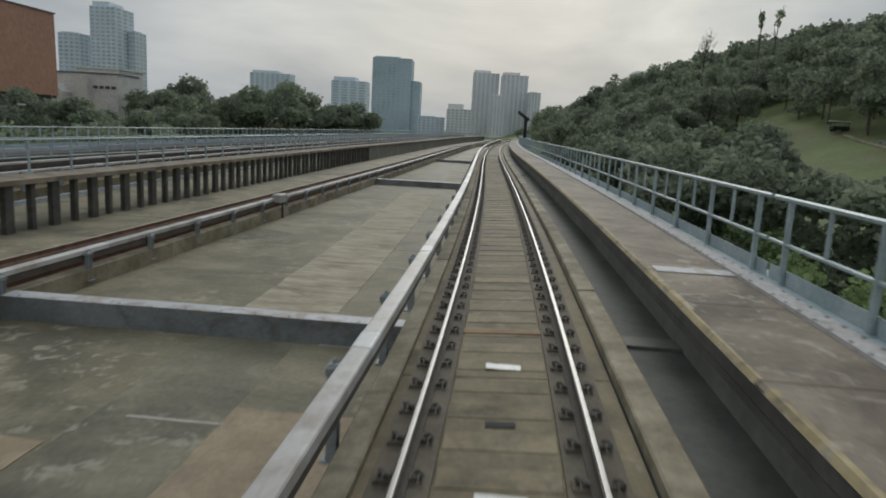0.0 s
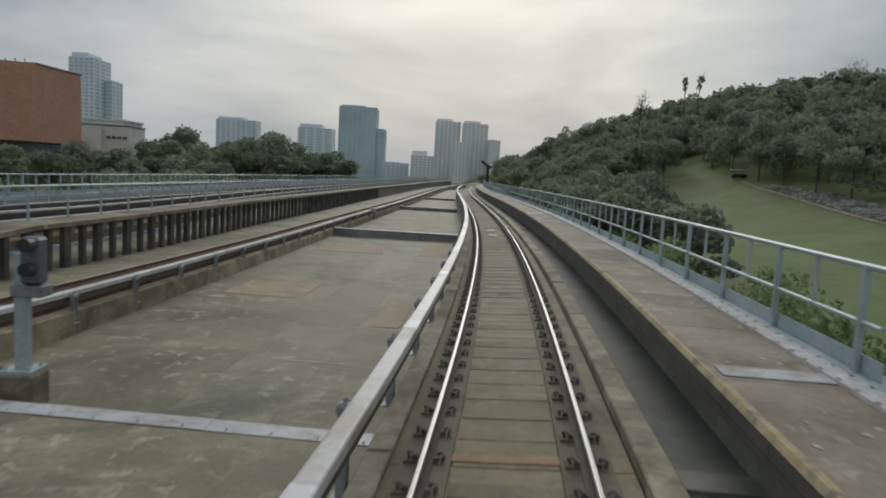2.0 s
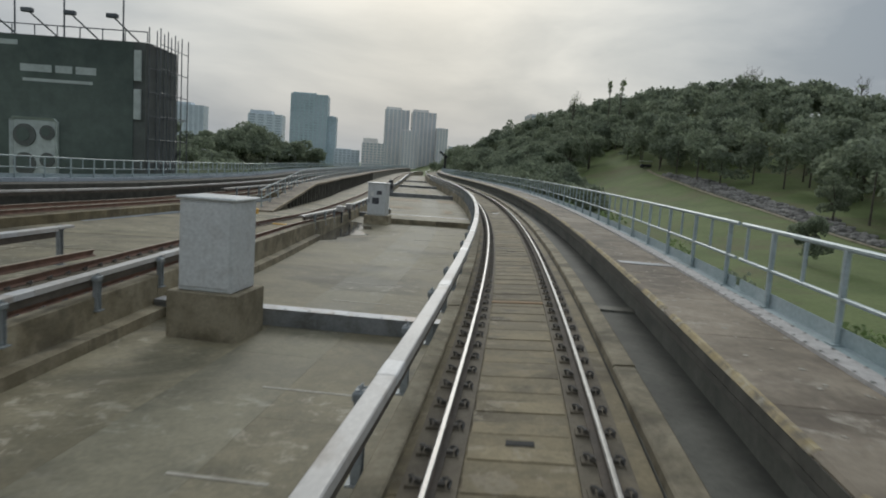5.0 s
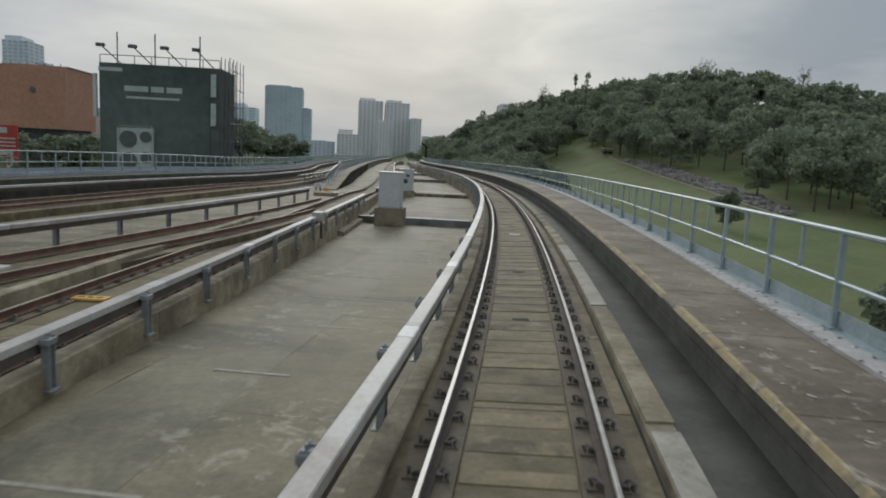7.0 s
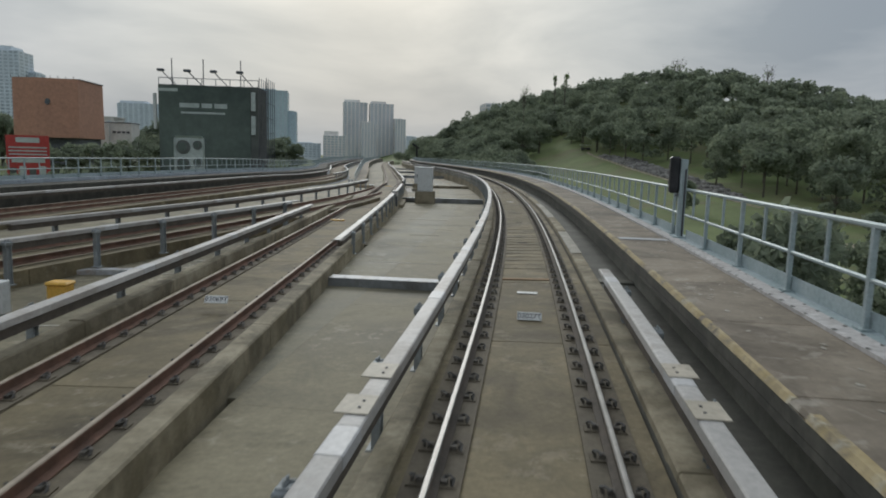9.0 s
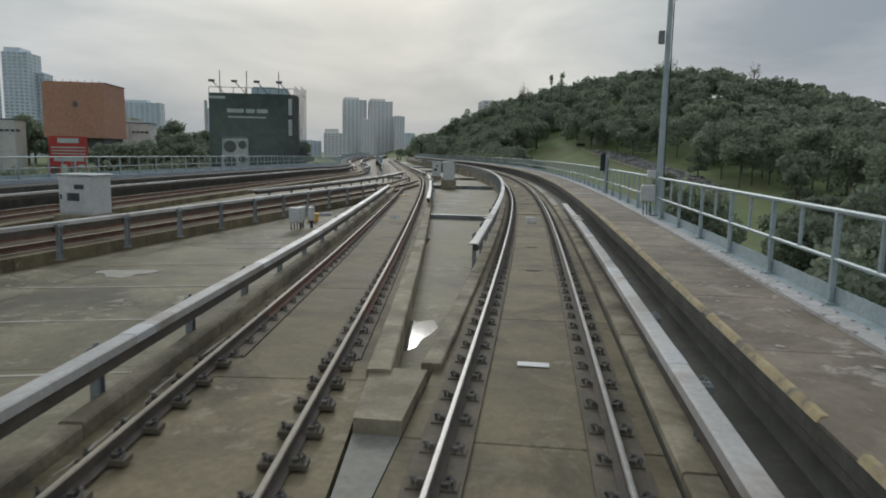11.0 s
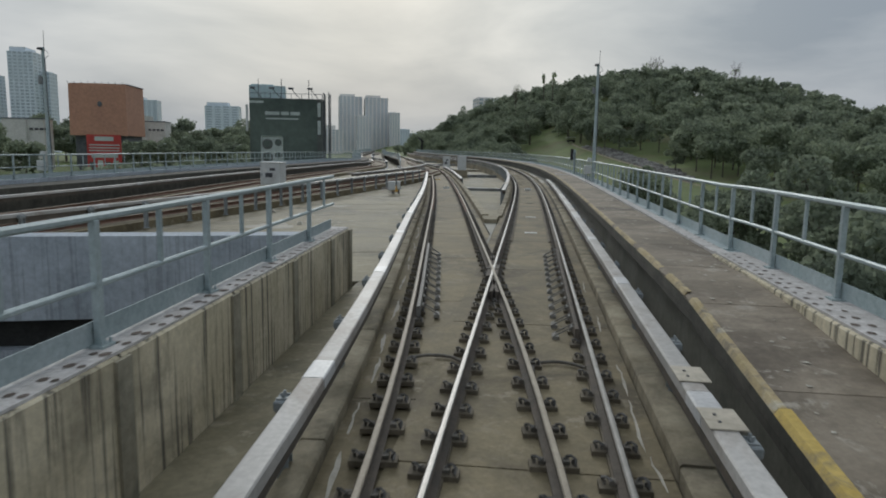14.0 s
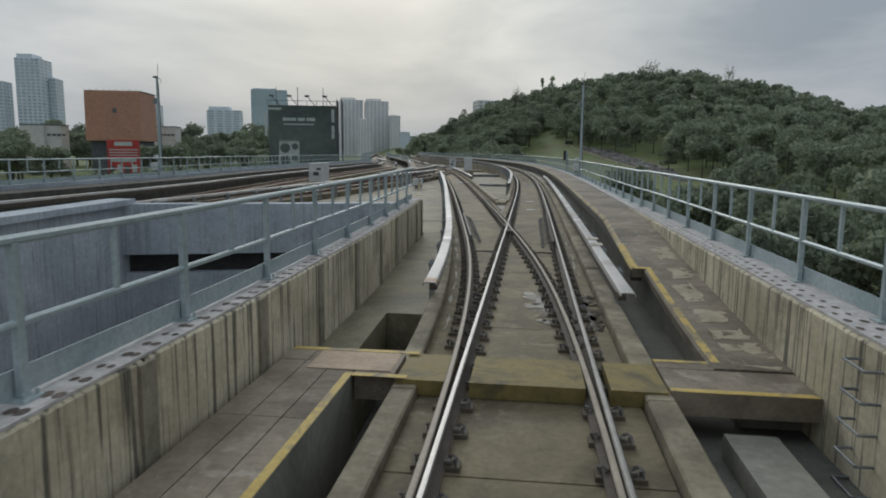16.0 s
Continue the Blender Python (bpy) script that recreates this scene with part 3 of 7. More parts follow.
# ---------------------------------------------------------------- rails
S0 = -13.0
rail(A, -0.7525, S0, S_END - 4, M_HEAD, "polished steel running rail with a brown web", cant_a)
rail(A, 0.7525, S0, S_END - 4, M_HEAD, "polished steel running rail with a brown web", cant_a)
sb0 = B.s_of(-146.5)
for dd in (-0.7525, 0.7525):
    rail(B, dd, sb0, B.s_of(-110), M_TANHEAD, "tan worn rail of the points with a brown web", flat, lift_b)
    rail(B, dd, B.s_of(-110) + 0.006, SB_END - 4, M_DULLHEAD, "dull brown siding rail with a rusty web", flat, lift_b)
rail(C, -0.7525, C.s_of(-134), C.s_of(-53), M_DULLHEAD, "dull brown loop rail")
rail(C, 0.7525, C.s_of(-134), C.s_of(-60), M_DULLHEAD, "dull brown loop rail")
rail(D, -0.7525, D.s_of(-165), D.s_of(226), M_DULLHEAD, "dull brown rail of the far line", flat, lift_d)
rail(D, 0.7525, D.s_of(-165), D.s_of(226), M_DULLHEAD, "dull brown rail of the far line", flat, lift_d)

M_GROUT = material("rust_stained_grout", (0.125, 0.108, 0.078), (0.185, 0.158, 0.114), 0.85, 1.5, 16, 0.4, stain=(0.085, 0.070, 0.052), stain_scale=1.0)


def grout(track, s0, s1, cant, lift, label, half=0.24):
    for dd in (-0.7525, 0.7525):
        tagged(put("rail_seat", sweep(track, rect(dd - half, dd + half, -0.21, -0.168), s0, s1, 2.4, cant, lift), M_GROUT), label, "rail seat", kind="structure")


grout(A, S0, 28.99, cant_a, flat, "narrow grout bed under a rail of the points", 0.085)
grout(A, 29.0, S_END - 5, cant_a, flat, "dark rust stained grout bed under a main rail")
grout(B, B.s_of(-112), SB_END - 5, flat, lift_b, "dark rust stained grout bed under a siding rail")

# ---------------------------------------------------------------- rail fastenings


def clip_mesh():
    """A base plate with a bent spring clip and its bolt, on the right side of a rail."""
    bm = bmesh.new()
    box(bm, 0.06, 0.205, -0.08, 0.08, -0.205, -0.155)
    box(bm, 0.075, 0.13, -0.04, 0.04, -0.15, -0.118)
    pts = [(0.17, -0.055, -0.145), (0.18, -0.015, -0.105), (0.145, 0.015, -0.09), (0.105, 0.04, -0.11), (0.09, 0.0, -0.122)]
    for a, b in zip(pts, pts[1:]):
        cyl(bm, a, b, 0.013, 4)
    cyl(bm, (0.16, 0, -0.16), (0.16, 0, -0.115), 0.015, 5)
    me = bpy.data.meshes.new("rail_clip")
    bm.to_mesh(me)
    bm.free()
    me.materials.append(M_CLIP)
    me.materials.append(M_SPRING)
    me.materials.append(M_GROUT)
    for k, p in enumerate(me.polygons):
        p.material_index = 2 if k < 6 else 1 if 12 <= k < 36 else 0
    return me


M_SPRING = material("worn_spring_steel", (0.105, 0.10, 0.092), (0.19, 0.182, 0.17), 0.5, 8, 40, 0.2, metal=0.3, per_island=0.25, per_object=0.2)
CLIP = clip_mesh()


def clip_spots(track, s0, s1, cant, pitch=0.66, lift=flat):
    out = []
    s = s0
    while s < s1:
        for d in (-0.7525, 0.7525):
            for side in (1, -1):
                m = track.place(s, d, cant(s) * d + lift(s))
                if side < 0:
                    m = m @ Matrix.Rotation(math.pi, 4, "Z")
                out.append(m)
        s += pitch
    return out


def clips_joined(name, label, spots):
    v0 = np.array([tuple(v.co) for v in CLIP.vertices])
    f0 = [tuple(p.vertices) for p in CLIP.polygons]
    verts, faces = [], []
    for m in spots:
        mm = np.array(m)
        base = len(verts)
        verts.extend(map(tuple, v0 @ mm[:3, :3].T + mm[:3, 3]))
        faces.extend(tuple(base + i for i in f) for f in f0)
    ob = put_raw(name, verts, faces, M_CLIP)
    ob.data.materials.append(M_SPRING)
    ob.data.materials.append(M_GROUT)
    ob.data.polygons.foreach_set("material_index", [p.material_index for p in CLIP.polygons] * len(spots))
    return tagged(ob, label, "rail clips", kind="stuff")


clips_joined("rail_clips", "dark iron spring clips along the rails of the main track", clip_spots(A, 48, 215, cant_a))
clips_joined("rail_clips", "dark iron spring clips along the siding rails", clip_spots(B, B.s_of(-112), B.s_of(-25), flat, 0.66, lift_b))
clips_joined("rail_clips", "dark iron spring clips along the rails of the points", clip_spots(B, B.s_of(-139), B.s_of(-112), flat, 0.66))
CLIPPED = tagged(new("rail_fastenings"), "dark iron spring clips along the near rails", "rail clips", kind="structure")
for m_clip in clip_spots(A, 4.0, 48, cant_a):
    o_clip = new("rail_clip", CLIP)
    o_clip.parent = CLIPPED
    o_clip.matrix_local = m_clip

# ---------------------------------------------------------------- third rails
M_SLEEVE = material("clean_pale_cover_board", (0.50, 0.50, 0.495), (0.58, 0.575, 0.565), 0.5, 0.6, 20, 0.05, per_object=0.08)
M_ENDMARK = material("worn_orange_mark", (0.42, 0.21, 0.09), (0.38, 0.30, 0.22), 0.7, 6, 20, 0.1)
M_POST = material("grey_galvanised_support", (0.24, 0.26, 0.265), (0.33, 0.355, 0.36), 0.6, 4, 30, 0.15, metal=0.2, per_object=0.1)
ARCH = [(0.104, -0.06), (0.098, -0.016), (0.084, -0.003), (0.06, 0.0), (-0.06, 0.0), (-0.084, -0.003), (-0.098, -0.016), (-0.104, -0.06)]
SHELL = ARCH + [(-0.094, -0.06), (-0.088, -0.026), (-0.078, -0.018), (0.078, -0.018), (0.088, -0.026), (0.094, -0.06)]
COVER = [(0.096, -0.1), (0.094, -0.014), (0.082, -0.002), (0.06, 0.0), (-0.06, 0.0), (-0.082, -0.002), (-0.094, -0.014), (-0.096, -0.1)]


def third_rail(track, d, s0, s1, label, cant=flat, lift=flat, top=0.53, bracket_side=-1, foot=lambda s: -0.05, brackets=True, mark=False):
    t = thing("third_rail", label, "third rail", "covered third rails")
    for q0, q1 in ((s0, s0 + 0.55), (s1 - 0.55, s1)):
        part("end_hood", sweep(track, lambda q: [(d + p, top + z) for p, z in SHELL], q0, q1, 0.3, flat, lift), M_COVER, t)
    s, stop = s0 + 0.555, s1 - 0.555
    while s < stop - 0.2:
        e = min(s + 5.0, stop)
        if e < stop:
            part("joint_sleeve", sweep(track, lambda q: [(d + p * 1.05, top + z + 0.004) for p, z in COVER], e - 0.5, e - 0.02, 0.5, flat, lift), M_SLEEVE, t, "paler sleeve over the cover joint")
        part("cover", sweep(track, lambda q: [(d + p, top + z) for p, z in COVER], s, e - 0.012, 1.25, flat, lift), M_COVER, t)
        s = e
    part("conductor", sweep(track, rect(d - 0.06, d + 0.06, top - 0.24, top - 0.1005), s0 + 0.6, s1 - 0.6, 2.5, flat, lift), M_RUST, t)
    if brackets:
        s = s0 + 2.2
        first = None
        while s < s1 and s < s0 + 170:
            m = track.place(s, d + 0.15 * bracket_side, lift(s))
            if first is None:
                bm = bmesh.new()
                z0 = foot(s)
                for yy in (-0.06, 0.06):
                    box(bm, -0.045, 0.045, yy - 0.008, yy + 0.008, z0 + 0.02, top - 0.03)
                box(bm, -0.008, 0.008, -0.052, 0.052, z0 + 0.02, top - 0.03)
                for yy in (-0.03, 0.03):
                    cyl(bm, (0, yy, top - 0.03), (0, yy, top + 0.005), 0.012, 6)
                box(bm, -0.09, 0.09, -0.1, 0.1, z0, z0 + 0.02)
                box(bm, -0.06, 0.06, -0.1, 0.1, top - 0.13, top - 0.045, 0.012)
                first = part("bracket", bm, M_POST, t)
                first.matrix_local = m
            else:
                o = first.copy()
                scene.collection.objects.link(o)
                o.matrix_local = m
            s += 2.5
    if mark:
        rim = [(p * 1.03, z + 0.004) for p, z in ARCH] + [(p * 1.01, z + 0.0015) for p, z in ARCH[::-1]]
        part("end_mark", sweep(track, lambda q: [(d + p, top + z) for p, z in rim], s0 + 0.06, s0 + 0.3, 0.3, flat, lift), M_ENDMARK, t, "rusty orange end mark")
    return t


third_rail(A, -1.282, 42.5, S_END - 6, "pale grey covered third rail beside the main track", cant_a, foot=lambda s: -0.4, top=0.51)
third_rail(A, 1.335, 9.35, 55.7, "pale grey covered third rail beside the trench", flat, bracket_side=1, foot=lambda s: -0.5)
third_rail(B, -1.27, B.s_of(-138.1), B.s_of(-78.0), "pale grey covered third rail of the siding", flat, lambda s: float(np.interp(s, (B.s_of(-119), B.s_of(-104)), (-0.02, -0.17))), foot=lambda s: -0.42, mark=True)
third_rail(B, 1.33, B.s_of(-88.5), B.s_of(-50.2), "pale grey covered third rail on the siding wall", flat, lift_b, bracket_side=1, foot=lambda s: -0.25, top=0.42)
third_rail(B, 1.28, B.s_of(-40.2), SB_END - 6, "pale grey covered third rail on the siding wall", flat, lift_b, bracket_side=1, foot=lambda s: -0.25, top=0.42)
third_rail(C, 1.3, C.s_of(-134), C.s_of(-77.6), "pale grey covered third rail of the loop line", flat, bracket_side=1, foot=lambda s: -0.4)
third_rail(C, -1.3, C.s_of(-88.6), C.s_of(-53), "pale grey covered third rail of the loop line", flat, foot=lambda s: -0.4)
third_rail(D, -1.35, D.s_of(-165), D.s_of(226), "pale grey covered third rail of the far line", flat, lift_d, foot=lambda s: -0.2, brackets=False)
third_rail(D, 1.32, D.s_of(-24.5), D.s_of(226), "pale grey covered third rail on brackets beside the far line", flat, lift_d, bracket_side=1, foot=lambda s: -0.2)

# ---------------------------------------------------------------- right walkway, trench wall and railing

M_JOINTWALL = material("mossy_joint_pier", (0.23, 0.21, 0.155), (0.34, 0.315, 0.24), 0.9, 2, 14, 0.4, stain=(0.10, 0.098, 0.078), stain_scale=1.2)
# Stained concrete in a low tone that carries shade on recessed and back-lit parts.
M_SHADED = material("shade_dark_stained_concrete", (0.070, 0.068, 0.058), (0.115, 0.110, 0.092), 0.9, 2, 14, 0.4, stain=(0.055, 0.056, 0.047), stain_scale=1.2)


def walk_z(s):
    return float(np.interp(s, (-20, 8, 10, 18, 20), (0.0, 0.02, 0.13, 0.75, 0.75)))


def walkway():
    owner = tagged(new("walkway"), "brown grey concrete walkway with a faded yellow edge", "walkway", kind="structure")
    s = 7.75
    while s < S_END - 6:
        length = 2.4 if s > 12 else 4.9 / 2 if s < 190 else 9.6
        e = s + length
        d0 = 2.07 if s < 12.6 else 1.86
        put("walkway_slab", sweep(A, lambda q: [(d0 + 0.02, walk_z(q) - 0.17), (3.025, walk_z(q) - 0.17), (3.025, walk_z(q)), (d0 + 0.03, walk_z(q)), (d0, walk_z(q) - 0.03)], s, e - 0.018, 1.2), M_WALK, owner)
        s = e
    put("trench_wall", sweep(A, lambda q: [(2.25, -1.2), (3.28, -1.2), (3.28, walk_z(q) - 0.175), (2.25, walk_z(q) - 0.175)], 7.4, S_END - 6, 2.4), M_TRENCH, owner)
    # Dark strips put the shade below the walkway edge into the colour.
    put("edge_beam", sweep(A, lambda q: rect(1.856, 2.05, walk_z(q) - 0.25, walk_z(q) - 0.175), 12.7, S_END - 6, 2.4), M_SHADED, owner)
    put("slab_edge", sweep(A, lambda q: rect(1.852, 1.872, walk_z(q) - 0.168, walk_z(q) - 0.05), 12.7, S_END - 6, 2.4), M_SHADED, owner)
    # painted edge: bright near the ramp, worn further on
    put("edge_line", sweep(A, lambda q: [(1.85, walk_z(q) - 0.045), (1.868, walk_z(q) - 0.048), (1.894, walk_z(q) + 0.0005), (1.975, walk_z(q) + 0.0005), (1.975, walk_z(q) + 0.005), (1.884, walk_z(q) + 0.005)], 12.72, 14.7, 0.8), M_YELLOW, owner)
    put("edge_line", sweep(A, lambda q: rect(2.102, 2.2, walk_z(q) + 0.001, walk_z(q) + 0.005), 7.9, 12.6, 0.8), M_YELLOW, owner)
    s = 14.71
    rnd = random.Random(6)
    while s < 215:
        e = s + rnd.uniform(1.2, 3.4)
        w = rnd.uniform(0.01, 0.055)
        put("edge_line", sweep(A, lambda q: [(1.85, walk_z(q) - 0.045), (1.868, walk_z(q) - 0.048), (1.894, walk_z(q) + 0.0005), (1.90 + w, walk_z(q) + 0.0005), (1.90 + w, walk_z(q) + 0.005), (1.884, walk_z(q) + 0.005)], s, e, 0.8), M_FADED, owner)
        s = e + (rnd.uniform(0.1, 0.7) if rnd.random() < 0.6 else 0.01)
    put("edge_line", sweep(A, lambda q: rect(1.9, 2.2, walk_z(q) + 0.0015, walk_z(q) + 0.0055), 12.6, 12.72, 0.8), M_YELLOW, owner)


walkway()


def parapet(track, d0, d1, s0, s1, top, bottom, label, seg=2.4, up=lambda s: 0.0):
    owner = tagged(new("parapet_wall"), label, "parapet wall", kind="structure")
    s = s0
    rnd = random.Random(int(s0 * 7 + d0))
    while s < s1 - 0.3:
        e = min(s + seg, s1)
        dd = rnd.uniform(-0.012, 0.012)
        put("wall_panel", sweep(track, [(d0 + dd, bottom), (d1, bottom), (d1, top), (d0 + dd + 0.02, top), (d0 + dd, top - 0.02)], s, e - 0.03, 1.2), M_WALL, owner)
        s = e
    return owner


parapet(A, 2.95, 3.42, -14, 21, 0.795, -1.1, "streaked concrete parapet wall beside the ramp")
structure("walkway_kerb_base", sweep(A, rect(3.285, 3.62, 0.4, 0.785), 21.02, S_END - 6, 2.4), M_TOE, "grey painted base under the railing", "kerb strip")
structure("walkway_kerb_strip", sweep(A, rect(3.03, 3.28, 0.4, 0.79), 21.02, S_END - 6, 2.4), M_STRIP, "whitewashed kerb strip with bolt holes under the railing", "kerb strip")
structure("parapet_cap_right", sweep(A, rect(2.99, 3.62, 0.797, 0.825), -14, 21, 2.4), M_STRIP, "whitewashed cap with bolt holes on the parapet", "wall cap")


M_SLOTHOLE = material("brown_bolt_hole", (0.10, 0.08, 0.065), (0.16, 0.13, 0.11), 0.9, 5, 20, 0.1)


def holes(track, d, z, s0, s1, name, label, offs=(-0.075, 0.075), long=1.5):
    verts, faces = [], []
    s = s0
    rnd = random.Random(9)
    while s < s1:
        for dd in offs:
            m = track.place(s, d + dd + rnd.uniform(-0.015, 0.015), z)
            r = rnd.uniform(0.026, 0.044)
            base = len(verts)
            for k in range(7):
                verts.append(tuple(m @ Vector((r * (1.5 if long < 1.5 else 1.0) * math.cos(k * 0.898), long * r * math.sin(k * 0.898), 0))))
            faces.append(tuple(range(base, base + 7)))
        s += 0.3
    tagged(put_raw(name, verts, faces, M_SLOTHOLE), label, "bolt holes", kind="stuff")




def notches(track, d0, d1, z, s0, s1, label):
    """Flat slanted dark marks for slots, in from both edges of the whitewashed strip."""
    verts, faces = [], []
    rnd = random.Random(17)
    s = s0
    while s < s1:
        for a, b, k in ((d0 - 0.004, d0 + 0.06, 0.0), (d1 - 0.055, d1, 0.17)):
            if rnd.random() < 0.12:
                continue
            q, w, slant = s + k + rnd.uniform(-0.02, 0.02), rnd.uniform(0.018, 0.036), 0.05
            base = len(verts)
            for dd, ss in ((a, q - w), (b, q - w + slant), (b - 0.012, q + w + slant), (a, q + w)):
                x, y = track.at(ss, dd + rnd.uniform(-0.008, 0.008))
                verts.append((x, y, z))
            faces.append((base, base + 1, base + 2, base + 3))
        s += 0.36
    tagged(put_raw("strip_slots", verts, faces, M_SLOT), label, "slots", kind="stuff")


M_SLOT = material("dark_slot_mark", (0.13, 0.126, 0.115), (0.21, 0.20, 0.185), 0.9, 5, 20, 0.1)
notches(A, 3.03, 3.28, 0.7945, 21.2, 170, "dark slanted slots along both edges of the kerb strip")
holes(A, 3.13, 0.8295, -12, 21, "bolt_holes", "dark bolt holes in the parapet cap")


def railing(track, d, s0, s1, zfun, label, pitch=2.1, height=1.07, side=1, near=None, toe=True):
    """Two tubes on flat posts, a short baluster between each pair, and a toe board."""
    t = thing("railing", label, "railing", "viaduct railings")
    part("top_tube", sweep(track, lambda s: [(d + 0.034 * math.cos(a), zfun(s) + height + 0.034 * math.sin(a)) for a in (0.39 + k * 0.785 for k in range(8))], s0, s1, 1.6), M_RAILING, t)
    part("middle_tube", sweep(track, lambda s: [(d + 0.027 * math.cos(a), zfun(s) + height * 0.485 + 0.027 * math.sin(a)) for a in (0.39 + k * 0.785 for k in range(8))], s0, s1, 1.6), M_RAILING, t)
    if toe:
        part("toe_board", sweep(track, lambda s: rect(d + 0.04 * side, d + 0.052 * side, zfun(s) + 0.02, zfun(s) + 0.2) if side > 0 else rect(d - 0.052, d - 0.04, zfun(s) + 0.02, zfun(s) + 0.2), s0, s1, 1.6), M_TOE, t)
    pm = bmesh.new()
    box(pm, -0.03, 0.03, -0.035, 0.035, 0.0, height - 0.02, 0.006)
    box(pm, -0.08, 0.08, -0.09, 0.09, -0.005, 0.02)
    for q in (-0.06, 0.06):
        cyl(pm, (0.05, q, 0.02), (0.05, q, 0.06), 0.012, 6)
    bmn = bmesh.new()
    box(bmn, -0.018, 0.018, -0.028, 0.028, height * 0.485, height - 0.02, 0.004)
    first = {}
    s, i = s0 + 0.4, 0
    rest_v, rest_f = [], []
    while s < s1:
        for nm, q, src in (("post", s, pm), ("baluster", s + pitch / 2, bmn)):
            if q >= s1:
                continue
            m = track.place(q, d, zfun(q))
            if near and not (near[0] <= q <= near[1]):
                base = len(rest_v)
                w = 0.035
                z0 = 0.0 if nm == "post" else height * 0.485
                for zz in (z0, height):
                    for ax, ay in ((-w, -w), (w, -w), (w, w), (-w, w)):
                        rest_v.append(tuple(m @ Vector((ax, ay, zz))))
                rest_f.extend([(base, base + 1, base + 5, base + 4), (base + 1, base + 2, base + 6, base + 5), (base + 2, base + 3, base + 7, base + 6), (base + 3, base, base + 4, base + 7)])
            elif nm in first:
                o = first[nm].copy()
                scene.collection.objects.link(o)
                o.matrix_local = m
            else:
                first[nm] = part(nm, src.copy(), M_RAILING, t)
                first[nm].matrix_local = m
        s += pitch
        i += 1
    pm.free()
    bmn.free()
    if rest_v:
        o = put_raw("posts_far_along", rest_v, rest_f, M_RAILING, t)
        o["kind"] = "stuff"
    return t


def rail_base(s):
    return float(np.interp(s, (-20, 20.5, 21.5, 70, 120), (0.825, 0.825, 0.79, 0.79, 0.77)))


railing(A, 3.38, -12.4, 47.5, rail_base, "grey green steel railing with toe board on the walkway kerb")
railing(A, 3.38, 48.3, 58.8, rail_base, "grey green steel railing between mast and signal post")
railing(A, 3.38, 59.5, 92.7, rail_base, "grey green steel railing with toe board on the walkway kerb")
railing(A, 3.38, 92.9, 125.5, rail_base, "grey green steel railing with toe board on the walkway kerb")
railing(A, 3.38, 125.6, 155.9, rail_base, "grey green steel railing with toe board on the walkway kerb")
railing(A, 3.38, 156.0, S_END - 8, rail_base, "long grey green steel railing along the curve", near=(156, 215))

# ---------------------------------------------------------------- left parapet at the points, and the gap


def dleft(s):
    return float(np.interp(s, (-20, 7, 14, 22.8), (-2.95, -2.98, -3.16, -3.66)))


LEFT_PANELS = tagged(new("parapet_wall"), "tall streaked concrete parapet wall beside the gap", "parapet wall", kind="structure")
_s = -14.0
while _s < 22.6:
    _e = min(_s + 2.35, 22.8)
    put("wall_panel", sweep(A, lambda q: [(dleft(q) - 0.36, -2.6), (dleft(q), -2.6), (dleft(q), 0.77), (dleft(q) - 0.02, 0.79), (dleft(q) - 0.36, 0.79)], _s, _e - 0.035, 1.2), M_WALL, LEFT_PANELS)
    put("joint_pier", sweep(A, lambda q: [(dleft(q) - 0.3, -1.2), (dleft(q) + 0.03, -1.2), (dleft(q) + 0.03, 0.765), (dleft(q) - 0.3, 0.765)], _e - 0.12, _e + 0.1, 0.2), M_JOINTWALL, LEFT_PANELS)
    _s = _e
structure("parapet_cap_left", sweep(A, lambda q: [(dleft(q) - 0.5, 0.792), (dleft(q) - 0.03, 0.792), (dleft(q) - 0.03, 0.815), (dleft(q) - 0.5, 0.815)], -14, 22.8, 1.2), M_STRIP, "whitewashed cap with bolt holes on the inner parapet", "wall cap")


class Shifted:
    """The line of the left parapet, so that a railing can follow it."""

    def at(self, s, d=0.0):
        return A.at(s, dleft(s) + d)

    def place(self, s, d=0.0, z=0.0):
        x, y = self.at(s, d)
        return Matrix.Translation((x, y, z)) @ Matrix.Rotation(A.turn(s), 4, "Z")


LP = Shifted()
holes(LP, -0.12, 0.8195, -12, 22.6, "bolt_holes", "dark bolt holes in the inner parapet cap", (-0.04, 0.04))
railing(LP, -0.24, -13.4, 22.36, lambda s: 0.815, "grey green steel railing on the inner parapet", side=-1, height=1.03)

# floor strip beside the points, between kerb and parapet
structure("deck_ledge", sweep(A, lambda q: [(dleft(q) + 0.01, -2.0), (dleft(q) + 0.62, -2.0), (dleft(q) + 0.6, -0.44), (dleft(q) + 0.01, -0.43)], -2, 11.6, 1.2), M_BAY, "stained concrete ledge at the foot of the parapet", "floor")
# The floor's dark tone paints in the shade of a deep void.
structure("slot_floor", sweep(A, lambda q: rect(dleft(q) + 0.62, -1.46, -2.0, -1.7), -2, 11.6, 1.2), M_SHADED, "dark floor of the slot beside the points", "floor")
structure("deck_strip", sweep(A, lambda q: [(dleft(q) + 0.01, -2.0), (-1.46, -2.0), (-1.46, -0.44), (dleft(q) + 0.01, -0.44)], 11.605, 40, 1.5), M_BAY, "stained concrete strip beside the points", "floor")


M_PINK = material("pale_pink_mortar", (0.45, 0.34, 0.24), (0.55, 0.43, 0.315), 0.85, 2.0, 18, 0.3, stain=(0.30, 0.25, 0.19), stain_scale=1.5)


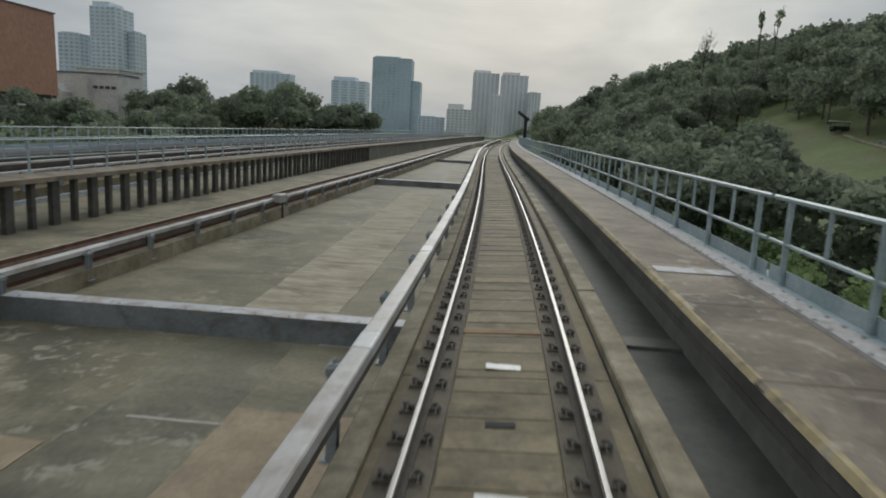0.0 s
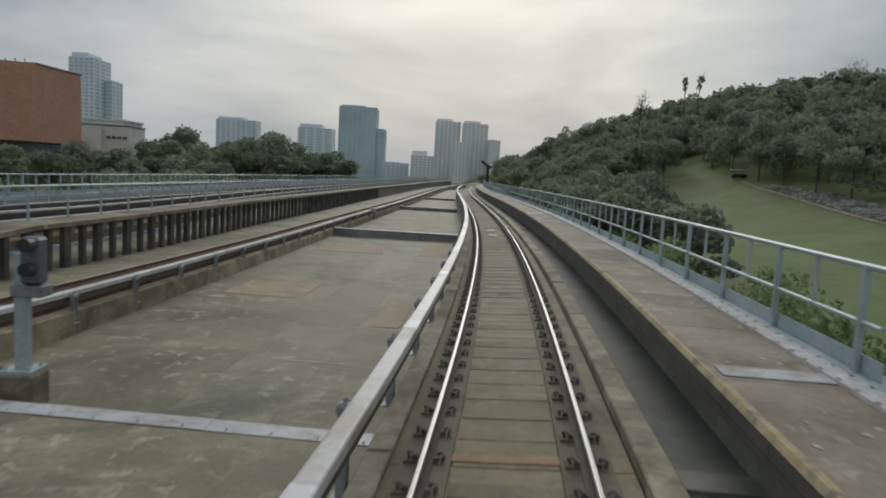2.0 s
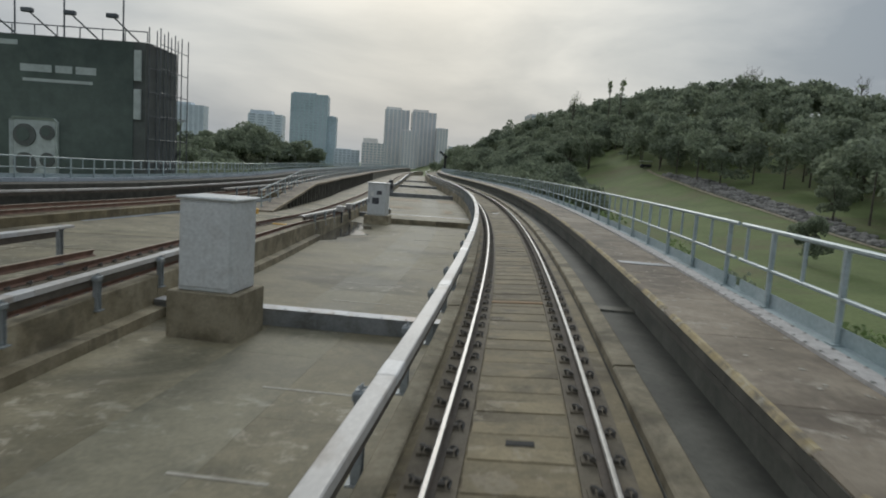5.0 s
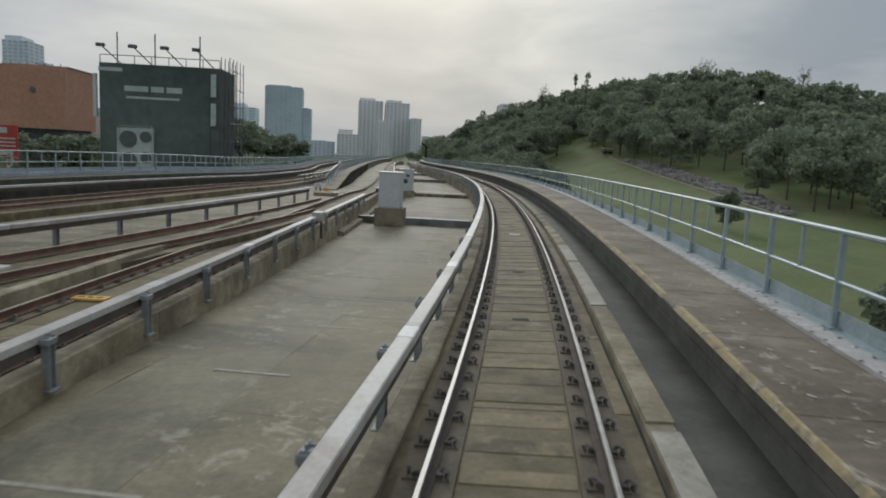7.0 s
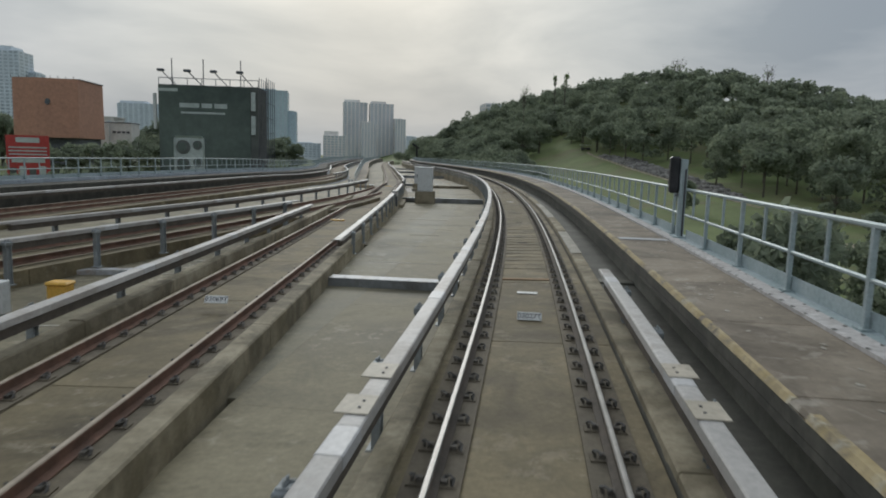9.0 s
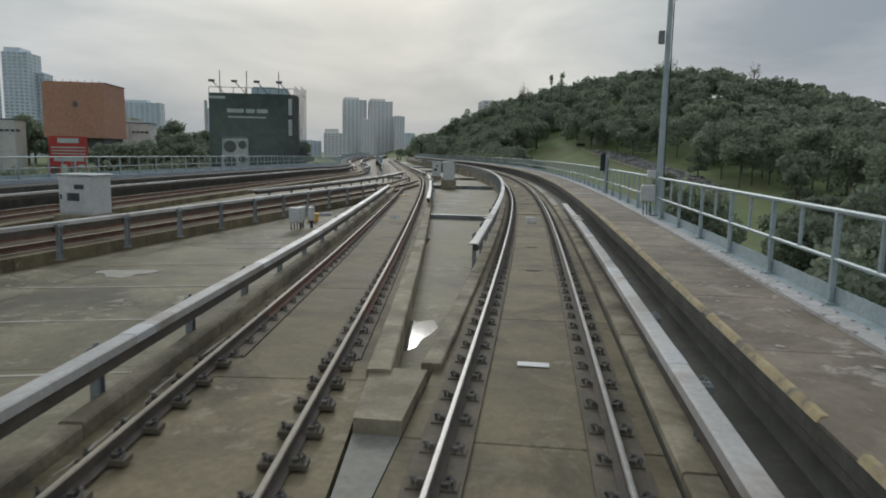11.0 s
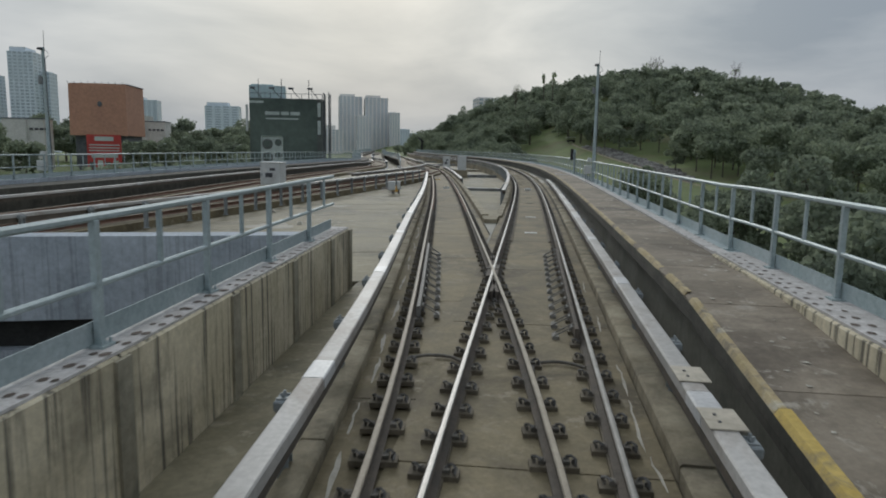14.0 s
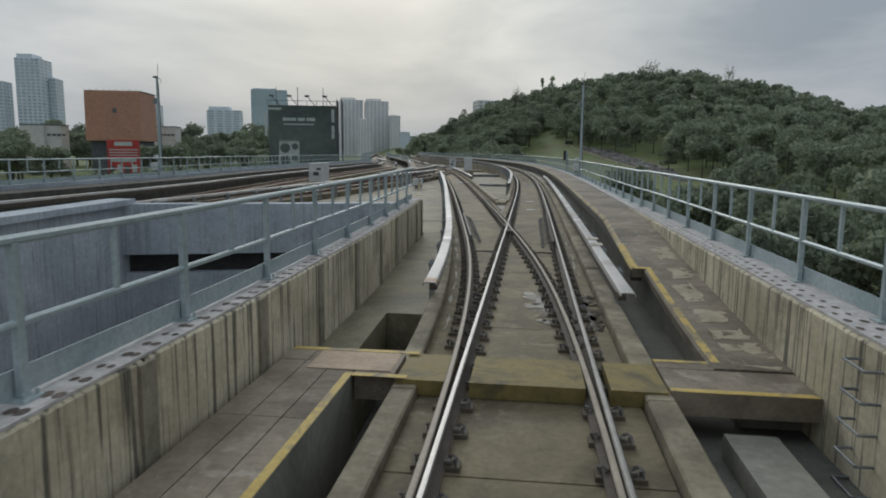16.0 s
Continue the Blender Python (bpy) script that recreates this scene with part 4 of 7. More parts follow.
def left_landing():
    owner = tagged(new("side_walkway"), "patched concrete side walkway with yellow edges", "walkway", kind="structure")
    s = -13.0
    while s < 7.9:
        e = min(s + 1.7, 7.9)
        for k in range(3):
            a, b = -2.86 + k * 0.32, -2.86 + (k + 1) * 0.32
            put("paving_slab", sweep(A, rect(a, b - 0.012, -0.3, 0.0), s, e - 0.012, 0.9), M_WALK, owner)
        s = e
    put("edge_line", sweep(A, rect(-1.99, -1.905, 0.001, 0.006), -13, 7.0, 1.5), M_YELLOW, owner)
    put("edge_line", sweep(A, rect(-1.90, -1.3, 0.001, 0.006), 6.92, 7.02, 1.5), M_YELLOW, owner)
    put("edge_line", sweep(A, rect(-2.86, -1.3, 0.001, 0.006), 7.80, 7.9, 1.5), M_YELLOW, owner)
    put("crossing_slab", sweep(A, rect(-1.898, -1.455, -0.3, 0.0), 7.03, 7.79, 1.5), M_WALK, owner)
    put("repair_patch", sweep(A, [(-2.47, 0.002), (-1.5, 0.002), (-1.52, 0.012), (-2.43, 0.012)], 7.1, 7.76, 0.35), M_PINK, owner)
    put("inner_face", sweep(A, rect(-1.97, -1.9, -1.1, -0.002), -13, 6.9, 1.5), M_TRENCH, owner)


left_landing()


def crossing():
    t = thing("crossing_boards", "worn yellow painted crossing boards between the rails", "crossing")
    for d0, d1 in ((-1.42, -0.84), (-0.62, 0.60), (0.86, 1.44)):
        part("board", sweep(A, [(d0, -0.19), (d1, -0.19), (d1, -0.02), (d0, -0.02)], 6.95, 7.9, 0.5), M_BOARD, t)
    t2 = tagged(new("crossing_landing"), "concrete crossing landing with yellow edges", "walkway", kind="structure")
    put("landing_slab", sweep(A, rect(1.46, 2.93, -0.25, 0.0), 6.95, 7.73, 0.5), M_WALK, t2)
    put("landing_slab", sweep(A, rect(1.46, 2.065, -0.25, 0.0), 7.75, 8.05, 0.5), M_WALK, t2)
    put("edge_line", sweep(A, rect(1.46, 2.92, 0.001, 0.006), 6.95, 7.05, 0.5), M_YELLOW, t2)
    put("edge_line", sweep(A, rect(1.46, 2.1, 0.001, 0.006), 7.96, 8.05, 0.5), M_YELLOW, t2)


crossing()

# ---------------------------------------------------------------- cross beams with flashing, joint plates, number plates


def bay_edge(s):
    """Offset from the main track at which the siding wall stands."""
    x, y = A.at(s, 0)
    sb = B.s_of(y)
    a = A.turn(s)
    for _ in range(4):
        bx, by = B.at(sb, 1.47)
        sb -= (bx - x) * -math.sin(a) + (by - y) * math.cos(a)
    bx, by = B.at(sb, 1.47)
    return (bx - x) * math.cos(a) + (by - y) * math.sin(a)


# Darker zinc for the front sheet of the bent flashing; its top is paler.
M_ZINC = material("dark_stained_zinc", (0.19, 0.20, 0.20), (0.27, 0.28, 0.28), 0.6, 1.0, 14, 0.15, metal=0.2, stain=(0.13, 0.125, 0.11), stain_scale=1.2, stain_amount=0.8)


def cross_beam(s, top):
    d0 = bay_edge(s)
    t = thing("cross_beam", "concrete cross beam with bolted grey metal flashing", "cross beam", "expansion joint beams")
    z0 = bay_z(s) - 0.02
    part("beam", sweep(A, rect(d0 + 0.01, -1.46, z0, top), s - 0.2, s + 0.2, 0.4), M_KERB, t)
    part("face_sheet", sweep(A, rect(d0 + 0.03, -1.47, z0, top - 0.002), s - 0.216, s - 0.203, 0.4), M_ZINC, t, "dull grey metal sheet on the beam face")
    n = max(1, int(abs(d0 + 1.5) / 2.0))
    w = (-1.47 - d0) / n
    for k in range(n):
        a = d0 + k * w + (0.02 if k else 0.03)
        b = d0 + (k + 1) * w + 0.03 * (k < n - 1)
        lift = 0.004 + 0.006 * (k % 2)
        sh = sweep(A, [(a, top + lift), (b, top + lift), (b, top + lift + 0.006), (a, top + lift + 0.006)], s - 0.2, s + 0.2, 0.4)
        for q in range(4):
            m = A.place(s - 0.12, a + (b - a) * (q + 0.5) / 4, top + lift)
            p = m.translation
            cyl(sh, p, p + Vector((0, 0, 0.025)), 0.018, 6)
        part("flashing", sh, M_FLASH, t)
    return t


M_JOINT = material("rusty_joint_steel", (0.26, 0.165, 0.085), (0.34, 0.235, 0.135), 0.85, 2.0, 20, 0.3, stain=(0.17, 0.13, 0.085), stain_scale=3.0)
for beam_s, bt, bs in ((58.3, -0.32, 58.35), (95.2, -0.73, 95.2), (127.5, -1.0, 125.35), (157.95, -0.85, 155.7), (190.0, -0.93, 189.0), (223.0, -0.98, 222.0)):
    cross_beam(beam_s, bt)
    tagged(put("trench_beam", sweep(A, rect(1.5, 2.6, -0.45, -0.08), bs - 0.5, bs - 0.1, 0.4), M_TRENCH), "concrete beam across the trench at the joint", "cross beam", "trench beams")
    if bs > 22:
        pl = tagged(put("joint_cover_plate", sweep(A, rect(1.99, 3.29, 0.754, 0.766), bs + 0.2, bs + 0.55, 0.4), M_FLASH), "pale metal joint cover plate across the walkway", "cover plate", "joint plates")
    tagged(put("joint_strip", sweep(A, rect(-0.69, 0.69, -0.196, -0.178), bs - 0.09, bs + 0.09, 0.4, cant_a), M_JOINT), "rusty orange joint strip across the track slab", "joint strip", "joint strips")


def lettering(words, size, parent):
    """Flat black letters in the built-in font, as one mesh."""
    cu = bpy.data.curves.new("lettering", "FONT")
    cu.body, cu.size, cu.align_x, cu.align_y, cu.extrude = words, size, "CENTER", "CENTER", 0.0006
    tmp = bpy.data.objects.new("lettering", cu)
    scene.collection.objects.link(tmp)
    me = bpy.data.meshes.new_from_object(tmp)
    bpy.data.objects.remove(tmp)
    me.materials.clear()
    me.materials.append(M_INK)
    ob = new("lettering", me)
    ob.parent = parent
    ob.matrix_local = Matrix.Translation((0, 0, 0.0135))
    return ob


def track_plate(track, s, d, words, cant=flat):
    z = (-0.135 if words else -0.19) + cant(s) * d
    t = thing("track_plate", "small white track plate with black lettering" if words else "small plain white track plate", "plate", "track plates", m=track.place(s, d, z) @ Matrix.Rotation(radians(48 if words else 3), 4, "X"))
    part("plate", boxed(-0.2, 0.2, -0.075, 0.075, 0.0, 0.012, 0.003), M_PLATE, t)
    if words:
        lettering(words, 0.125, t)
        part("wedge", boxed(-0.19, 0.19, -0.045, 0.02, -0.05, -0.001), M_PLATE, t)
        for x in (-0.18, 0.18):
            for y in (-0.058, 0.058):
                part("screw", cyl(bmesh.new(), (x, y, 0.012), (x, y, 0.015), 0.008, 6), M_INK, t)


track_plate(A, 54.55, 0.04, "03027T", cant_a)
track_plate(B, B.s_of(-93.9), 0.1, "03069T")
for ps in (31.2, 36.4, 56.8, 122.75, 151.4, 154.3, 85.0):
    track_plate(A, ps, 0.02, "", cant_a)

# drain boxes with open slots in the slab joints
for js in (43.5, 47.45, 65.0, 71.8, 76.75, 104.0, 115.9, 134.8, 88.0, 152.75):
    tagged(put("drain_slot", sweep(A, rect(-0.14, 0.14, -0.199, -0.188), js - 0.06, js + 0.06, 0.4, cant_a), M_HOLE), "dark drain slot in the slab joint", "drain", "drain slots")

# ---------------------------------------------------------------- cabinets, signals, mast, boxes


def cabinet(m, w, dp, h, plinth, label, louvre=True):
    t = thing("equipment_cabinet", label, "cabinet", "trackside cabinets", m=m)
    part("plinth", boxed(-w / 2 - 0.16, w / 2 + 0.16, -dp / 2 - 0.14, dp / 2 + 0.14, -plinth, 0.0, 0.02), M_KERB, t)
    part("body", boxed(-w / 2, w / 2, -dp / 2, dp / 2, 0.002, h, 0.015), M_CAB, t)
    bm = bmesh.new()
    box(bm, -w / 2 - 0.06, w / 2 + 0.06, -dp / 2 - 0.06, dp / 2 + 0.06, h + 0.001, h + 0.06, 0.02)
    part("roof", bm, M_CAB, t)
    door = part("door", boxed(-w / 2 + 0.04, w / 2 - 0.04, -dp / 2 - 0.022, -dp / 2 - 0.001, 0.08, h - 0.06, 0.006), M_CAB, t)
    if louvre:
        for z0, z1, x0, x1 in ((h * 0.66, h * 0.78, -0.02, 0.26), (h * 0.36, h * 0.56, -0.24, 0.12)):
            part("louvre", boxed(x0 * w, x1 * w, -dp / 2 - 0.034, -dp / 2 - 0.0225, z0, z1), M_LOUVRE, door)
        part("label_plate", boxed(-0.33 * w, -0.18 * w, -dp / 2 - 0.027, -dp / 2 - 0.0225, h * 0.6, h * 0.74), M_PLATE, door)
        part("handle", boxed(-0.44 * w, -0.40 * w, -dp / 2 - 0.05, -dp / 2 - 0.0225, h * 0.4, h * 0.52), M_LOUVRE, door)
    return t


cabinet(Matrix.Translation((-18.1, -27.95, -0.74)) @ Matrix.Rotation(radians(-12), 4, "Z"), 1.12, 1.0, 1.88, 0.52, "pale grey equipment cabinet with dark louvres on a concrete plinth")
cabinet(Matrix.Translation((-21.35, -55.95, -0.16)) @ Matrix.Rotation(radians(-14), 4, "Z"), 1.05, 1.0, 1.7, 0.95, "pale grey equipment cabinet on a concrete plinth beside the siding", False)
cabinet(Matrix.Translation((-41.38, -94.65, 0.0)) @ Matrix.Rotation(radians(-16), 4, "Z"), 1.25, 1.1, 1.36, 0.58, "pale grey equipment cabinet with dark louvres between loop and far line")


def small_signal():
    t = thing("dwarf_signal", "dark signal head on a grey post beside the siding", "signal", m=Matrix.Translation((-17.42, -22.5, -0.74)))
    bm = bmesh.new()
    box(bm, -0.085, 0.085, -0.085, 0.085, 0.05, 1.75, 0.01)
    part("post", bm, M_RAILING, t)
    bm = bmesh.new()
    box(bm, -0.22, 0.22, -0.22, 0.22, 0.0, 0.05)
    for a in (-0.16, 0.16):
        for b in (-0.16, 0.16):
            cyl(bm, (a, b, 0.05), (a, b, 0.1), 0.02, 6)
    part("base_plate", bm, M_RAILING, t)
    part("footing", boxed(-0.25, 0.25, -0.25, 0.25, -0.52, -0.001, 0.03), M_KERB, t)
    part("platform", boxed(-0.1, 0.35, -0.16, 0.16, 1.14, 1.3, 0.01), M_BRACKET, t)
    head = part("signal_head", boxed(0.02, 0.30, -0.14, 0.14, 1.32, 2.0, 0.04), M_ROOFSTEEL, t)
    for z in (1.55, 1.9):
        part("lens_hood", cyl(bmesh.new(), (0.19, -0.14, z), (0.19, -0.3, z), 0.1, 12), M_BLACK, head)


small_signal()


def walkway_signal():
    m = A.place(59.15, 3.36, 0.79)
    t = thing("signal_post", "slim grey signal post with a dark signal head on the railing", "signal", m=m)
    part("post", boxed(-0.075, 0.075, -0.075, 0.075, 0.0, 1.72, 0.012), M_RAILING, t)
    part("base_plate", boxed(-0.16, 0.16, -0.18, 0.18, -0.002, 0.03), M_RAILING, t)
    head = part("signal_head", boxed(-0.29, -0.08, -0.06, 0.14, 0.98, 1.78, 0.04), M_BLACK, t)
    for z in (1.2, 1.55):
        part("lens_hood", cyl(bmesh.new(), (-0.19, 0.14, z), (-0.19, 0.3, z), 0.075, 12), M_BLACK, head)
    part("bracket", boxed(-0.16, -0.076, -0.03, 0.03, 0.9, 0.96), M_BRACKET, t)
    part("conduit", cyl(bmesh.new(), (0.03, -0.1, 0.0), (0.03, -0.1, 1.5), 0.02, 6), M_LOUVRE, t)


walkway_signal()


def radio_mast(m, label, boxes=True, height=6.3, head=-1):
    t = thing("radio_mast", label, "mast", "radio masts", m=m)
    part("pole", cyl(bmesh.new(), (0, 0, 0.02), (0, 0, height), 0.095, 12, 0.065), M_RAILING, t)
    part("base_plate", boxed(-0.22, 0.22, -0.22, 0.22, -0.002, 0.03), M_BRACKET, t)
    part("whip", cyl(bmesh.new(), (0.06, 0, height), (0.07, 0, height + 0.7), 0.012, 5), M_LOUVRE, t)
    part("antenna", boxed(-0.18, 0.02, -0.16, 0.16, height - 0.12, height - 0.02, 0.02), M_LOUVRE, t)
    bm = bmesh.new()
    for k in range(8):
        a0, a1 = math.pi * k / 8, math.pi * (k + 1) / 8
        cyl(bm, (0.06 + 0.17 * math.sin(a0), 0, height - 0.3 + 0.17 * -math.cos(a0)), (0.06 + 0.17 * math.sin(a1), 0, height - 0.3 - 0.17 * math.cos(a1)), 0.01, 4)
    part("cable_loop", bm, M_LOUVRE, t)
    part("feeder_cable", cyl(bmesh.new(), (0.12, -0.03, 0.5), (0.09, -0.03, height - 0.5), 0.016, 5), M_LOUVRE, t)
    part("side_antenna", boxed(-0.26, -0.1, -0.06, 0.06, height - 1.6, height - 1.25, 0.01), M_BRACKET, t)
    if boxes:
        b = part("equipment_box", boxed(-0.50, -0.12, -0.22, 0.0, 0.40, 0.86, 0.02), M_CAB, t)
        part("box_door", boxed(-0.48, -0.24, -0.235, -0.222, 0.43, 0.83, 0.005), M_CAB, b)
        part("junction_box", boxed(-0.34, -0.13, -0.16, 0.02, 1.05, 1.27, 0.02), M_CAB, t)
        bm = bmesh.new()
        for k in range(3):
            cyl(bm, (-0.42 + 0.1 * k, -0.1, 0.40), (-0.4 + 0.1 * k, -0.08, 0.02), 0.014, 5)
        part("cable", bm, M_LOUVRE, t)
    return t


radio_mast(A.place(47.9, 3.47, 0.79), "tall grey steel radio mast with white boxes on the walkway")


def yellow_box(x, y, z, turn=-12):
    t = thing("points_box", "orange yellow plastic box on the deck", "box", "yellow boxes", m=Matrix.Translation((x, y, z)) @ Matrix.Rotation(radians(turn), 4, "Z"))
    part("body", boxed(-0.19, 0.19, -0.15, 0.15, 0.0, 0.28, 0.015), M_YBOX, t)
    bm = bmesh.new()
    box(bm, -0.22, 0.22, -0.18, 0.18, 0.281, 0.36, 0.03)
    part("lid", bm, M_YBOX, t)


yellow_box(-33.48, -91.95, -0.53)
yellow_box(-25.22, -28.8, -1.09)
yellow_box(-39.27, -93.45, -0.53)


def relay_box(x, y, z, h, w, label):
    t = thing("relay_box", label, "box", "trackside boxes", m=Matrix.Translation((x, y, z)) @ Matrix.Rotation(radians(-12), 4, "Z"))
    part("body", boxed(-w / 2, w / 2, -0.12, 0.12, 0.28, 0.28 + h, 0.012), M_CAB, t)
    part("cover", boxed(-w / 2 + 0.03, w / 2 - 0.03, -0.14, -0.122, 0.31, 0.25 + h, 0.005), M_CAB, t)
    for k in range(4):
        part("conduit", cyl(bmesh.new(), (-w / 2 + 0.06 + k * (w - 0.12) / 3, 0, 0.0), (-w / 2 + 0.06 + k * (w - 0.12) / 3, 0, 0.28), 0.02, 6), M_LOUVRE, t)


relay_box(-34.05, -95.2, -0.52, 0.56, 0.46, "pale grey relay box on conduits")
relay_box(-33.87, -94.3, -0.52, 0.52, 0.26, "narrow grey relay box beside the siding")
relay_box(-33.5, -94.35, -0.52, 0.52, 0.2, "narrow grey relay box beside the siding")
relay_box(-26.1, -28.8, -1.09, 0.42, 0.26, "pale grey relay box on the far deck")
relay_box(-25.75, -28.8, -1.09, 0.42, 0.24, "narrow grey relay box on the far deck")

# ---------------------------------------------------------------- far line: parapet, walkway and railing
SD0, SD1 = D.s_of(-168), D.s_of(222)
structure("far_girder", sweep(D, rect(-3.9, 1.6, -2.4, -0.55), SD0, SD1, 6, flat, lift_d), M_VIADUCT, "blue grey concrete girder of the far line", "girder")
# Shade on this back-lit wall face is put into its base colour.
structure("far_walkway", sweep(D, rect(-3.4, -1.9, -0.6, 0.72), SD0, SD1, 4, flat, lift_d), M_SHADED, "stained concrete walkway wall darkened for shade beyond the far line", "walkway")
structure("far_kerb", sweep(D, rect(-3.75, -3.405, -0.6, 0.9), SD0, SD1, 4, flat, lift_d), M_VIADUCT, "pale concrete kerb under the far railing", "kerb")
railing(D, -3.55, SD0 + 1, SD1 - 2, lambda s: 0.9 + lift_d(s), "grey green railing beyond the far line", side=-1, near=(D.s_of(-120), D.s_of(-30)), height=1.0)
radio_mast(D.place(D.s_of(-105.7), -3.72, 0.72), "tall grey steel radio mast beyond the far line", True, 5.8)


def raised_walk_z(y):
    return float(np.interp(y, (-27, -13, 110, 220), (-0.95, 0.33, 0.33, 0.6)))


W2 = Track([(-30, -24.75), (-10, -22.85), (10, -21.85), (23, -21.0), (54, -19.2), (95, -16.2), (150, -11.6), (230, -1.8)], -30)


def raised_walk():
    owner = tagged(new("raised_walkway"), "raised concrete walkway on dark posts with a yellow edge", "walkway", kind="structure")
    zf = lambda s: raised_walk_z(float(np.interp(s, W2.s, W2.y)))
    s1 = W2.s_of(222)
    put("walkway_slab", sweep(W2, lambda s: rect(-1.25, 0.0, zf(s) - 0.14, zf(s)), 3, s1, 3.0), M_WALK, owner)
    put("edge_line", sweep(W2, lambda s: rect(-0.07, -0.004, zf(s) + 0.001, zf(s) + 0.006), 3, s1, 3.0), M_FADED, owner)
    s, k = 8.0, 0
    rnd = random.Random(2)
    while s < 95:
        m = W2.place(s, -0.15, 0)
        w = 0.09 if k % 2 else 0.17
        put("walkway_post", boxed(-0.1, 0.08, -w, w, -1.4, zf(s) - 0.145, m=m), M_SHADED, owner)
        s += 0.95 + rnd.uniform(-0.1, 0.1)
        k += 1
    put("back_wall", sweep(W2, lambda s: rect(-1.3, -1.15, -1.5, zf(s) - 0.145), 95, s1, 4.0), M_TRENCH, owner)
    put("far_skirt", sweep(W2, lambda s: rect(-0.3, -0.2, -1.5, zf(s) - 0.145), 95, s1, 4.0), M_TRENCH, owner)
    railing(W2, -1.1, 4, s1 - 4, zf, "grey green railing on the raised walkway", near=(4, 70), side=-1, toe=False)


raised_walk()

# end wall of the side deck towards the gap, and the structures inside it
def gap_walls():
    owner = tagged(new("gap_wall"), "blue grey concrete end wall of the deck above the gap", "wall", kind="structure")
    put("end_wall", boxed(-47.9, -38.25, -124.7, -124.1, -0.95, 0.66), M_VIADUCT, owner)
    put("end_wall", boxed(-47.9, -39.25, -124.6, -124.15, -3.4, -1.55), M_VIADUCT, owner)
    # Solid box; its near-black colour stands in for the shaded opening.
    put("dark_slot", boxed(-47.9, -39.25, -124.3, -124.1, -1.56, -0.94), M_HOLE, owner)
    put("side_wall", sweep(Track([(-170, -62.2), (-130, -48.7), (-124.4, -47.45), (-120, -46.3)], -124.4), rect(-0.4, 0.0, -3.4, 0.62), -44, 0.2, 4), M_VIADUCT, owner)
    put("side_ledge", sweep(Track([(-170, -62.2), (-130, -48.7), (-124.4, -47.45), (-120, -46.3)], -124.4), rect(-0.6, 0.25, 0.622, 0.8), -40, 0.2, 4), M_VIADUCT, owner)
    put("gap_floor", boxed(-60, -37.8, -172, -124.2, -3.6, -3.2), M_TRENCH, owner)


gap_walls()


def cable_stubs():
    """Thin duct ends that stand in the slot beside the points."""
    for k in range(5):
        t = thing("cable_stub", "thin white cable duct end in the slot beside the kerb", "cable duct", "cable stubs", m=A.place(9.6 + 0.36 * k, -1.62 - 0.015 * k, -1.7))
        part("tube", cyl(bmesh.new(), (0, 0, 0), (0.01 * (k % 3 - 1), 0, 1.46 + 0.05 * (k % 2)), 0.016, 8), M_CAB, t)
        part("collar", cyl(bmesh.new(), (0, 0, 0.001), (0, 0, 0.05), 0.03, 8), M_LOUVRE, t)


cable_stubs()

# ---------------------------------------------------------------- hoods on the covers, junction boxes, check rails, patches


def cover_hood(track, s, d, side, z, label, lift=flat):
    t = thing("cover_hood", label, "cover hood", "third rail hoods", m=track.place(s, d, z + lift(s)))
    part("plate", boxed(-0.095 if side > 0 else -0.17, 0.17 if side > 0 else 0.095, -0.2, 0.2, -0.003, 0.008, 0.002), M_HOOD, t)
    for y in (-0.08, 0.06):
        part("bolt", cyl(bmesh.new(), (0, y, 0.008), (0, y, 0.016), 0.014, 6), M_LOUVRE, t)


M_HOOD = material("buff_fibreglass_hood", (0.42, 0.38, 0.30), (0.52, 0.47, 0.38), 0.6, 1.5, 16, 0.1, stain=(0.30, 0.26, 0.2), stain_scale=2)
for hs in (48.45, 49.3):
    cover_hood(A, hs, -1.282, -1, 0.516, "buff hood plate on the third rail cover")
for hs in (48.8, 49.8, 14.3, 15.3):
    cover_hood(A, hs, 1.32, 1, 0.536, "buff hood plate on the third rail cover")


def junction_box(y):
    s = B.s_of(y)
    t = thing("junction_box", "pale grey junction box on the third rail cover", "box", "junction boxes", m=B.place(s, 1.3, 0.36 + lift_b(s)))
    part("body", boxed(-0.05, 0.3, -0.36, 0.36, -0.12, 0.2, 0.03), M_COVER, t)
    part("cable", cyl(bmesh.new(), (0.2, 0.1, -0.12), (0.22, 0.1, -0.75), 0.04, 6), M_LOUVRE, t)


for jy in (-31.2, -28.0, -65.3, 21.0):
    junction_box(jy)


M_BRACE = material("grey_worn_brace", (0.17, 0.165, 0.15), (0.26, 0.25, 0.225), 0.7, 5, 30, 0.2, per_object=0.15)


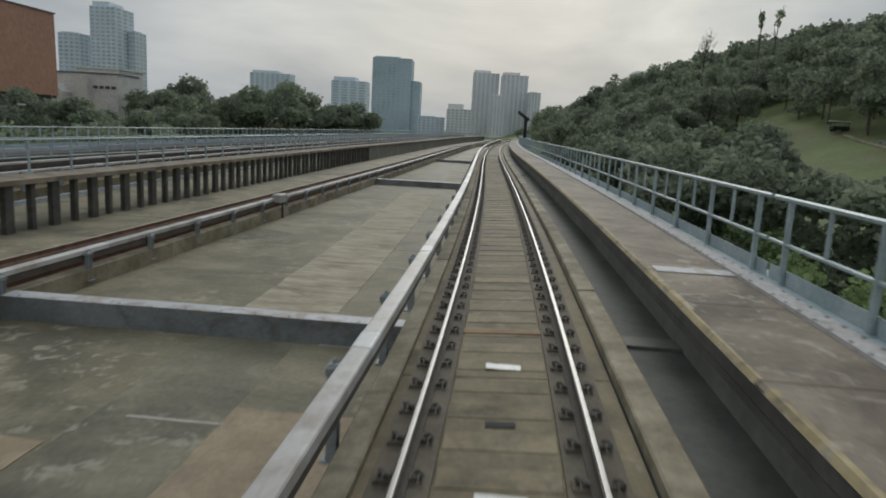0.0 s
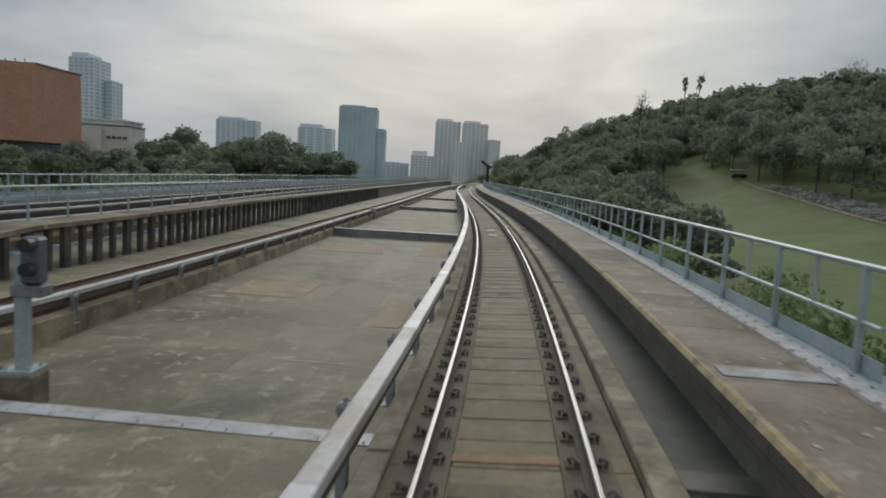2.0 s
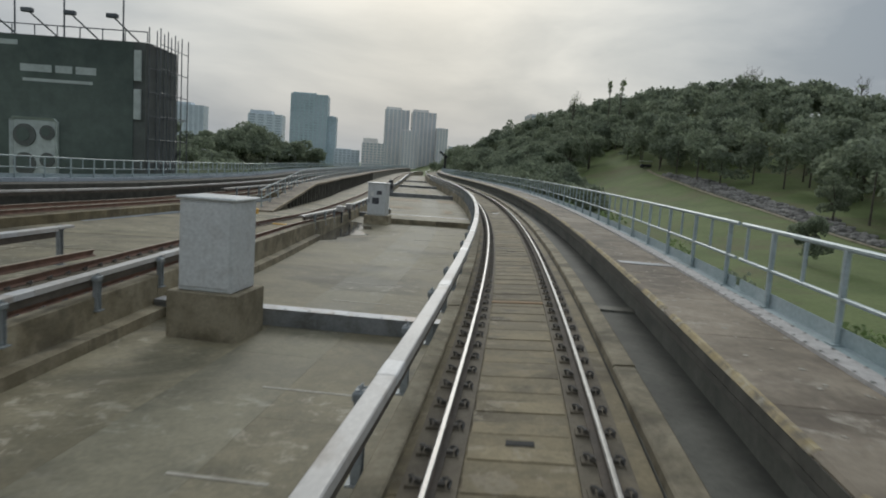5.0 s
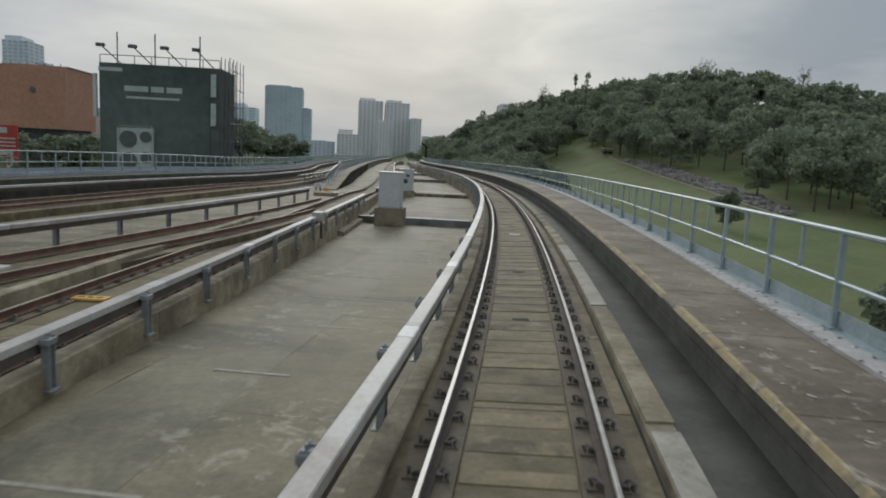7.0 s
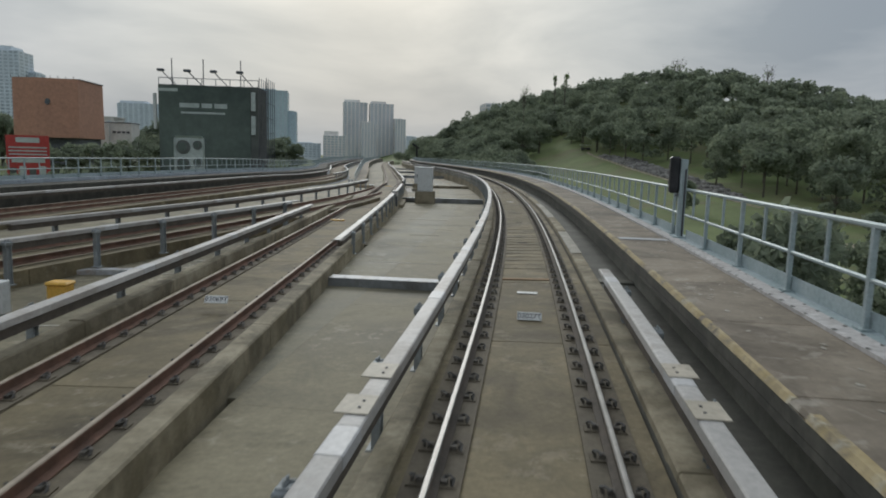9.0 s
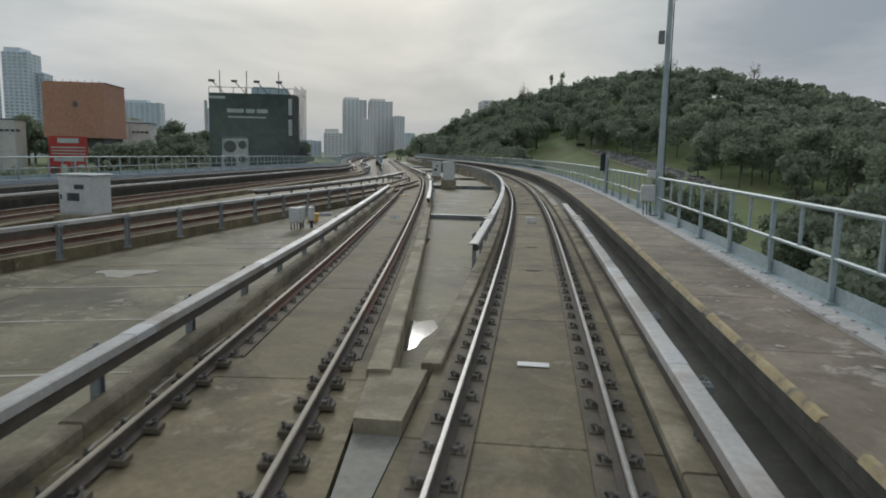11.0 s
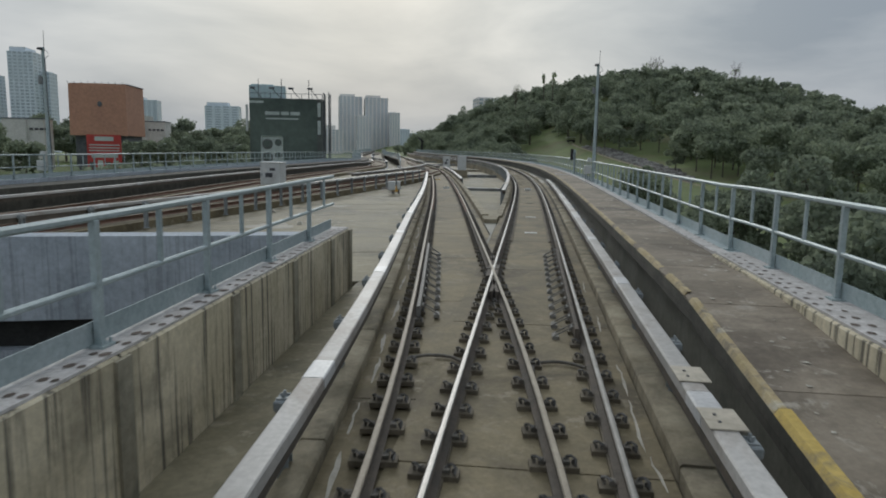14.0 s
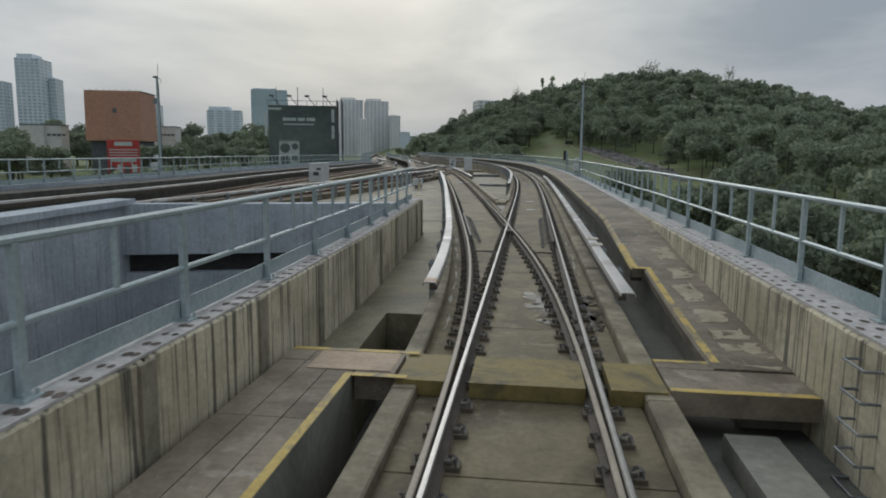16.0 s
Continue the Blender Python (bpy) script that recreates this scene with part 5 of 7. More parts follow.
def check_rail(track, d, side, s0, s1, label, bar):
    """A raised guard bar held by open triangular frames."""
    t = thing("check_rail", label, "check rail", "check rails")
    part("bar", sweep(track, [(d - 0.03, -0.14), (d + 0.03, -0.14), (d + 0.03, 0.02), (d + 0.022, 0.028), (d - 0.022, 0.028), (d - 0.03, 0.02)], s0, s1, 0.8), bar, t)
    s = s0 + 0.3
    first = None
    while s < s1:
        m = track.place(s, d + 0.03 * side, 0)
        if first is None:
            bm = bmesh.new()
            for yy in (-0.075, 0.075):
                cyl(bm, (0.0, yy, 0.005), (0.27 * side, yy, -0.15), 0.010, 6)
            for x, z in ((0.03, -0.012), (0.25, -0.138)):
                cyl(bm, (x * side, -0.075, z), (x * side, 0.075, z), 0.012, 6)
            box(bm, min(0.2 * side, 0.29 * side), max(0.2 * side, 0.29 * side), -0.1, 0.1, -0.205, -0.148)
            first = part("brace", bm, M_BRACE, t)
            first.matrix_local = m
        else:
            o = first.copy()
            scene.collection.objects.link(o)
            o.matrix_local = m
        s += 0.62


check_rail(A, 0.64, -1, 18.6, 26.4, "brown check rail on open triangular braces beside the outer rail", M_RUST)
check_rail(B, -0.64, 1, B.s_of(-128.5), B.s_of(-121.5), "pale grey check rail on open braces beside the siding rail", M_BRACE)


def rail_crossing():
    """The cast crossing where the inner main rail meets the inner siding rail, with its wing rails."""
    best = min((math.hypot(A.at(s, -0.7525)[0] - B.at(q, 0.7525)[0], A.at(s, -0.7525)[1] - B.at(q, 0.7525)[1]), s, q)
               for s in np.arange(14, 34, 0.1) for q in (B.s_of(A.at(s, -0.7525)[1]) + k * 0.1 for k in range(-3, 4)))
    s, q = float(best[1]), float(best[2])
    t = thing("rail_crossing", "brown cast steel crossing with wing rails at the points", "rail crossing")
    part("casting", sweep(A, lambda u: [(-0.7525 - 0.13, -0.17), (-0.7525 + 0.13, -0.17), (-0.7525 + 0.11, -0.018), (-0.7525 - 0.11, -0.018)], s - 0.55, s + 0.75, 0.4), M_RUST, t)
    for track, d, side, a, b in ((A, -0.7525, 1, s - 2.1, s - 0.2), (B, 0.7525, -1, q - 2.1, q - 0.2), (A, -0.7525, -1, s + 0.2, s + 1.9), (B, 0.7525, 1, q + 0.2, q + 1.9)):
        part("wing_rail", sweep(track, [(d + side * 0.085 - 0.028, -0.15), (d + side * 0.085 + 0.028, -0.15), (d + side * 0.085 + 0.028, -0.004), (d + side * 0.085 - 0.028, -0.004)], a, b, 0.5), M_RUST, t)


rail_crossing()


def bond_cable(way):
    """A black bonding cable looped over the slab between two rails of the points."""
    cu = bpy.data.curves.new("bond_cable", "CURVE")
    cu.dimensions, cu.bevel_depth, cu.bevel_resolution = "3D", 0.022, 2
    sp = cu.splines.new("BEZIER")
    sp.bezier_points.add(len(way) - 1)
    for bp, (s, d) in zip(sp.bezier_points, way):
        bp.co = (*A.at(s, d), -0.165 + cant_a(s) * d)
        bp.handle_left_type = bp.handle_right_type = "AUTO"
    tmp = bpy.data.objects.new("bond_cable", cu)
    scene.collection.objects.link(tmp)
    me = bpy.data.meshes.new_from_object(tmp.evaluated_get(bpy.context.evaluated_depsgraph_get()))
    bpy.data.objects.remove(tmp)
    me.materials.clear()
    me.materials.append(M_CLIP)
    tagged(new("bond_cable", me), "black bonding cable looped between the rails", "cable")


bond_cable(((17.2, 0.04), (17.55, 0.09), (17.68, 0.3), (17.64, 0.5), (17.5, 0.67)))
bond_cable(((17.45, -1.5), (17.62, -1.38), (17.7, -1.18), (17.66, -0.98), (17.5, -0.82)))
M_ROUGH = material("scraped_rough_mortar", (0.33, 0.285, 0.20), (0.46, 0.41, 0.31), 0.9, 2.2, 7.0, 1.0, stain=(0.21, 0.18, 0.12), stain_scale=1.4, stain_amount=0.9, stretch=(0.55, 1.6, 1))


def deck_patches():
    """Thin repair mortar fields and pale joint strips on the sunk deck."""
    rnd = random.Random(77)
    spots = [(135.1, 138.6, -3.15, -2.45), (138.1, 140.6, -8.0, -5.7), (150.0, 153.6, -8.2, -5.1), (150.2, 154.9, -3.35, -1.6), (159.2, 185.0, -5.05, -3.15)]
    for s0, s1, d0, d1 in spots:
        ns, nd_ = max(2, int((s1 - s0) / 0.4)), 6
        edge = [(s0 + (s1 - s0) * k / ns, d0) for k in range(ns)] + [(s1, d0 + (d1 - d0) * k / nd_) for k in range(nd_)]
        edge += [(s1 - (s1 - s0) * k / ns, d1) for k in range(ns)] + [(s0, d1 - (d1 - d0) * k / nd_) for k in range(nd_)]
        bm = bmesh.new()
        top, low = [], []
        for s, d in edge:
            s, d = s + rnd.uniform(-0.05, 0.05), d + rnd.uniform(-0.03, 0.03)
            x, y = A.at(s, d)
            top.append(bm.verts.new((x, y, bay_z(s) + 0.011)))
            low.append(bm.verts.new((x, y, bay_z(s) - 0.05)))
        bm.faces.new(top)
        for k in range(len(top)):
            q = (k + 1) % len(top)
            bm.faces.new((top[k], low[k], low[q], top[q]))
        bmesh.ops.recalc_face_normals(bm, faces=bm.faces)
        tagged(put("repair_patch", bm, M_ROUGH if s1 - s0 > 20 else M_PATCH), "rough scraped pale mortar field on the sunk deck" if s1 - s0 > 20 else "tan repair mortar patch on the sunk deck", "patch", "repair patches")
    for s in np.arange(62, 175, 3.3):
        s = float(s) + rnd.uniform(-0.6, 0.6)
        d1 = -1.7 - rnd.uniform(0.1, 1.6)
        d0 = d1 - rnd.uniform(0.7, 2.2)
        if d0 < bay_edge(s) + 0.3:
            continue
        tagged(put("joint_line", sweep(A, rect(d0, d1, -0.05, 0.006), s, s + 0.07, 1, flat, bay_z), M_PALE), "thin pale joint strip across the sunk deck", "joint strip", "joint strips")


deck_patches()


def puddle(cx, cy, z, rx, ry, turn, label, mat):
    rnd = random.Random(int(cx * 10))
    bm = bmesh.new()
    vs = []
    for k in range(22):
        a = 2 * math.pi * k / 22
        r = 1 + 0.25 * math.sin(3 * a + cx) + rnd.uniform(-0.12, 0.12)
        p = Matrix.Rotation(radians(turn), 3, "Z") @ Vector((rx * r * math.cos(a), ry * r * math.sin(a), 0))
        vs.append(bm.verts.new((cx + p.x, cy + p.y, z)))
    bm.faces.new(vs)
    tagged(put("puddle", bm, mat), label, "puddle", "puddles")


def wall_puddle():
    """Water standing along the siding wall, with a wavy outer edge."""
    bm = bmesh.new()
    ss = [111.6 + 0.35 * k for k in range(32)]
    inner = [bm.verts.new((*A.at(s, bay_edge(s) + 0.02), bay_z(s) + 0.009)) for s in ss]
    outer = []
    for k, s in enumerate(ss):
        f = math.sin(math.pi * (k + 0.3) / 32.3)
        reach = 0.15 + (1.5 + 0.35 * math.sin(s * 1.7) + 0.2 * math.sin(s * 4.1)) * f ** 0.6
        outer.append(bm.verts.new((*A.at(s, bay_edge(s) + reach), bay_z(s) + 0.009)))
    for k in range(31):
        bm.faces.new((inner[k], outer[k], outer[k + 1], inner[k + 1]))
    bmesh.ops.recalc_face_normals(bm, faces=bm.faces)
    tagged(put("puddle", bm, M_WATER), "shallow puddle along the siding wall", "puddle", "puddles")


wall_puddle()
px, py = A.at(38.6, -1.9)
puddle(px, py, bay_z(38.6) + 0.012, 0.35, 0.9, -14, "bright puddle in the notch of the deck", M_WATER)
puddle(-40.28, -113.05, deck_z(-113.05) + 0.009, 0.8, 0.9, 0, "pale damp ring on the side deck", M_PALE)
puddle(-37.6, -104.0, deck_z(-104.0) + 0.009, 0.6, 0.5, 0, "pale drain surround on the side deck", M_PALE)
for ws, wd, wr, wl in ((12.2, 0.12, 0.17, 0.42), (11.2, 0.2, 0.2, 0.5), (10.6, 0.36, 0.14, 0.3), (12.2, 1.0, 0.11, 0.4), (11.3, 1.04, 0.12, 0.5), (10.5, 1.06, 0.11, 0.35)):
    puddle(*A.at(ws, wd), -0.186, wr * 1.35, wl * 1.3, -17, "wet patch on the track slab at the points", M_FILM)

structure("notch_floor", sweep(A, lambda q: [(min(bay_edge(q) - 0.25, -1.25), -0.9), (-1.2, -0.9), (-1.2, -0.222), (min(bay_edge(q) - 0.25, -1.25), -0.222)], 28.5, 34.04, 0.8), M_TRENCH, "smooth grey concrete infill between the converging tracks", "floor")
structure("notch_block", sweep(A, lambda q: [(bay_edge(q) - 0.25, -0.9), (-1.2, -0.9), (-1.2, -0.075), (bay_edge(q) - 0.25, -0.075)], 34.05, 35.6, 0.8), M_KERB, "concrete block closing the notch between the tracks", "kerb")


def slab_bands():
    """Pale sleeper tops that stand a little proud of the slab."""
    owner = tagged(new("sleeper_row"), "pale worn concrete sleeper tops between the main rails", "sleepers", kind="structure")
    s = 60.0
    rnd = random.Random(12)
    while s < 215:
        w = 0.16 + rnd.uniform(-0.025, 0.025)
        up = rnd.uniform(-0.004, 0.004)
        put("sleeper", sweep(A, [(-0.5, -0.22), (0.5, -0.22), (0.49, -0.193 + up), (-0.49, -0.193 + up)], s - w, s + w, 0.5, cant_a), M_SLEEPER, owner)
        s += 0.66


M_SLEEPER = material("worn_sleeper_concrete", (0.183, 0.152, 0.089), (0.272, 0.226, 0.139), 0.8, 1.6, 16, 0.3, stain=(0.075, 0.064, 0.043), stain_scale=0.9, stain_amount=0.8, per_object=0.22, speck=(0.304, 0.265, 0.193))
slab_bands()


def ramp_patches():
    """Stepping patches of pale mortar on the ramp, and iron rungs in the parapet."""
    rnd = random.Random(4)
    for k, (s0, s1, d0, d1) in enumerate(((11.95, 12.75, 2.63, 2.79), (10.6, 11.6, 2.5, 2.67), (9.65, 10.2, 2.5, 2.77), (8.8, 9.3, 2.5, 2.78), (8.36, 8.66, 2.48, 2.79), (7.82, 8.2, 2.58, 2.84), (13.4, 14.6, 2.62, 2.8))):
        edge = [(s0 + (s1 - s0) * j / 6, d0) for j in range(6)] + [(s1, d0 + (d1 - d0) * j / 3) for j in range(3)]
        edge += [(s1 - (s1 - s0) * j / 6, d1) for j in range(6)] + [(s0, d1 - (d1 - d0) * j / 3) for j in range(3)]
        bm = bmesh.new()
        vs = []
        for s, d in edge:
            s, d = s + rnd.uniform(-0.09, 0.09), d + rnd.uniform(-0.05, 0.05) + (0.04 if d > d0 + 0.1 else -0.13)
            x, y = A.at(s, d)
            vs.append(bm.verts.new((x, y, walk_z(s) + 0.006)))
        bm.faces.new(vs)
        tagged(put("repair_patch", bm, M_WORN), "tan worn mortar field on the walkway ramp", "patch", "repair patches")
    for s in (4.5, 6.1):
        t = thing("rung_ladder", "iron rungs set in the parapet wall", "ladder", "rung ladders", m=A.place(s, 2.93, 0))
        for z in (0.62, 0.34, 0.06, -0.22, -0.5):
            bm = bmesh.new()
            for y0, y1, x0, x1 in ((-0.2, -0.2, 0.05, -0.14), (-0.2, 0.2, -0.14, -0.14), (0.2, 0.2, -0.14, 0.05)):
                cyl(bm, (x0, y0, z), (x1, y1, z), 0.014, 6)
            part("rung", bm, M_BRACKET, t)


ramp_patches()
tagged(put("cable_trough", sweep(A, rect(1.9, 2.4, -0.84, -0.28), -14, 6.6, 1.5), M_TRENCH), "concrete cable trough lids in the lower trench", "cable trough", kind="structure")


# ---------------------------------------------------------------- block wall, ledge, joints and drains on the decks


def block_terrace():
    """A low terrace of concrete blocks in front of the beam beside the cabinet."""
    t = thing("block_terrace", "low wall of weathered concrete blocks holding a rough terrace", "block wall")
    rnd = random.Random(19)
    d = -7.0
    while d < -1.6:
        w = rnd.uniform(0.62, 0.8)
        e = min(d + w, -1.45)
        z = bay_z(123)
        part("block", sweep(A, rect(d, e - 0.012, z - 0.02, z + 0.30 + rnd.uniform(-0.012, 0.012)), 123.25 + rnd.uniform(-0.02, 0.02), 123.7, 0.5), M_KERB, t)
        d = e
    part("fill", sweep(A, rect(-7.0, -1.45, bay_z(123) - 0.02, bay_z(123) + 0.27), 123.71, 127.23, 0.6), M_BAY, t)


block_terrace()


def wall_ledge():
    owner = tagged(new("wall_ledge"), "low concrete ledge along the foot of the siding wall", "kerb", kind="structure")
    s = 60.0
    while s < 110:
        e = s + 4.0
        if e > 89:
            put("ledge_block", sweep(A, lambda q: [(bay_edge(q) - 0.02, bay_z(q) - 0.1), (bay_edge(q) + 0.30, bay_z(q) - 0.1), (bay_edge(q) + 0.28, bay_z(q) + 0.2), (bay_edge(q) - 0.02, bay_z(q) + 0.22)], max(s, 88.0), e - 0.02, 1.0), M_KERB, owner)
        s = e


wall_ledge()


def deck_joints():
    rnd = random.Random(23)
    y = -122.0
    while y < -52:
        xr = float(np.interp(y, B.y, B.x)) - 1.7
        xl = float(np.interp(y, C.y, C.x)) + 2.2 if y < -85 else float(np.interp(y, C.y, C.x)) + 1.6
        if xr - xl > 1.2:
            a = xl + rnd.uniform(0, 0.4) * (xr - xl)
            b = xr - rnd.uniform(0, 0.3) * (xr - xl)
            z = -0.43 + 0.85 * drop_y(y)
            tagged(put("joint_line", boxed(a, b, y - 0.035, y + 0.035, z - 0.05, z + 0.009), M_PALE), "thin pale joint strip across the side deck", "joint strip", "joint strips")
        y += rnd.uniform(1.8, 3.4)
    for x, y in ((-42.86, -118.5), (-39.29, -112.55), (-40.57, -107.65)):
        t = thing("deck_drain", "small pale domed drain on the side deck", "drain", "deck drains", m=Matrix.Translation((x, y, deck_z(y) + 0.004)))
        part("flange", cyl(bmesh.new(), (0, 0, 0), (0, 0, 0.02), 0.13, 12), M_PALE, t)
        part("dome", cyl(bmesh.new(), (0, 0, 0.02), (0, 0, 0.1), 0.08, 12, 0.05), M_PALE, t)


deck_joints()



def pale_kerb_caps():
    """Newly mortared pale tops on some blocks of the outer kerb."""
    for s0, s1 in ((61.5, 66.75), (67.0, 71.9), (72.35, 77.3), (77.6, 80.6)):
        tagged(put("kerb_cap", sweep(A, [(1.205, -0.06), (1.485, -0.06), (1.48, -0.028), (1.21, -0.028)], s0, s1, 1.2, cant_a), M_PALE if s0 != 67.0 else M_KERB), "pale mortar cap on the kerb beside the trough", "kerb cap", "kerb caps")


pale_kerb_caps()


def yellow_plate(y, d):
    s = B.s_of(y)
    t = thing("yellow_plate", "flat yellow marker plate lying on the siding slab", "plate", "yellow plates", m=B.place(s, d, lift_b(s) - 0.19))
    part("plate", boxed(-0.3, 0.3, -0.13, 0.13, 0.0, 0.05, 0.01), M_YBOX, t)
    for x in (-0.16, 0.0, 0.16):
        part("mark", boxed(x - 0.05, x + 0.05, -0.04, 0.04, 0.0505, 0.053), M_INK, t)


yellow_plate(-77.1, -0.35)
yellow_plate(-38.0, -0.15)


def timber_box(x, y, z, turn):
    """A low box of tan boards with a pale lid at one end."""
    t = thing("timber_box", "low tan timber box with a pale lid beside the siding", "box", m=Matrix.Translation((x, y, z)) @ Matrix.Rotation(radians(turn), 4, "Z"))
    for k in range(4):
        part("board", boxed(-0.85 + 0.43 * k, -0.44 + 0.43 * k, -0.3, 0.3, 0.0, 0.26 + 0.015 * (k % 2), 0.01), M_PATCH, t)
    part("lid", boxed(0.5, 0.86, -0.31, 0.31, 0.262, 0.34, 0.01), M_CAB, t)


timber_box(-24.95, -39.2, -0.82, -14)


def deck_flashing():
    t = thing("deck_flashing", "pale metal flashing strip across the side deck", "flashing")
    for k in range(2):
        part("sheet", boxed(-34.9 + 1.1 * k, -33.81 + 1.1 * k, -89.1, -88.8, -0.62, -0.44 + 0.006 * k), M_FLASH, t)


deck_flashing()


def picket_fence(x, y, z, n=17, pitch=0.95):
    """A tall white picket screen."""
    t = thing("picket_fence", "white painted picket screen beyond the trees", "fence", m=Matrix.Translation((x, y, z)))
    for k in range(n):
        part("picket", boxed((k - n / 2) * pitch - 0.2, (k - n / 2) * pitch + 0.2, -0.1, 0.1, 0.0, 5.3 - 0.2 * (k % 2)), M_CAB, t)
    for zz in (2.6, 4.6):
        part("rail", boxed(-n / 2 * pitch - 0.3, n / 2 * pitch + 0.3, 0.101, 0.25, zz, zz + 0.25), M_CAB, t)


picket_fence(-65.0, 280, -8)


def mortar_spill():
    """Broken pale runs of mortar along the slab beside the outer rails of the points."""
    rnd = random.Random(61)
    verts, faces = [], []
    for track, d, s0, s1, cant in ((B, -1.06, B.s_of(-138), B.s_of(-112), flat), (A, 1.06, 12.0, 24.0, cant_a)):
        s = s0
        while s < s1:
            n = rnd.randint(4, 9)
            left, right = [], []
            for k in range(n + 1):
                q = s + 0.16 * k
                c, w = d + 0.03 * math.sin(q * 1.9) + rnd.uniform(-0.012, 0.012), (0.008 + rnd.uniform(0, 0.03 if track is B else 0.016)) * math.sin(math.pi * (k + 0.5) / (n + 1))
                for lst, dd in ((left, c - w), (right, c + w)):
                    x, y = track.at(q, dd)
                    lst.append((x, y, (-0.228 if track is B else -0.196) + cant(q) * dd))
            base = len(verts)
            verts += left + right
            for k in range(n):
                faces.append((base + k, base + n + 1 + k, base + n + 2 + k, base + k + 1))
            s += 0.16 * n + rnd.uniform(0.05, 0.9 if track is B else 2.4)
    tagged(put_raw("mortar_spill", verts, faces, M_PALE), "broken pale mortar runs on the slab of the points", "mortar", kind="stuff")


mortar_spill()


def walkway_litter():
    """Pale flakes of mortar and dry leaves on the walkway."""
    rnd = random.Random(29)
    verts, faces = [], []
    for _ in range(520):
        s, d = rnd.uniform(14, 130), rnd.uniform(2.1, 2.98)
        x, y = A.at(s, d)
        r, base = rnd.uniform(0.012, 0.045), len(verts)
        for k in range(5):
            a = k * 1.257 + rnd.uniform(-0.4, 0.4)
            verts.append((x + r * rnd.uniform(0.5, 1.3) * math.cos(a), y + r * rnd.uniform(0.5, 1.6) * math.sin(a), walk_z(s) + 0.006))
        faces.append(tuple(range(base, base + 5)))
    tagged(put_raw("walkway_litter", verts, faces, M_PALE), "small pale mortar flakes on the walkway", "litter", kind="stuff")


walkway_litter()

# ---------------------------------------------------------------- buildings


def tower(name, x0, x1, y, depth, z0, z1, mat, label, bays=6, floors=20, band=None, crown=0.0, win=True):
    """A block whose floors and bays are real recessed window bands on the two sides that show."""
    t = thing(name, label, "building", "skyline towers", m=Matrix.Translation(((x0 + x1) / 2, y + depth / 2, z0)))
    w, h = x1 - x0, z1 - z0
    bm = bmesh.new()
    box(bm, -w / 2, w / 2, -depth / 2, depth / 2, 0, h)
    part("wall", bm, mat, t)
    bm = bmesh.new()
    box(bm, -w / 2 * 0.9, w / 2 * 0.35, -depth / 2 * 0.8, depth / 2 * 0.8, h + 0.01, h + max(1.0, crown))
    part("roof_block", bm, mat, t)
    if win:
        fh = h / floors
        bw = w / bays
        cols = [part("window_column", boxed(0, 1, 0, 1, 0, 1), band or M_TWIN, t)]
        bpy.data.objects.remove(cols[0])
        for b in range(bays):
            verts, faces = [], []
            for f in range(1, floors):
                xx0, xx1 = -w / 2 + bw * (b + 0.18), -w / 2 + bw * (b + 0.82)
                zz0, zz1 = fh * (f + 0.25), fh * (f + 0.8)
                base = len(verts)
                yy = -depth / 2 - 0.15
                verts += [(xx0, yy, zz0), (xx1, yy, zz0), (xx1, yy, zz1), (xx0, yy, zz1), (xx0, yy + 0.3, zz0), (xx1, yy + 0.3, zz0), (xx1, yy + 0.3, zz1), (xx0, yy + 0.3, zz1)]
                faces += [(base, base + 1, base + 2, base + 3), (base, base + 4, base + 5, base + 1), (base + 3, base + 2, base + 6, base + 7), (base + 1, base + 5, base + 6, base + 2), (base, base + 3, base + 7, base + 4)]
            o = put_raw("window_column", verts, faces, band or M_TWIN, t)
            o["kind"] = "stuff"
        for b in range(3):
            verts, faces = [], []
            for f in range(1, floors):
                for sx in (1, -1):
                    yy0, yy1 = -depth / 2 + depth / 3 * (b + 0.2), -depth / 2 + depth / 3 * (b + 0.8)
                    zz0, zz1 = fh * (f + 0.25), fh * (f + 0.8)
                    base = len(verts)
                    xx = sx * (w / 2 + 0.12)
                    verts += [(xx, yy0, zz0), (xx, yy1, zz0), (xx, yy1, zz1), (xx, yy0, zz1)]
                    faces.append((base, base + 1, base + 2, base + 3))
            o = put_raw("window_column", verts, faces, band or M_TWIN, t)
            o["kind"] = "stuff"
    return t


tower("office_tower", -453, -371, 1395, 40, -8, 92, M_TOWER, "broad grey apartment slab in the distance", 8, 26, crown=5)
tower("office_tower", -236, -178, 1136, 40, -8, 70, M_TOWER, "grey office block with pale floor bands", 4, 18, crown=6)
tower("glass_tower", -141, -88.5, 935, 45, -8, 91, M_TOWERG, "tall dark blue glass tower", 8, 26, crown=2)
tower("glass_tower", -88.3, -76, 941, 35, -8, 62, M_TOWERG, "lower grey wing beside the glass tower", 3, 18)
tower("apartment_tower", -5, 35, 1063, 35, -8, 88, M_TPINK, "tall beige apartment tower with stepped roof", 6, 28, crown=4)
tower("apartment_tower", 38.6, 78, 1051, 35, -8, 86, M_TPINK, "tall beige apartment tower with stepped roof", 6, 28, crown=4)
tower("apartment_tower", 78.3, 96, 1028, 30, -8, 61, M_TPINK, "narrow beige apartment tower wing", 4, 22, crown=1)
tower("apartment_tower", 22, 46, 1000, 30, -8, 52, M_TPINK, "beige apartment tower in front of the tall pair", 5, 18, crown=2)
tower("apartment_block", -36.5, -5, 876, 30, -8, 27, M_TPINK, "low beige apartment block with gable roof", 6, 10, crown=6)
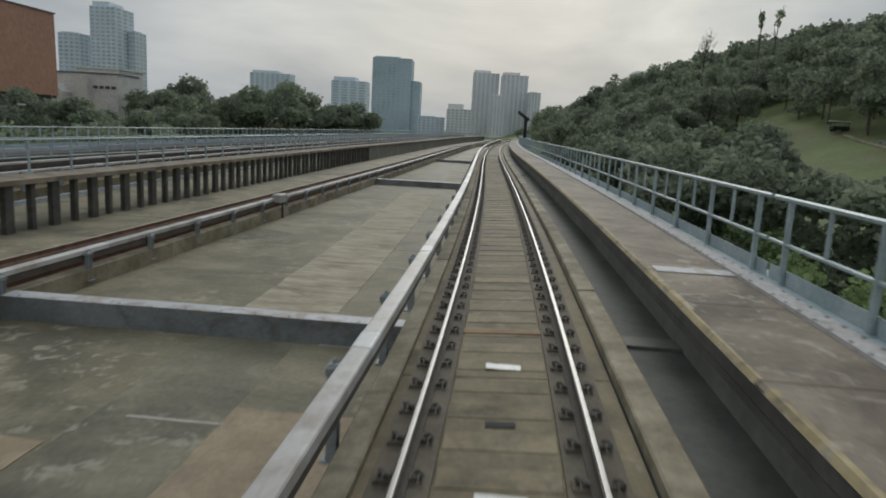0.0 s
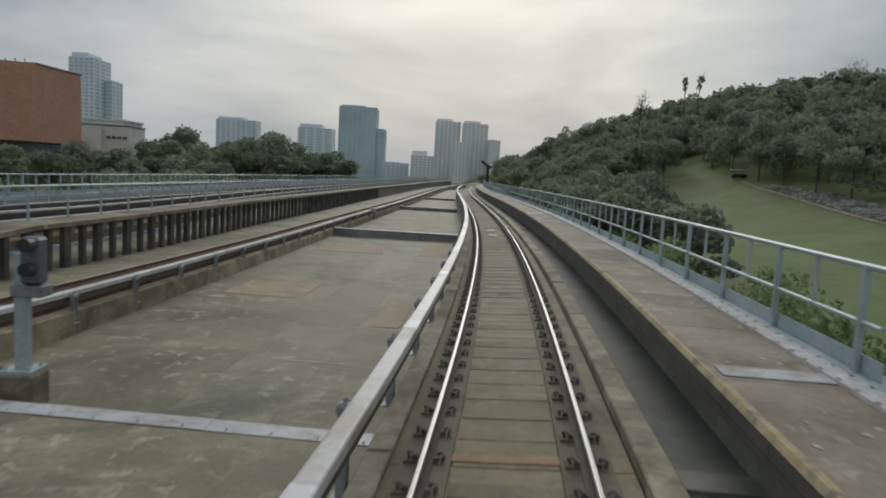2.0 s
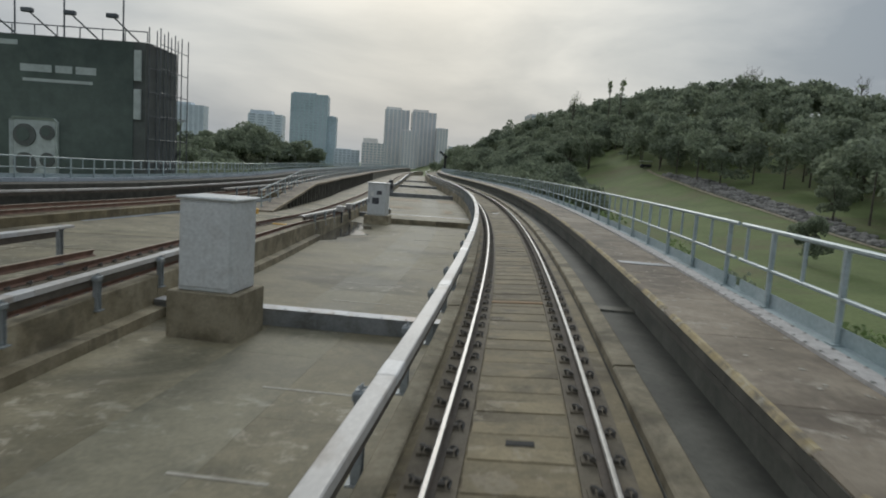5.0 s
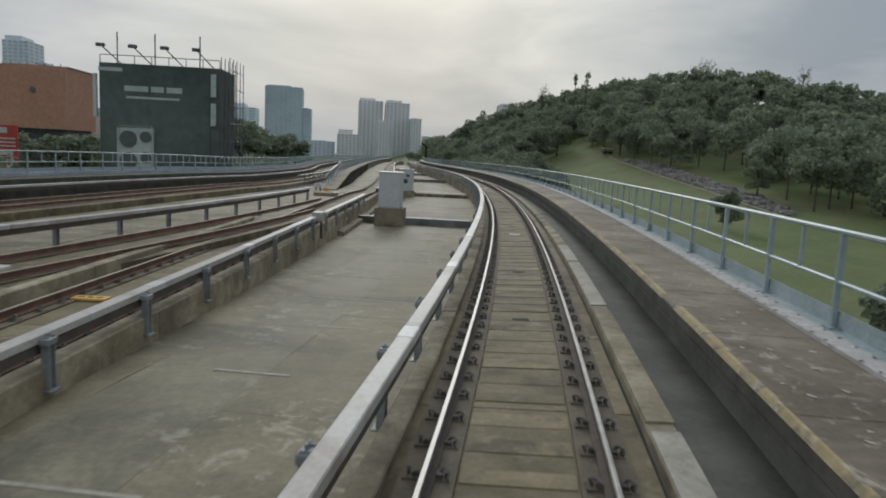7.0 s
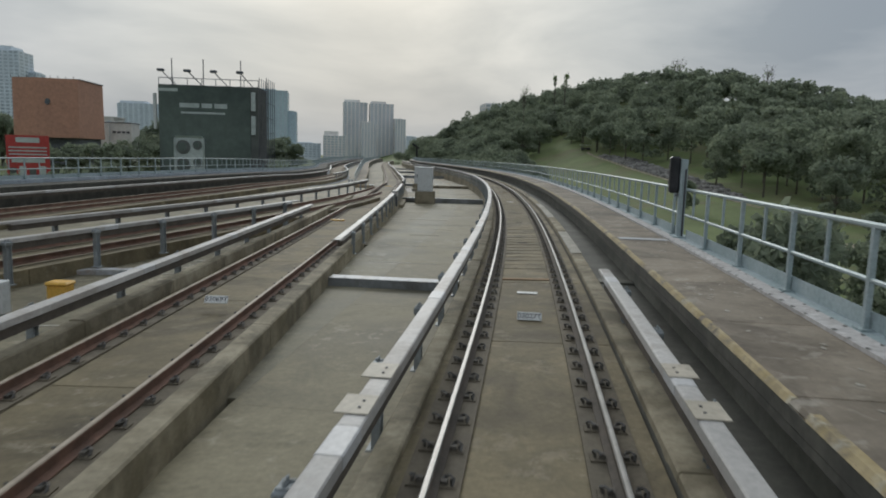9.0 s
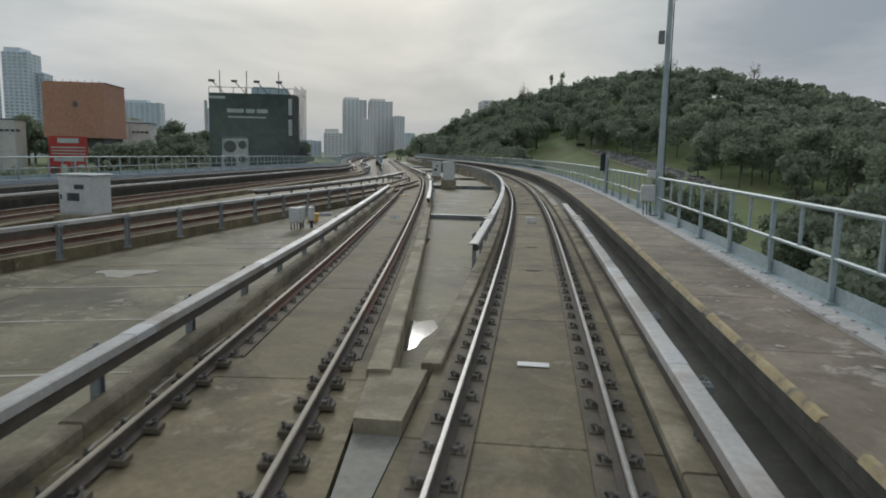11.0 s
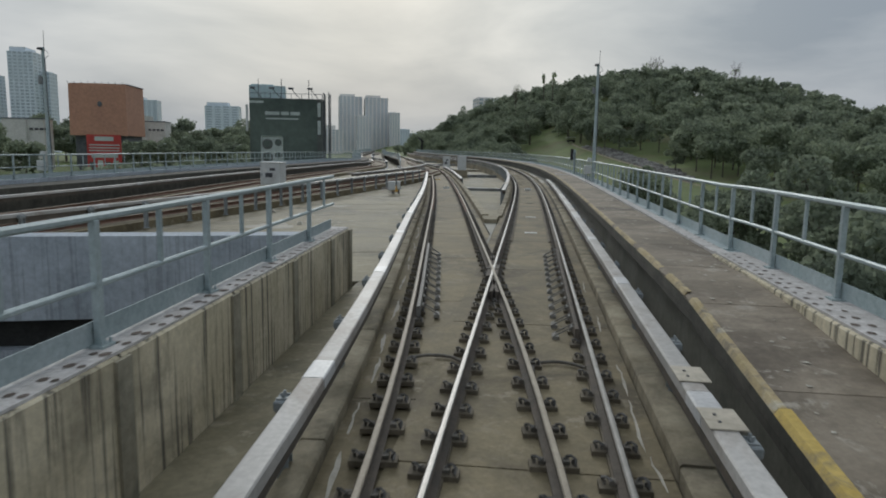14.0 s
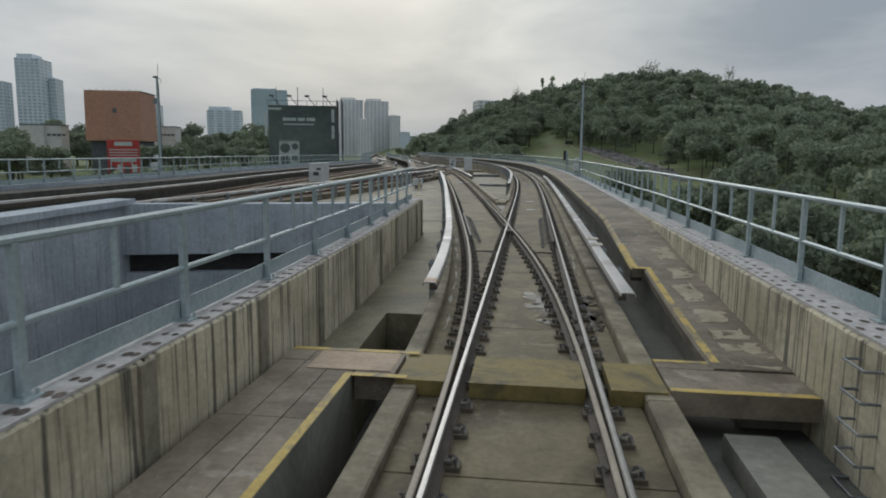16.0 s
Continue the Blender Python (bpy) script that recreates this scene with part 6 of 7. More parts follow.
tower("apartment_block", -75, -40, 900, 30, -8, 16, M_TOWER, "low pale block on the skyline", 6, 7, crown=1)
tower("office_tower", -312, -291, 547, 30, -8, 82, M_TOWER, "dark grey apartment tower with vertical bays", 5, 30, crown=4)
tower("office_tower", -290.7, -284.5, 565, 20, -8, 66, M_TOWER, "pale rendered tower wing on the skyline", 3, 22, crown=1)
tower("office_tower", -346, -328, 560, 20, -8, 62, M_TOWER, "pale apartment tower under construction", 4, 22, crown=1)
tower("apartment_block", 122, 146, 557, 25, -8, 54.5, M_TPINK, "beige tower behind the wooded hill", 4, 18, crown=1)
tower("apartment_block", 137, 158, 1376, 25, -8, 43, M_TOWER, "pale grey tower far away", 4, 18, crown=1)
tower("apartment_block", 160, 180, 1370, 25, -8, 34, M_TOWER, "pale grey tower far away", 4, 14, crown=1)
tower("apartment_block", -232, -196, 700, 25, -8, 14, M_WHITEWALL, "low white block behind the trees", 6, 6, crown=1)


def orange_hall():
    t = thing("orange_hall", "large windowless terracotta clad hall", "building", m=Matrix.Translation((-119.4, 150, -8)) @ Matrix.Diagonal((0.80, 1, 1, 1)) @ Matrix.Rotation(radians(-3), 4, "Z"))
    bm = bmesh.new()
    n = 14
    ring = []
    for k in range(n + 1):
        f = k / n
        x = -12.8 + 25.6 * f
        ring.append((x, -10 - 2.4 * math.sin(f * math.pi)))
    ring += [(12.8, 12), (-12.8, 12)]
    lo = [bm.verts.new((x, y, 13.0)) for x, y in ring]
    hi = [bm.verts.new((x * 0.985, y * 0.985, 32.0)) for x, y in ring]
    for k in range(len(ring)):
        q = (k + 1) % len(ring)
        bm.faces.new((lo[k], lo[q], hi[q], hi[k]))
    bm.faces.new(hi)
    bm.faces.new(lo[::-1])
    part("cladding", bm, M_ORANGE, t)
    part("base", boxed(-11.5, 11.5, -8, 11, 0, 12.99), M_ROOFSTEEL, t)
    bm = bmesh.new()
    box(bm, -12.9, 12.9, -8, 12.1, 32.0, 32.3)
    part("roof_edge", bm, M_ROOFSTEEL, t)
    for k in range(9):
        part("rooftop_lamp", cyl(bmesh.new(), (-12 + 3 * k, -11.2, 32), (-12 + 3 * k, -11.6, 32.6), 0.12, 6), M_ROOFSTEEL, t)
    part("sign_ring", cyl(bmesh.new(), (2.0, -12.5, 24.5), (2.0, -12.2, 24.5), 1.0, 16), M_ROOFSTEEL, t)


orange_hall()


def white_house(x, y, w, dp, top, label, porch):
    t = thing("white_house", label, "house", "white houses", m=Matrix.Translation((x, y, -8)))
    h = top + 8
    part("wall", boxed(0, w, 0, dp, 0, h), M_WHITEWALL, t)
    part("coping", boxed(-0.2, w + 0.2, -0.2, dp + 0.2, h + 0.001, h + 0.4), M_ROOFSTEEL, t)
    part("wing", boxed(w * 0.45, w * 0.61, -1.4, -0.001, 0, h - 0.4), M_WHITEWALL, t)
    for k in range(4):
        win = part("window", boxed(w * 0.66 + 1.7 * k, w * 0.66 + 1.7 * k + 1.3, -0.06, -0.002, h - 3.9, h - 3.1), M_LOUVRE, t)
        part("sill", boxed(w * 0.66 + 1.7 * k - 0.1, w * 0.66 + 1.7 * k + 1.4, -0.16, -0.002, h - 4.02, h - 3.91), M_WHITEWALL, win)
    if porch:
        bm = bmesh.new()
        prof = [(w * 0.16, 0), (w * 0.36, 0), (w * 0.36, h - 5.2), (w * 0.26, h - 3.0), (w * 0.16, h - 5.2)]
        lo, hi = [bm.verts.new((a, -4.5, b)) for a, b in prof], [bm.verts.new((a, -0.002, b)) for a, b in prof]
        bm.faces.new(lo)
        bm.faces.new(hi[::-1])
        for k in range(5):
            bm.faces.new((lo[k], hi[k], hi[(k + 1) % 5], lo[(k + 1) % 5]))
        bmesh.ops.recalc_face_normals(bm, faces=bm.faces)
        part("gabled_porch", bm, M_WHITEWALL, t)
        part("porch_window", boxed(w * 0.23, w * 0.29, -4.58, -4.502, h - 7.2, h - 5.4), M_LOUVRE, t)


white_house(-126.3, 184.8, 20.7, 12, 11.8, "white rendered house with a flat roof and a gabled porch", True)
white_house(-151.5, 136, 14.0, 9, 10.4, "low white rendered house behind the trees", False)


def white_house(x, y, w, d, h, label):
    t = thing("white_house", label, "house", "white houses", m=Matrix.Translation((x, y, -8)))
    part("wall", boxed(-w / 2, w / 2, -d / 2, d / 2, 0, h), M_WHITEWALL, t)
    part("roof", boxed(-w / 2 - 0.4, w / 2 + 0.4, -d / 2 - 0.4, d / 2 + 0.4, h, h + 0.6), M_WHITEWALL, t)
    for k in range(4):
        part("window", boxed(-w / 2 + w * (k + 0.25) / 4, -w / 2 + w * (k + 0.7) / 4, -d / 2 - 0.08, -d / 2 + 0.1, h - 3.2, h - 1.2), M_TWIN, t)


white_house(-128, 224, 14, 16, 23, "white rendered house above the trees")
white_house(-142, 224, 12, 16, 20.5, "white rendered house above the trees")
white_house(-330, 480, 60, 20, 22, "long white block behind the trees")


def billboard():
    """A dark wrapped block with an advert on its front, lamps and masts on its roof."""
    a, b = Vector((-51.05, -7.2, 0)), Vector((-37.95, -8.3, 0))
    u = (b - a).normalized()
    t = thing("billboard_block", "tall black advert wrapped block with roof lamps and masts", "billboard", m=Matrix.Translation((a + b) / 2 + Vector((0, 0, -8))) @ Matrix.Rotation(math.atan2(u.y, u.x), 4, "Z"))
    w, dp, h = (b - a).length, 7.0, 19.0
    part("block", boxed(-w / 2, w / 2, 0, dp, 0, h), M_ADBLACK, t)
    part("advert_sheet", boxed(-w / 2 + 0.1, w / 2 - 1.0, -0.1, -0.02, 5.5, h - 0.1), M_ADDARK, t)
    bm = bmesh.new()
    box(bm, -4.6, -0.6, -0.2, -0.105, 5.5, 12.2, 0.3)
    ph = part("pale_panel", bm, M_ADPALE, t)
    for x, z, r in ((-3.4, 10.7, 0.95), (-3.4, 8.3, 0.95), (-1.5, 11.0, 0.62), (-1.5, 8.7, 0.62), (-3.4, 6.3, 0.8)):
        part("lens_disc", cyl(bmesh.new(), (x, -0.205, z), (x, -0.32, z), r, 20), M_ADBLACK, ph)
        part("lens_core", cyl(bmesh.new(), (x - 0.1, -0.325, z + 0.05), (x - 0.1, -0.36, z + 0.05), r * 0.6, 16), M_ADDARK, ph)
    for k, (x0, x1, z0, z1) in enumerate(((-3.8, -1.2, 16.0, 16.6), (-0.9, 0.5, 16.0, 16.6), (0.8, 2.5, 16.0, 16.6), (-3.6, 2.2, 15.2, 15.45), (-6.6, -4.0, 18.1, 18.5))):
        part("bar", boxed(x0, x1, -0.13, -0.105, z0, z1), M_ADPALE, t)
    for z0, z1 in ((15.8, 18.3), (12.6, 15.1)):
        part("white_panel", boxed(w / 2 - 0.85, w / 2 - 0.3, -0.35, -0.1, z0, z1), M_ADPALE, t)
    for x in (-w / 2 + 1.4, -1.0, 4.0):
        part("roof_mast", cyl(bmesh.new(), (x, 1.5, h), (x, 1.5, h + 3.6), 0.07, 6), M_ROOFSTEEL, t)
    for x in (-5.6, -2.2, 1.2, 4.6):
        lamp = part("roof_lamp", cyl(bmesh.new(), (x + 1.3, 0.3, h), (x, -1.6, h + 1.6), 0.07, 6), M_ROOFSTEEL, t)
        part("lamp_head", boxed(x - 0.5, x + 0.4, -1.95, -1.5, h + 1.5, h + 1.85, 0.05), M_ROOFSTEEL, lamp)
    bm = bmesh.new()
    for k in range(8):
        cyl(bm, (-w / 2 + w * k / 7, 0.3, h), (-w / 2 + w * k / 7, 0.3, h + 0.9), 0.05, 5)
    cyl(bm, (-w / 2, 0.3, h + 0.9), (w / 2, 0.3, h + 0.9), 0.05, 5)
    part("roof_rail", bm, M_ROOFSTEEL, t)
    # scaffold on the east side
    for y in np.linspace(0.3, dp - 0.2, 5):
        for x in (w / 2 + 0.15, w / 2 + 1.1):
            part("scaffold_pole", cyl(bmesh.new(), (x, float(y), 1.0), (x, float(y), h + 1.3), 0.05, 5), M_ROOFSTEEL, t)
    for z in np.arange(3, h + 1.2, 2.0):
        for x in (w / 2 + 0.15, w / 2 + 1.1):
            part("scaffold_ledger", cyl(bmesh.new(), (x, 0.3, float(z)), (x, dp - 0.2, float(z)), 0.04, 5), M_ROOFSTEEL, t)
    for x, z0, z1 in ((-w / 2 - 0.5, 13, 17.8),):
        part("side_antenna", boxed(x - 0.2, x + 0.2, -0.1, 0.3, z0, z1, 0.05), M_CAB, t)
    return t


billboard()


def red_sign():
    t = thing("red_billboard", "red advert board with pale and red bars on posts", "billboard", m=Matrix.Translation((-98.4, 70.5, -8)) @ Matrix.Rotation(radians(20), 4, "Z"))
    part("board", boxed(-4.4, 4.4, 0, 0.5, 3.0, 12.6), M_ADRED, t)
    part("bar", boxed(-2.4, 2.4, -0.08, -0.01, 10.9, 12.1), M_ADPALE, t)
    for k in range(3):
        part("bar", boxed(-3.9, 3.9, -0.08, -0.01, 9.6 - 0.8 * k, 9.9 - 0.8 * k), M_ADPALE, t)
    part("bar", boxed(-3.4, 3.4, -0.08, -0.01, 6.2, 7.2), M_ADPALE, t)
    for k, c in enumerate((-3.2, -1.2, 0.8, 2.8)):
        part("figure_shape", boxed(c - 0.7, c + 0.7, -0.08, -0.01, 3.1, 5.0 + 0.4 * (k % 2)), M_ADPALE if k % 2 else M_ADBLACK, t)
    for x in (-3, 3):
        part("post", boxed(x - 0.2, x + 0.2, 0.1, 0.4, 0, 3.0), M_ROOFSTEEL, t)


red_sign()

# ---------------------------------------------------------------- trees and bushes


def leaf_cloud(rnd, lobes, count, leaf, verts, faces, origin=(0, 0, 0)):
    """Small bent leaf clumps spread in the outer shell of some lobes (x, y, z, rx, ry, rz)."""
    ox, oy, oz = origin
    vol = [l[3] * l[4] * l[5] for l in lobes]
    tot = sum(vol)
    for (cx, cy, cz, rx, ry, rz), vv in zip(lobes, vol):
        for _ in range(int(count * vv / tot) + 1):
            a, b = rnd.uniform(0, 2 * math.pi), math.acos(rnd.uniform(-0.85, 1))
            r = rnd.uniform(0.62, 1.06) * (0.85 + 0.3 * noise.noise(Vector((a * 1.3, b * 2.0, cx + cy))))
            x, y, z = cx + rx * r * math.sin(b) * math.cos(a), cy + ry * r * math.sin(b) * math.sin(a), cz + rz * r * math.cos(b)
            k = leaf * rnd.uniform(0.6, 1.4)
            e1 = Vector((rnd.uniform(-1, 1), rnd.uniform(-1, 1), rnd.uniform(-0.7, 0.7))).normalized()
            e2 = e1.cross(Vector((rnd.uniform(-1, 1), rnd.uniform(-1, 1), rnd.uniform(-1, 1)))).normalized()
            e3 = e1.cross(e2)
            p = Vector((ox + x, oy + y, oz + z))
            base = len(verts)
            verts.extend([tuple(p + e1 * k), tuple(p + e2 * k * 0.7 + e3 * k * 0.25), tuple(p - e1 * k * 0.9), tuple(p - e2 * k * 0.7 + e3 * k * 0.2)])
            faces.extend([(base, base + 1, base + 2), (base, base + 2, base + 3)])


def tree_mesh(seed, h, spread, leaf=0.5, count=1500, bare=False):
    rnd = random.Random(seed)
    bm = bmesh.new()
    trunk_h = h * rnd.uniform(0.42, 0.55)
    lean = (rnd.uniform(-0.4, 0.4), rnd.uniform(-0.4, 0.4))
    cyl(bm, (0, 0, -0.5), (lean[0], lean[1], trunk_h), 0.028 * h, 8, 0.016 * h)
    lobes = []
    for k in range(9):
        a = k * 2.4 + rnd.uniform(-0.4, 0.4)
        r = spread * rnd.uniform(0.25, 0.62)
        z = h * (rnd.uniform(0.55, 0.84) if k < 5 else rnd.uniform(0.28, 0.45))
        tip = (lean[0] + r * math.cos(a), lean[1] + r * math.sin(a), z)
        cyl(bm, (lean[0], lean[1], trunk_h * rnd.uniform(0.7, 1.0)), tip, 0.012 * h, 5, 0.004 * h)
        if bare:
            for q in range(3):
                cyl(bm, tip, (tip[0] + rnd.uniform(-1, 1) * spread * 0.3, tip[1] + rnd.uniform(-1, 1) * spread * 0.3, tip[2] + rnd.uniform(0.05, 0.22) * h), 0.004 * h, 4, 0.001 * h)
        lobes.append((*tip, spread * rnd.uniform(0.34, 0.5), spread * rnd.uniform(0.34, 0.5), h * rnd.uniform(0.11, 0.17)))
    verts, faces = [], []
    leaf_cloud(rnd, lobes, count, leaf, verts, faces)
    return bm, verts, faces


def tree(seed, x, y, z, h, spread, label, mat, leaf=0.5, count=1500, bare=False, group="trees"):
    t = thing("tree", label, "tree", group, m=Matrix.Translation((x, y, z)))
    bm, v, f = tree_mesh(seed, h, spread, leaf, count, bare)
    part("trunk", bm, M_BARK, t)
    put_raw("crown", v, f, mat, t)
    return t


PROTO = [tree(11 + k, 30 + 9 * k, 150 + 6 * k, ground_z(30 + 9 * k, 150 + 6 * k), 13 + k, 6.5 + 0.4 * k, "broad dark green tree on the grass slope", M_LEAF, 0.36, 3400) for k in range(4)]


def scatter_trees():
    rnd = random.Random(21)
    spots = []
    # trees along the east side of the viaduct, north of the grass
    for k in range(60):
        y = 34 + k * 3.4 + rnd.uniform(-4, 4)
        u = rnd.uniform(13, 24 + 14 * min(1.0, k / 30))
        spots.append((float(np.interp(y, A.y, A.x)) + u, y, rnd.uniform(0.62, 0.90) + 0.42 * min(1.0, max(0, k - 20) / 22)))
    # row beyond the far line in the west
    for k in range(40):
        y = 84 + k * 4.6 + rnd.uniform(-4, 4)
        spots.append((float(np.interp(y, D.y, D.x)) - 40 - rnd.uniform(0, 44), y + 6, rnd.uniform(1.05, 1.45) * (0.72 if y < 172 else 1.0)))
    for k in range(16):
        spots.append((-60 - k * 8 + rnd.uniform(-3, 3), 250 + rnd.uniform(-14, 14), rnd.uniform(1.3, 1.75)))
    for k in range(16):
        spots.append((-150 - k * 12 + rnd.uniform(-3, 3), 250 + k * 9 + rnd.uniform(-14, 14), rnd.uniform(1.3, 1.9)))
    for k in range(5, 15):
        spots.append((-92 - 4.4 * k + rnd.uniform(-4, 4), 22 + 6.0 * k + rnd.uniform(-4, 4), rnd.uniform(0.95, 1.15)))
    for i, (x, y, sc) in enumerate(spots):
        p = PROTO[i % 4]
        o = copy_thing(p, Matrix.Translation((x, y, ground_z(x, y) - 0.3)) @ Matrix.Rotation(rnd.uniform(0, 6.28), 4, "Z") @ Matrix.Diagonal((sc, sc, sc, 1)))
        o["label"] = "broad dark green tree beside the viaduct" if x > -10 else "dense dark green tree beyond the far line"


scatter_trees()
# single trees and dense bushes on the grass below the railing
for i, (x, y, sc) in enumerate(((35, 9, 0.55), (-13.6, -84.5, 0.66), (-12.0, -82.5, 0.6), (-18.0, -103, 0.62), (-20.5, -117, 0.6), (-16, -100, 0.55), (-4, -42, 0.5), (-1, -36, 0.5), (2, -25, 0.52), (52, -8, 0.6), (60, 40, 0.6), (12, -62, 0.42))):
    o = copy_thing(PROTO[(i + 1) % 4], Matrix.Translation((x, y, ground_z(x, y) - 0.3)) @ Matrix.Rotation(i * 1.3, 4, "Z") @ Matrix.Diagonal((sc * 0.8, sc * 0.8, sc, 1)))
    o["label"] = "compact dark green tree on the mown grass"


def low_trees():
    """Dark compact trees on the low ground beside the walkway, south of the lawn."""
    rnd = random.Random(41)
    for k in range(34):
        y = -150 + k * 3.3 + rnd.uniform(-1.5, 1.5)
        u = rnd.uniform(13, 20) if k % 2 else rnd.uniform(22, 48)
        if -62 < y < -40 and u < 40:
            continue
        x = float(np.interp(y, A.y, A.x)) + u
        sc = rnd.uniform(0.58, 0.74)
        o = copy_thing(PROTO[k % 4], Matrix.Translation((x, y, ground_z(x, y) - 0.3)) @ Matrix.Rotation(rnd.uniform(0, 6.28), 4, "Z") @ Matrix.Diagonal((sc * 0.85, sc * 0.85, sc, 1)))
        o["label"] = "compact dark green tree on the low ground"


low_trees()


def wood():
    """The wooded hill: crowns of many trees, packed."""
    rnd = random.Random(8)
    verts, faces = [], []
    tv = bmesh.new()
    n = 0
    tries = 0
    taken = {}
    while n < 1150 and tries < 40000:
        tries += 1
        x, y = rnd.uniform(15, 270), rnd.uniform(-140, 430)
        e = wood_edge(y) + 6 * noise.noise(Vector((x * 0.05, y * 0.05, 2)))
        if x < e or x > e + 150:
            continue
        cell = (int(x // 6.5), int(y // 6.5))
        if taken.get(cell):
            continue
        taken[cell] = True
        g = ground_z(x, y)
        h, r = rnd.uniform(9.5, 15.5), rnd.uniform(4.8, 7.2)
        front = x < e + 45
        lobes = []
        for k in range(6):
            a = rnd.uniform(0, 6.28)
            q = r * rnd.uniform(0.1, 0.6)
            lo = 0.18 if k < 3 and front else 0.2 if k < 2 else 0.5
            lobes.append((q * math.cos(a), q * math.sin(a), h * rnd.uniform(lo, 0.88), r * rnd.uniform(0.4, 0.62), r * rnd.uniform(0.4, 0.62), h * rnd.uniform(0.12, 0.22)))
        leaf_cloud(rnd, lobes, 760 if front else 400, 0.48 if front else 0.7, verts, faces, (x, y, g))
        if front:
            cyl(tv, (x, y, g - 0.5), (x, y, g + h * 0.6), 0.22, 5, 0.12)
        n += 1
    tagged(put_raw("hill_wood_crowns", verts, faces, M_LEAF), "dense dark wood covering the hill", "wood", kind="stuff")
    tagged(put("hill_wood_trunks", tv, M_BARK), "grey trunks in the hill wood", "wood", kind="stuff")


wood()


def bushes():
    rnd = random.Random(31)
    verts, faces = [], []
    for k in range(150):
        y = -95 + k * 1.3 + rnd.uniform(-1.5, 1.5)
        if y < -22 and rnd.random() < 0.4:
            continue
        u = rnd.uniform(7.2, 15)
        x = float(np.interp(y, A.y, A.x)) + u
        h = rnd.uniform(4.6, 7.4) if y > -22 else rnd.uniform(3.5, 6.0)
        lobes = [(rnd.uniform(-1.4, 1.4), rnd.uniform(-1.4, 1.4), h * rnd.uniform(0.3, 0.8), rnd.uniform(1.1, 2.0), rnd.uniform(1.1, 2.0), h * 0.24) for _ in range(5)]
        leaf_cloud(rnd, lobes, 1100, 0.17, verts, faces, (x, y, -8))
    tagged(put_raw("bank_bushes", verts, faces, M_LEAF2), "green bushes on the bank below the railing", "bushes", kind="stuff")


bushes()


def far_hedge():
    """Dense bushes and low trees beyond the far railing, in the west."""
    rnd = random.Random(57)
    verts, faces = [], []
    for k in range(120):
        y = -150 + k * 2.1 + rnd.uniform(-1.5, 1.5)
        x = float(np.interp(y, D.y, D.x)) - rnd.uniform(13, 34)
        if -62 < x < -34 and -16 < y < 4:
            continue
        h = rnd.uniform(6.6, 9.2)
        lobes = [(rnd.uniform(-2.2, 2.2), rnd.uniform(-2.2, 2.2), h * rnd.uniform(0.35, 0.85), rnd.uniform(1.6, 2.8), rnd.uniform(1.6, 2.8), h * 0.2) for _ in range(5)]
        leaf_cloud(rnd, lobes, 480, 0.34, verts, faces, (x, y, -8))
    tagged(put_raw("far_hedge", verts, faces, M_LEAF), "dense dark green hedge beyond the far railing", "hedge", kind="stuff")


far_hedge()


def slender_tree(x, y, top, seed, crown, label):
    """A tall thin trunk that stands clear of the wood, with a small tuft."""
    rnd = random.Random(seed)
    g = ground_z(x, y)
    h = top - g
    t = thing("slender_tree", label, "tree", "slender trees", m=Matrix.Translation((x, y, g)))
    bm = bmesh.new()
    lean = rnd.uniform(-1.2, 1.2)
    cyl(bm, (0, 0, -0.3), (lean, 0, h * 0.93), 0.3, 6, 0.1)
    bare = crown > 2.3
    for k in range(22 if bare else 9):
        z0 = h * rnd.uniform(0.6, 0.92)
        a = rnd.uniform(0, 6.28)
        tip = Vector((lean + crown * rnd.uniform(0.5, 1) * math.cos(a), crown * rnd.uniform(0.5, 1) * math.sin(a), z0 + rnd.uniform(1.5, 4)))
        cyl(bm, (lean * z0 / h, 0, z0), tip, 0.1, 4, 0.05)
        for q in range(3 if bare else 0):
            cyl(bm, tip, tip + Vector((rnd.uniform(-1.2, 1.2), rnd.uniform(-1.2, 1.2), rnd.uniform(0.6, 2.2))), 0.05, 3, 0.025)
    part("trunk", bm, M_BARK, t)
    v, f = [], []
    leaf_cloud(rnd, [(lean, 0, h * 0.92, crown * 0.8, crown * 0.8, h * 0.07), (lean * 0.8, crown * 0.3, h * 0.83, crown * 0.6, crown * 0.6, h * 0.05)], 70 if bare else 240, 0.3, v, f)
    put_raw("crown", v, f, M_LEAF2, t)


for q in ((77, 209, 42.0, 1, 1.3, "slender tree with a small tuft above the wood"), (82, 213, 43.5, 2, 1.9, "slender leaning tree above the wood"), (147, 232, 53, 3, 4.6, "half bare tree above the wood"), (152, 234, 53.5, 4, 4.2, "half bare tree above the wood"), (68, 232, 38, 5, 2.6, "half bare tree above the wood"), (172, 190, 46, 6, 2.8, "half bare tree above the wood")):
    slender_tree(*q)


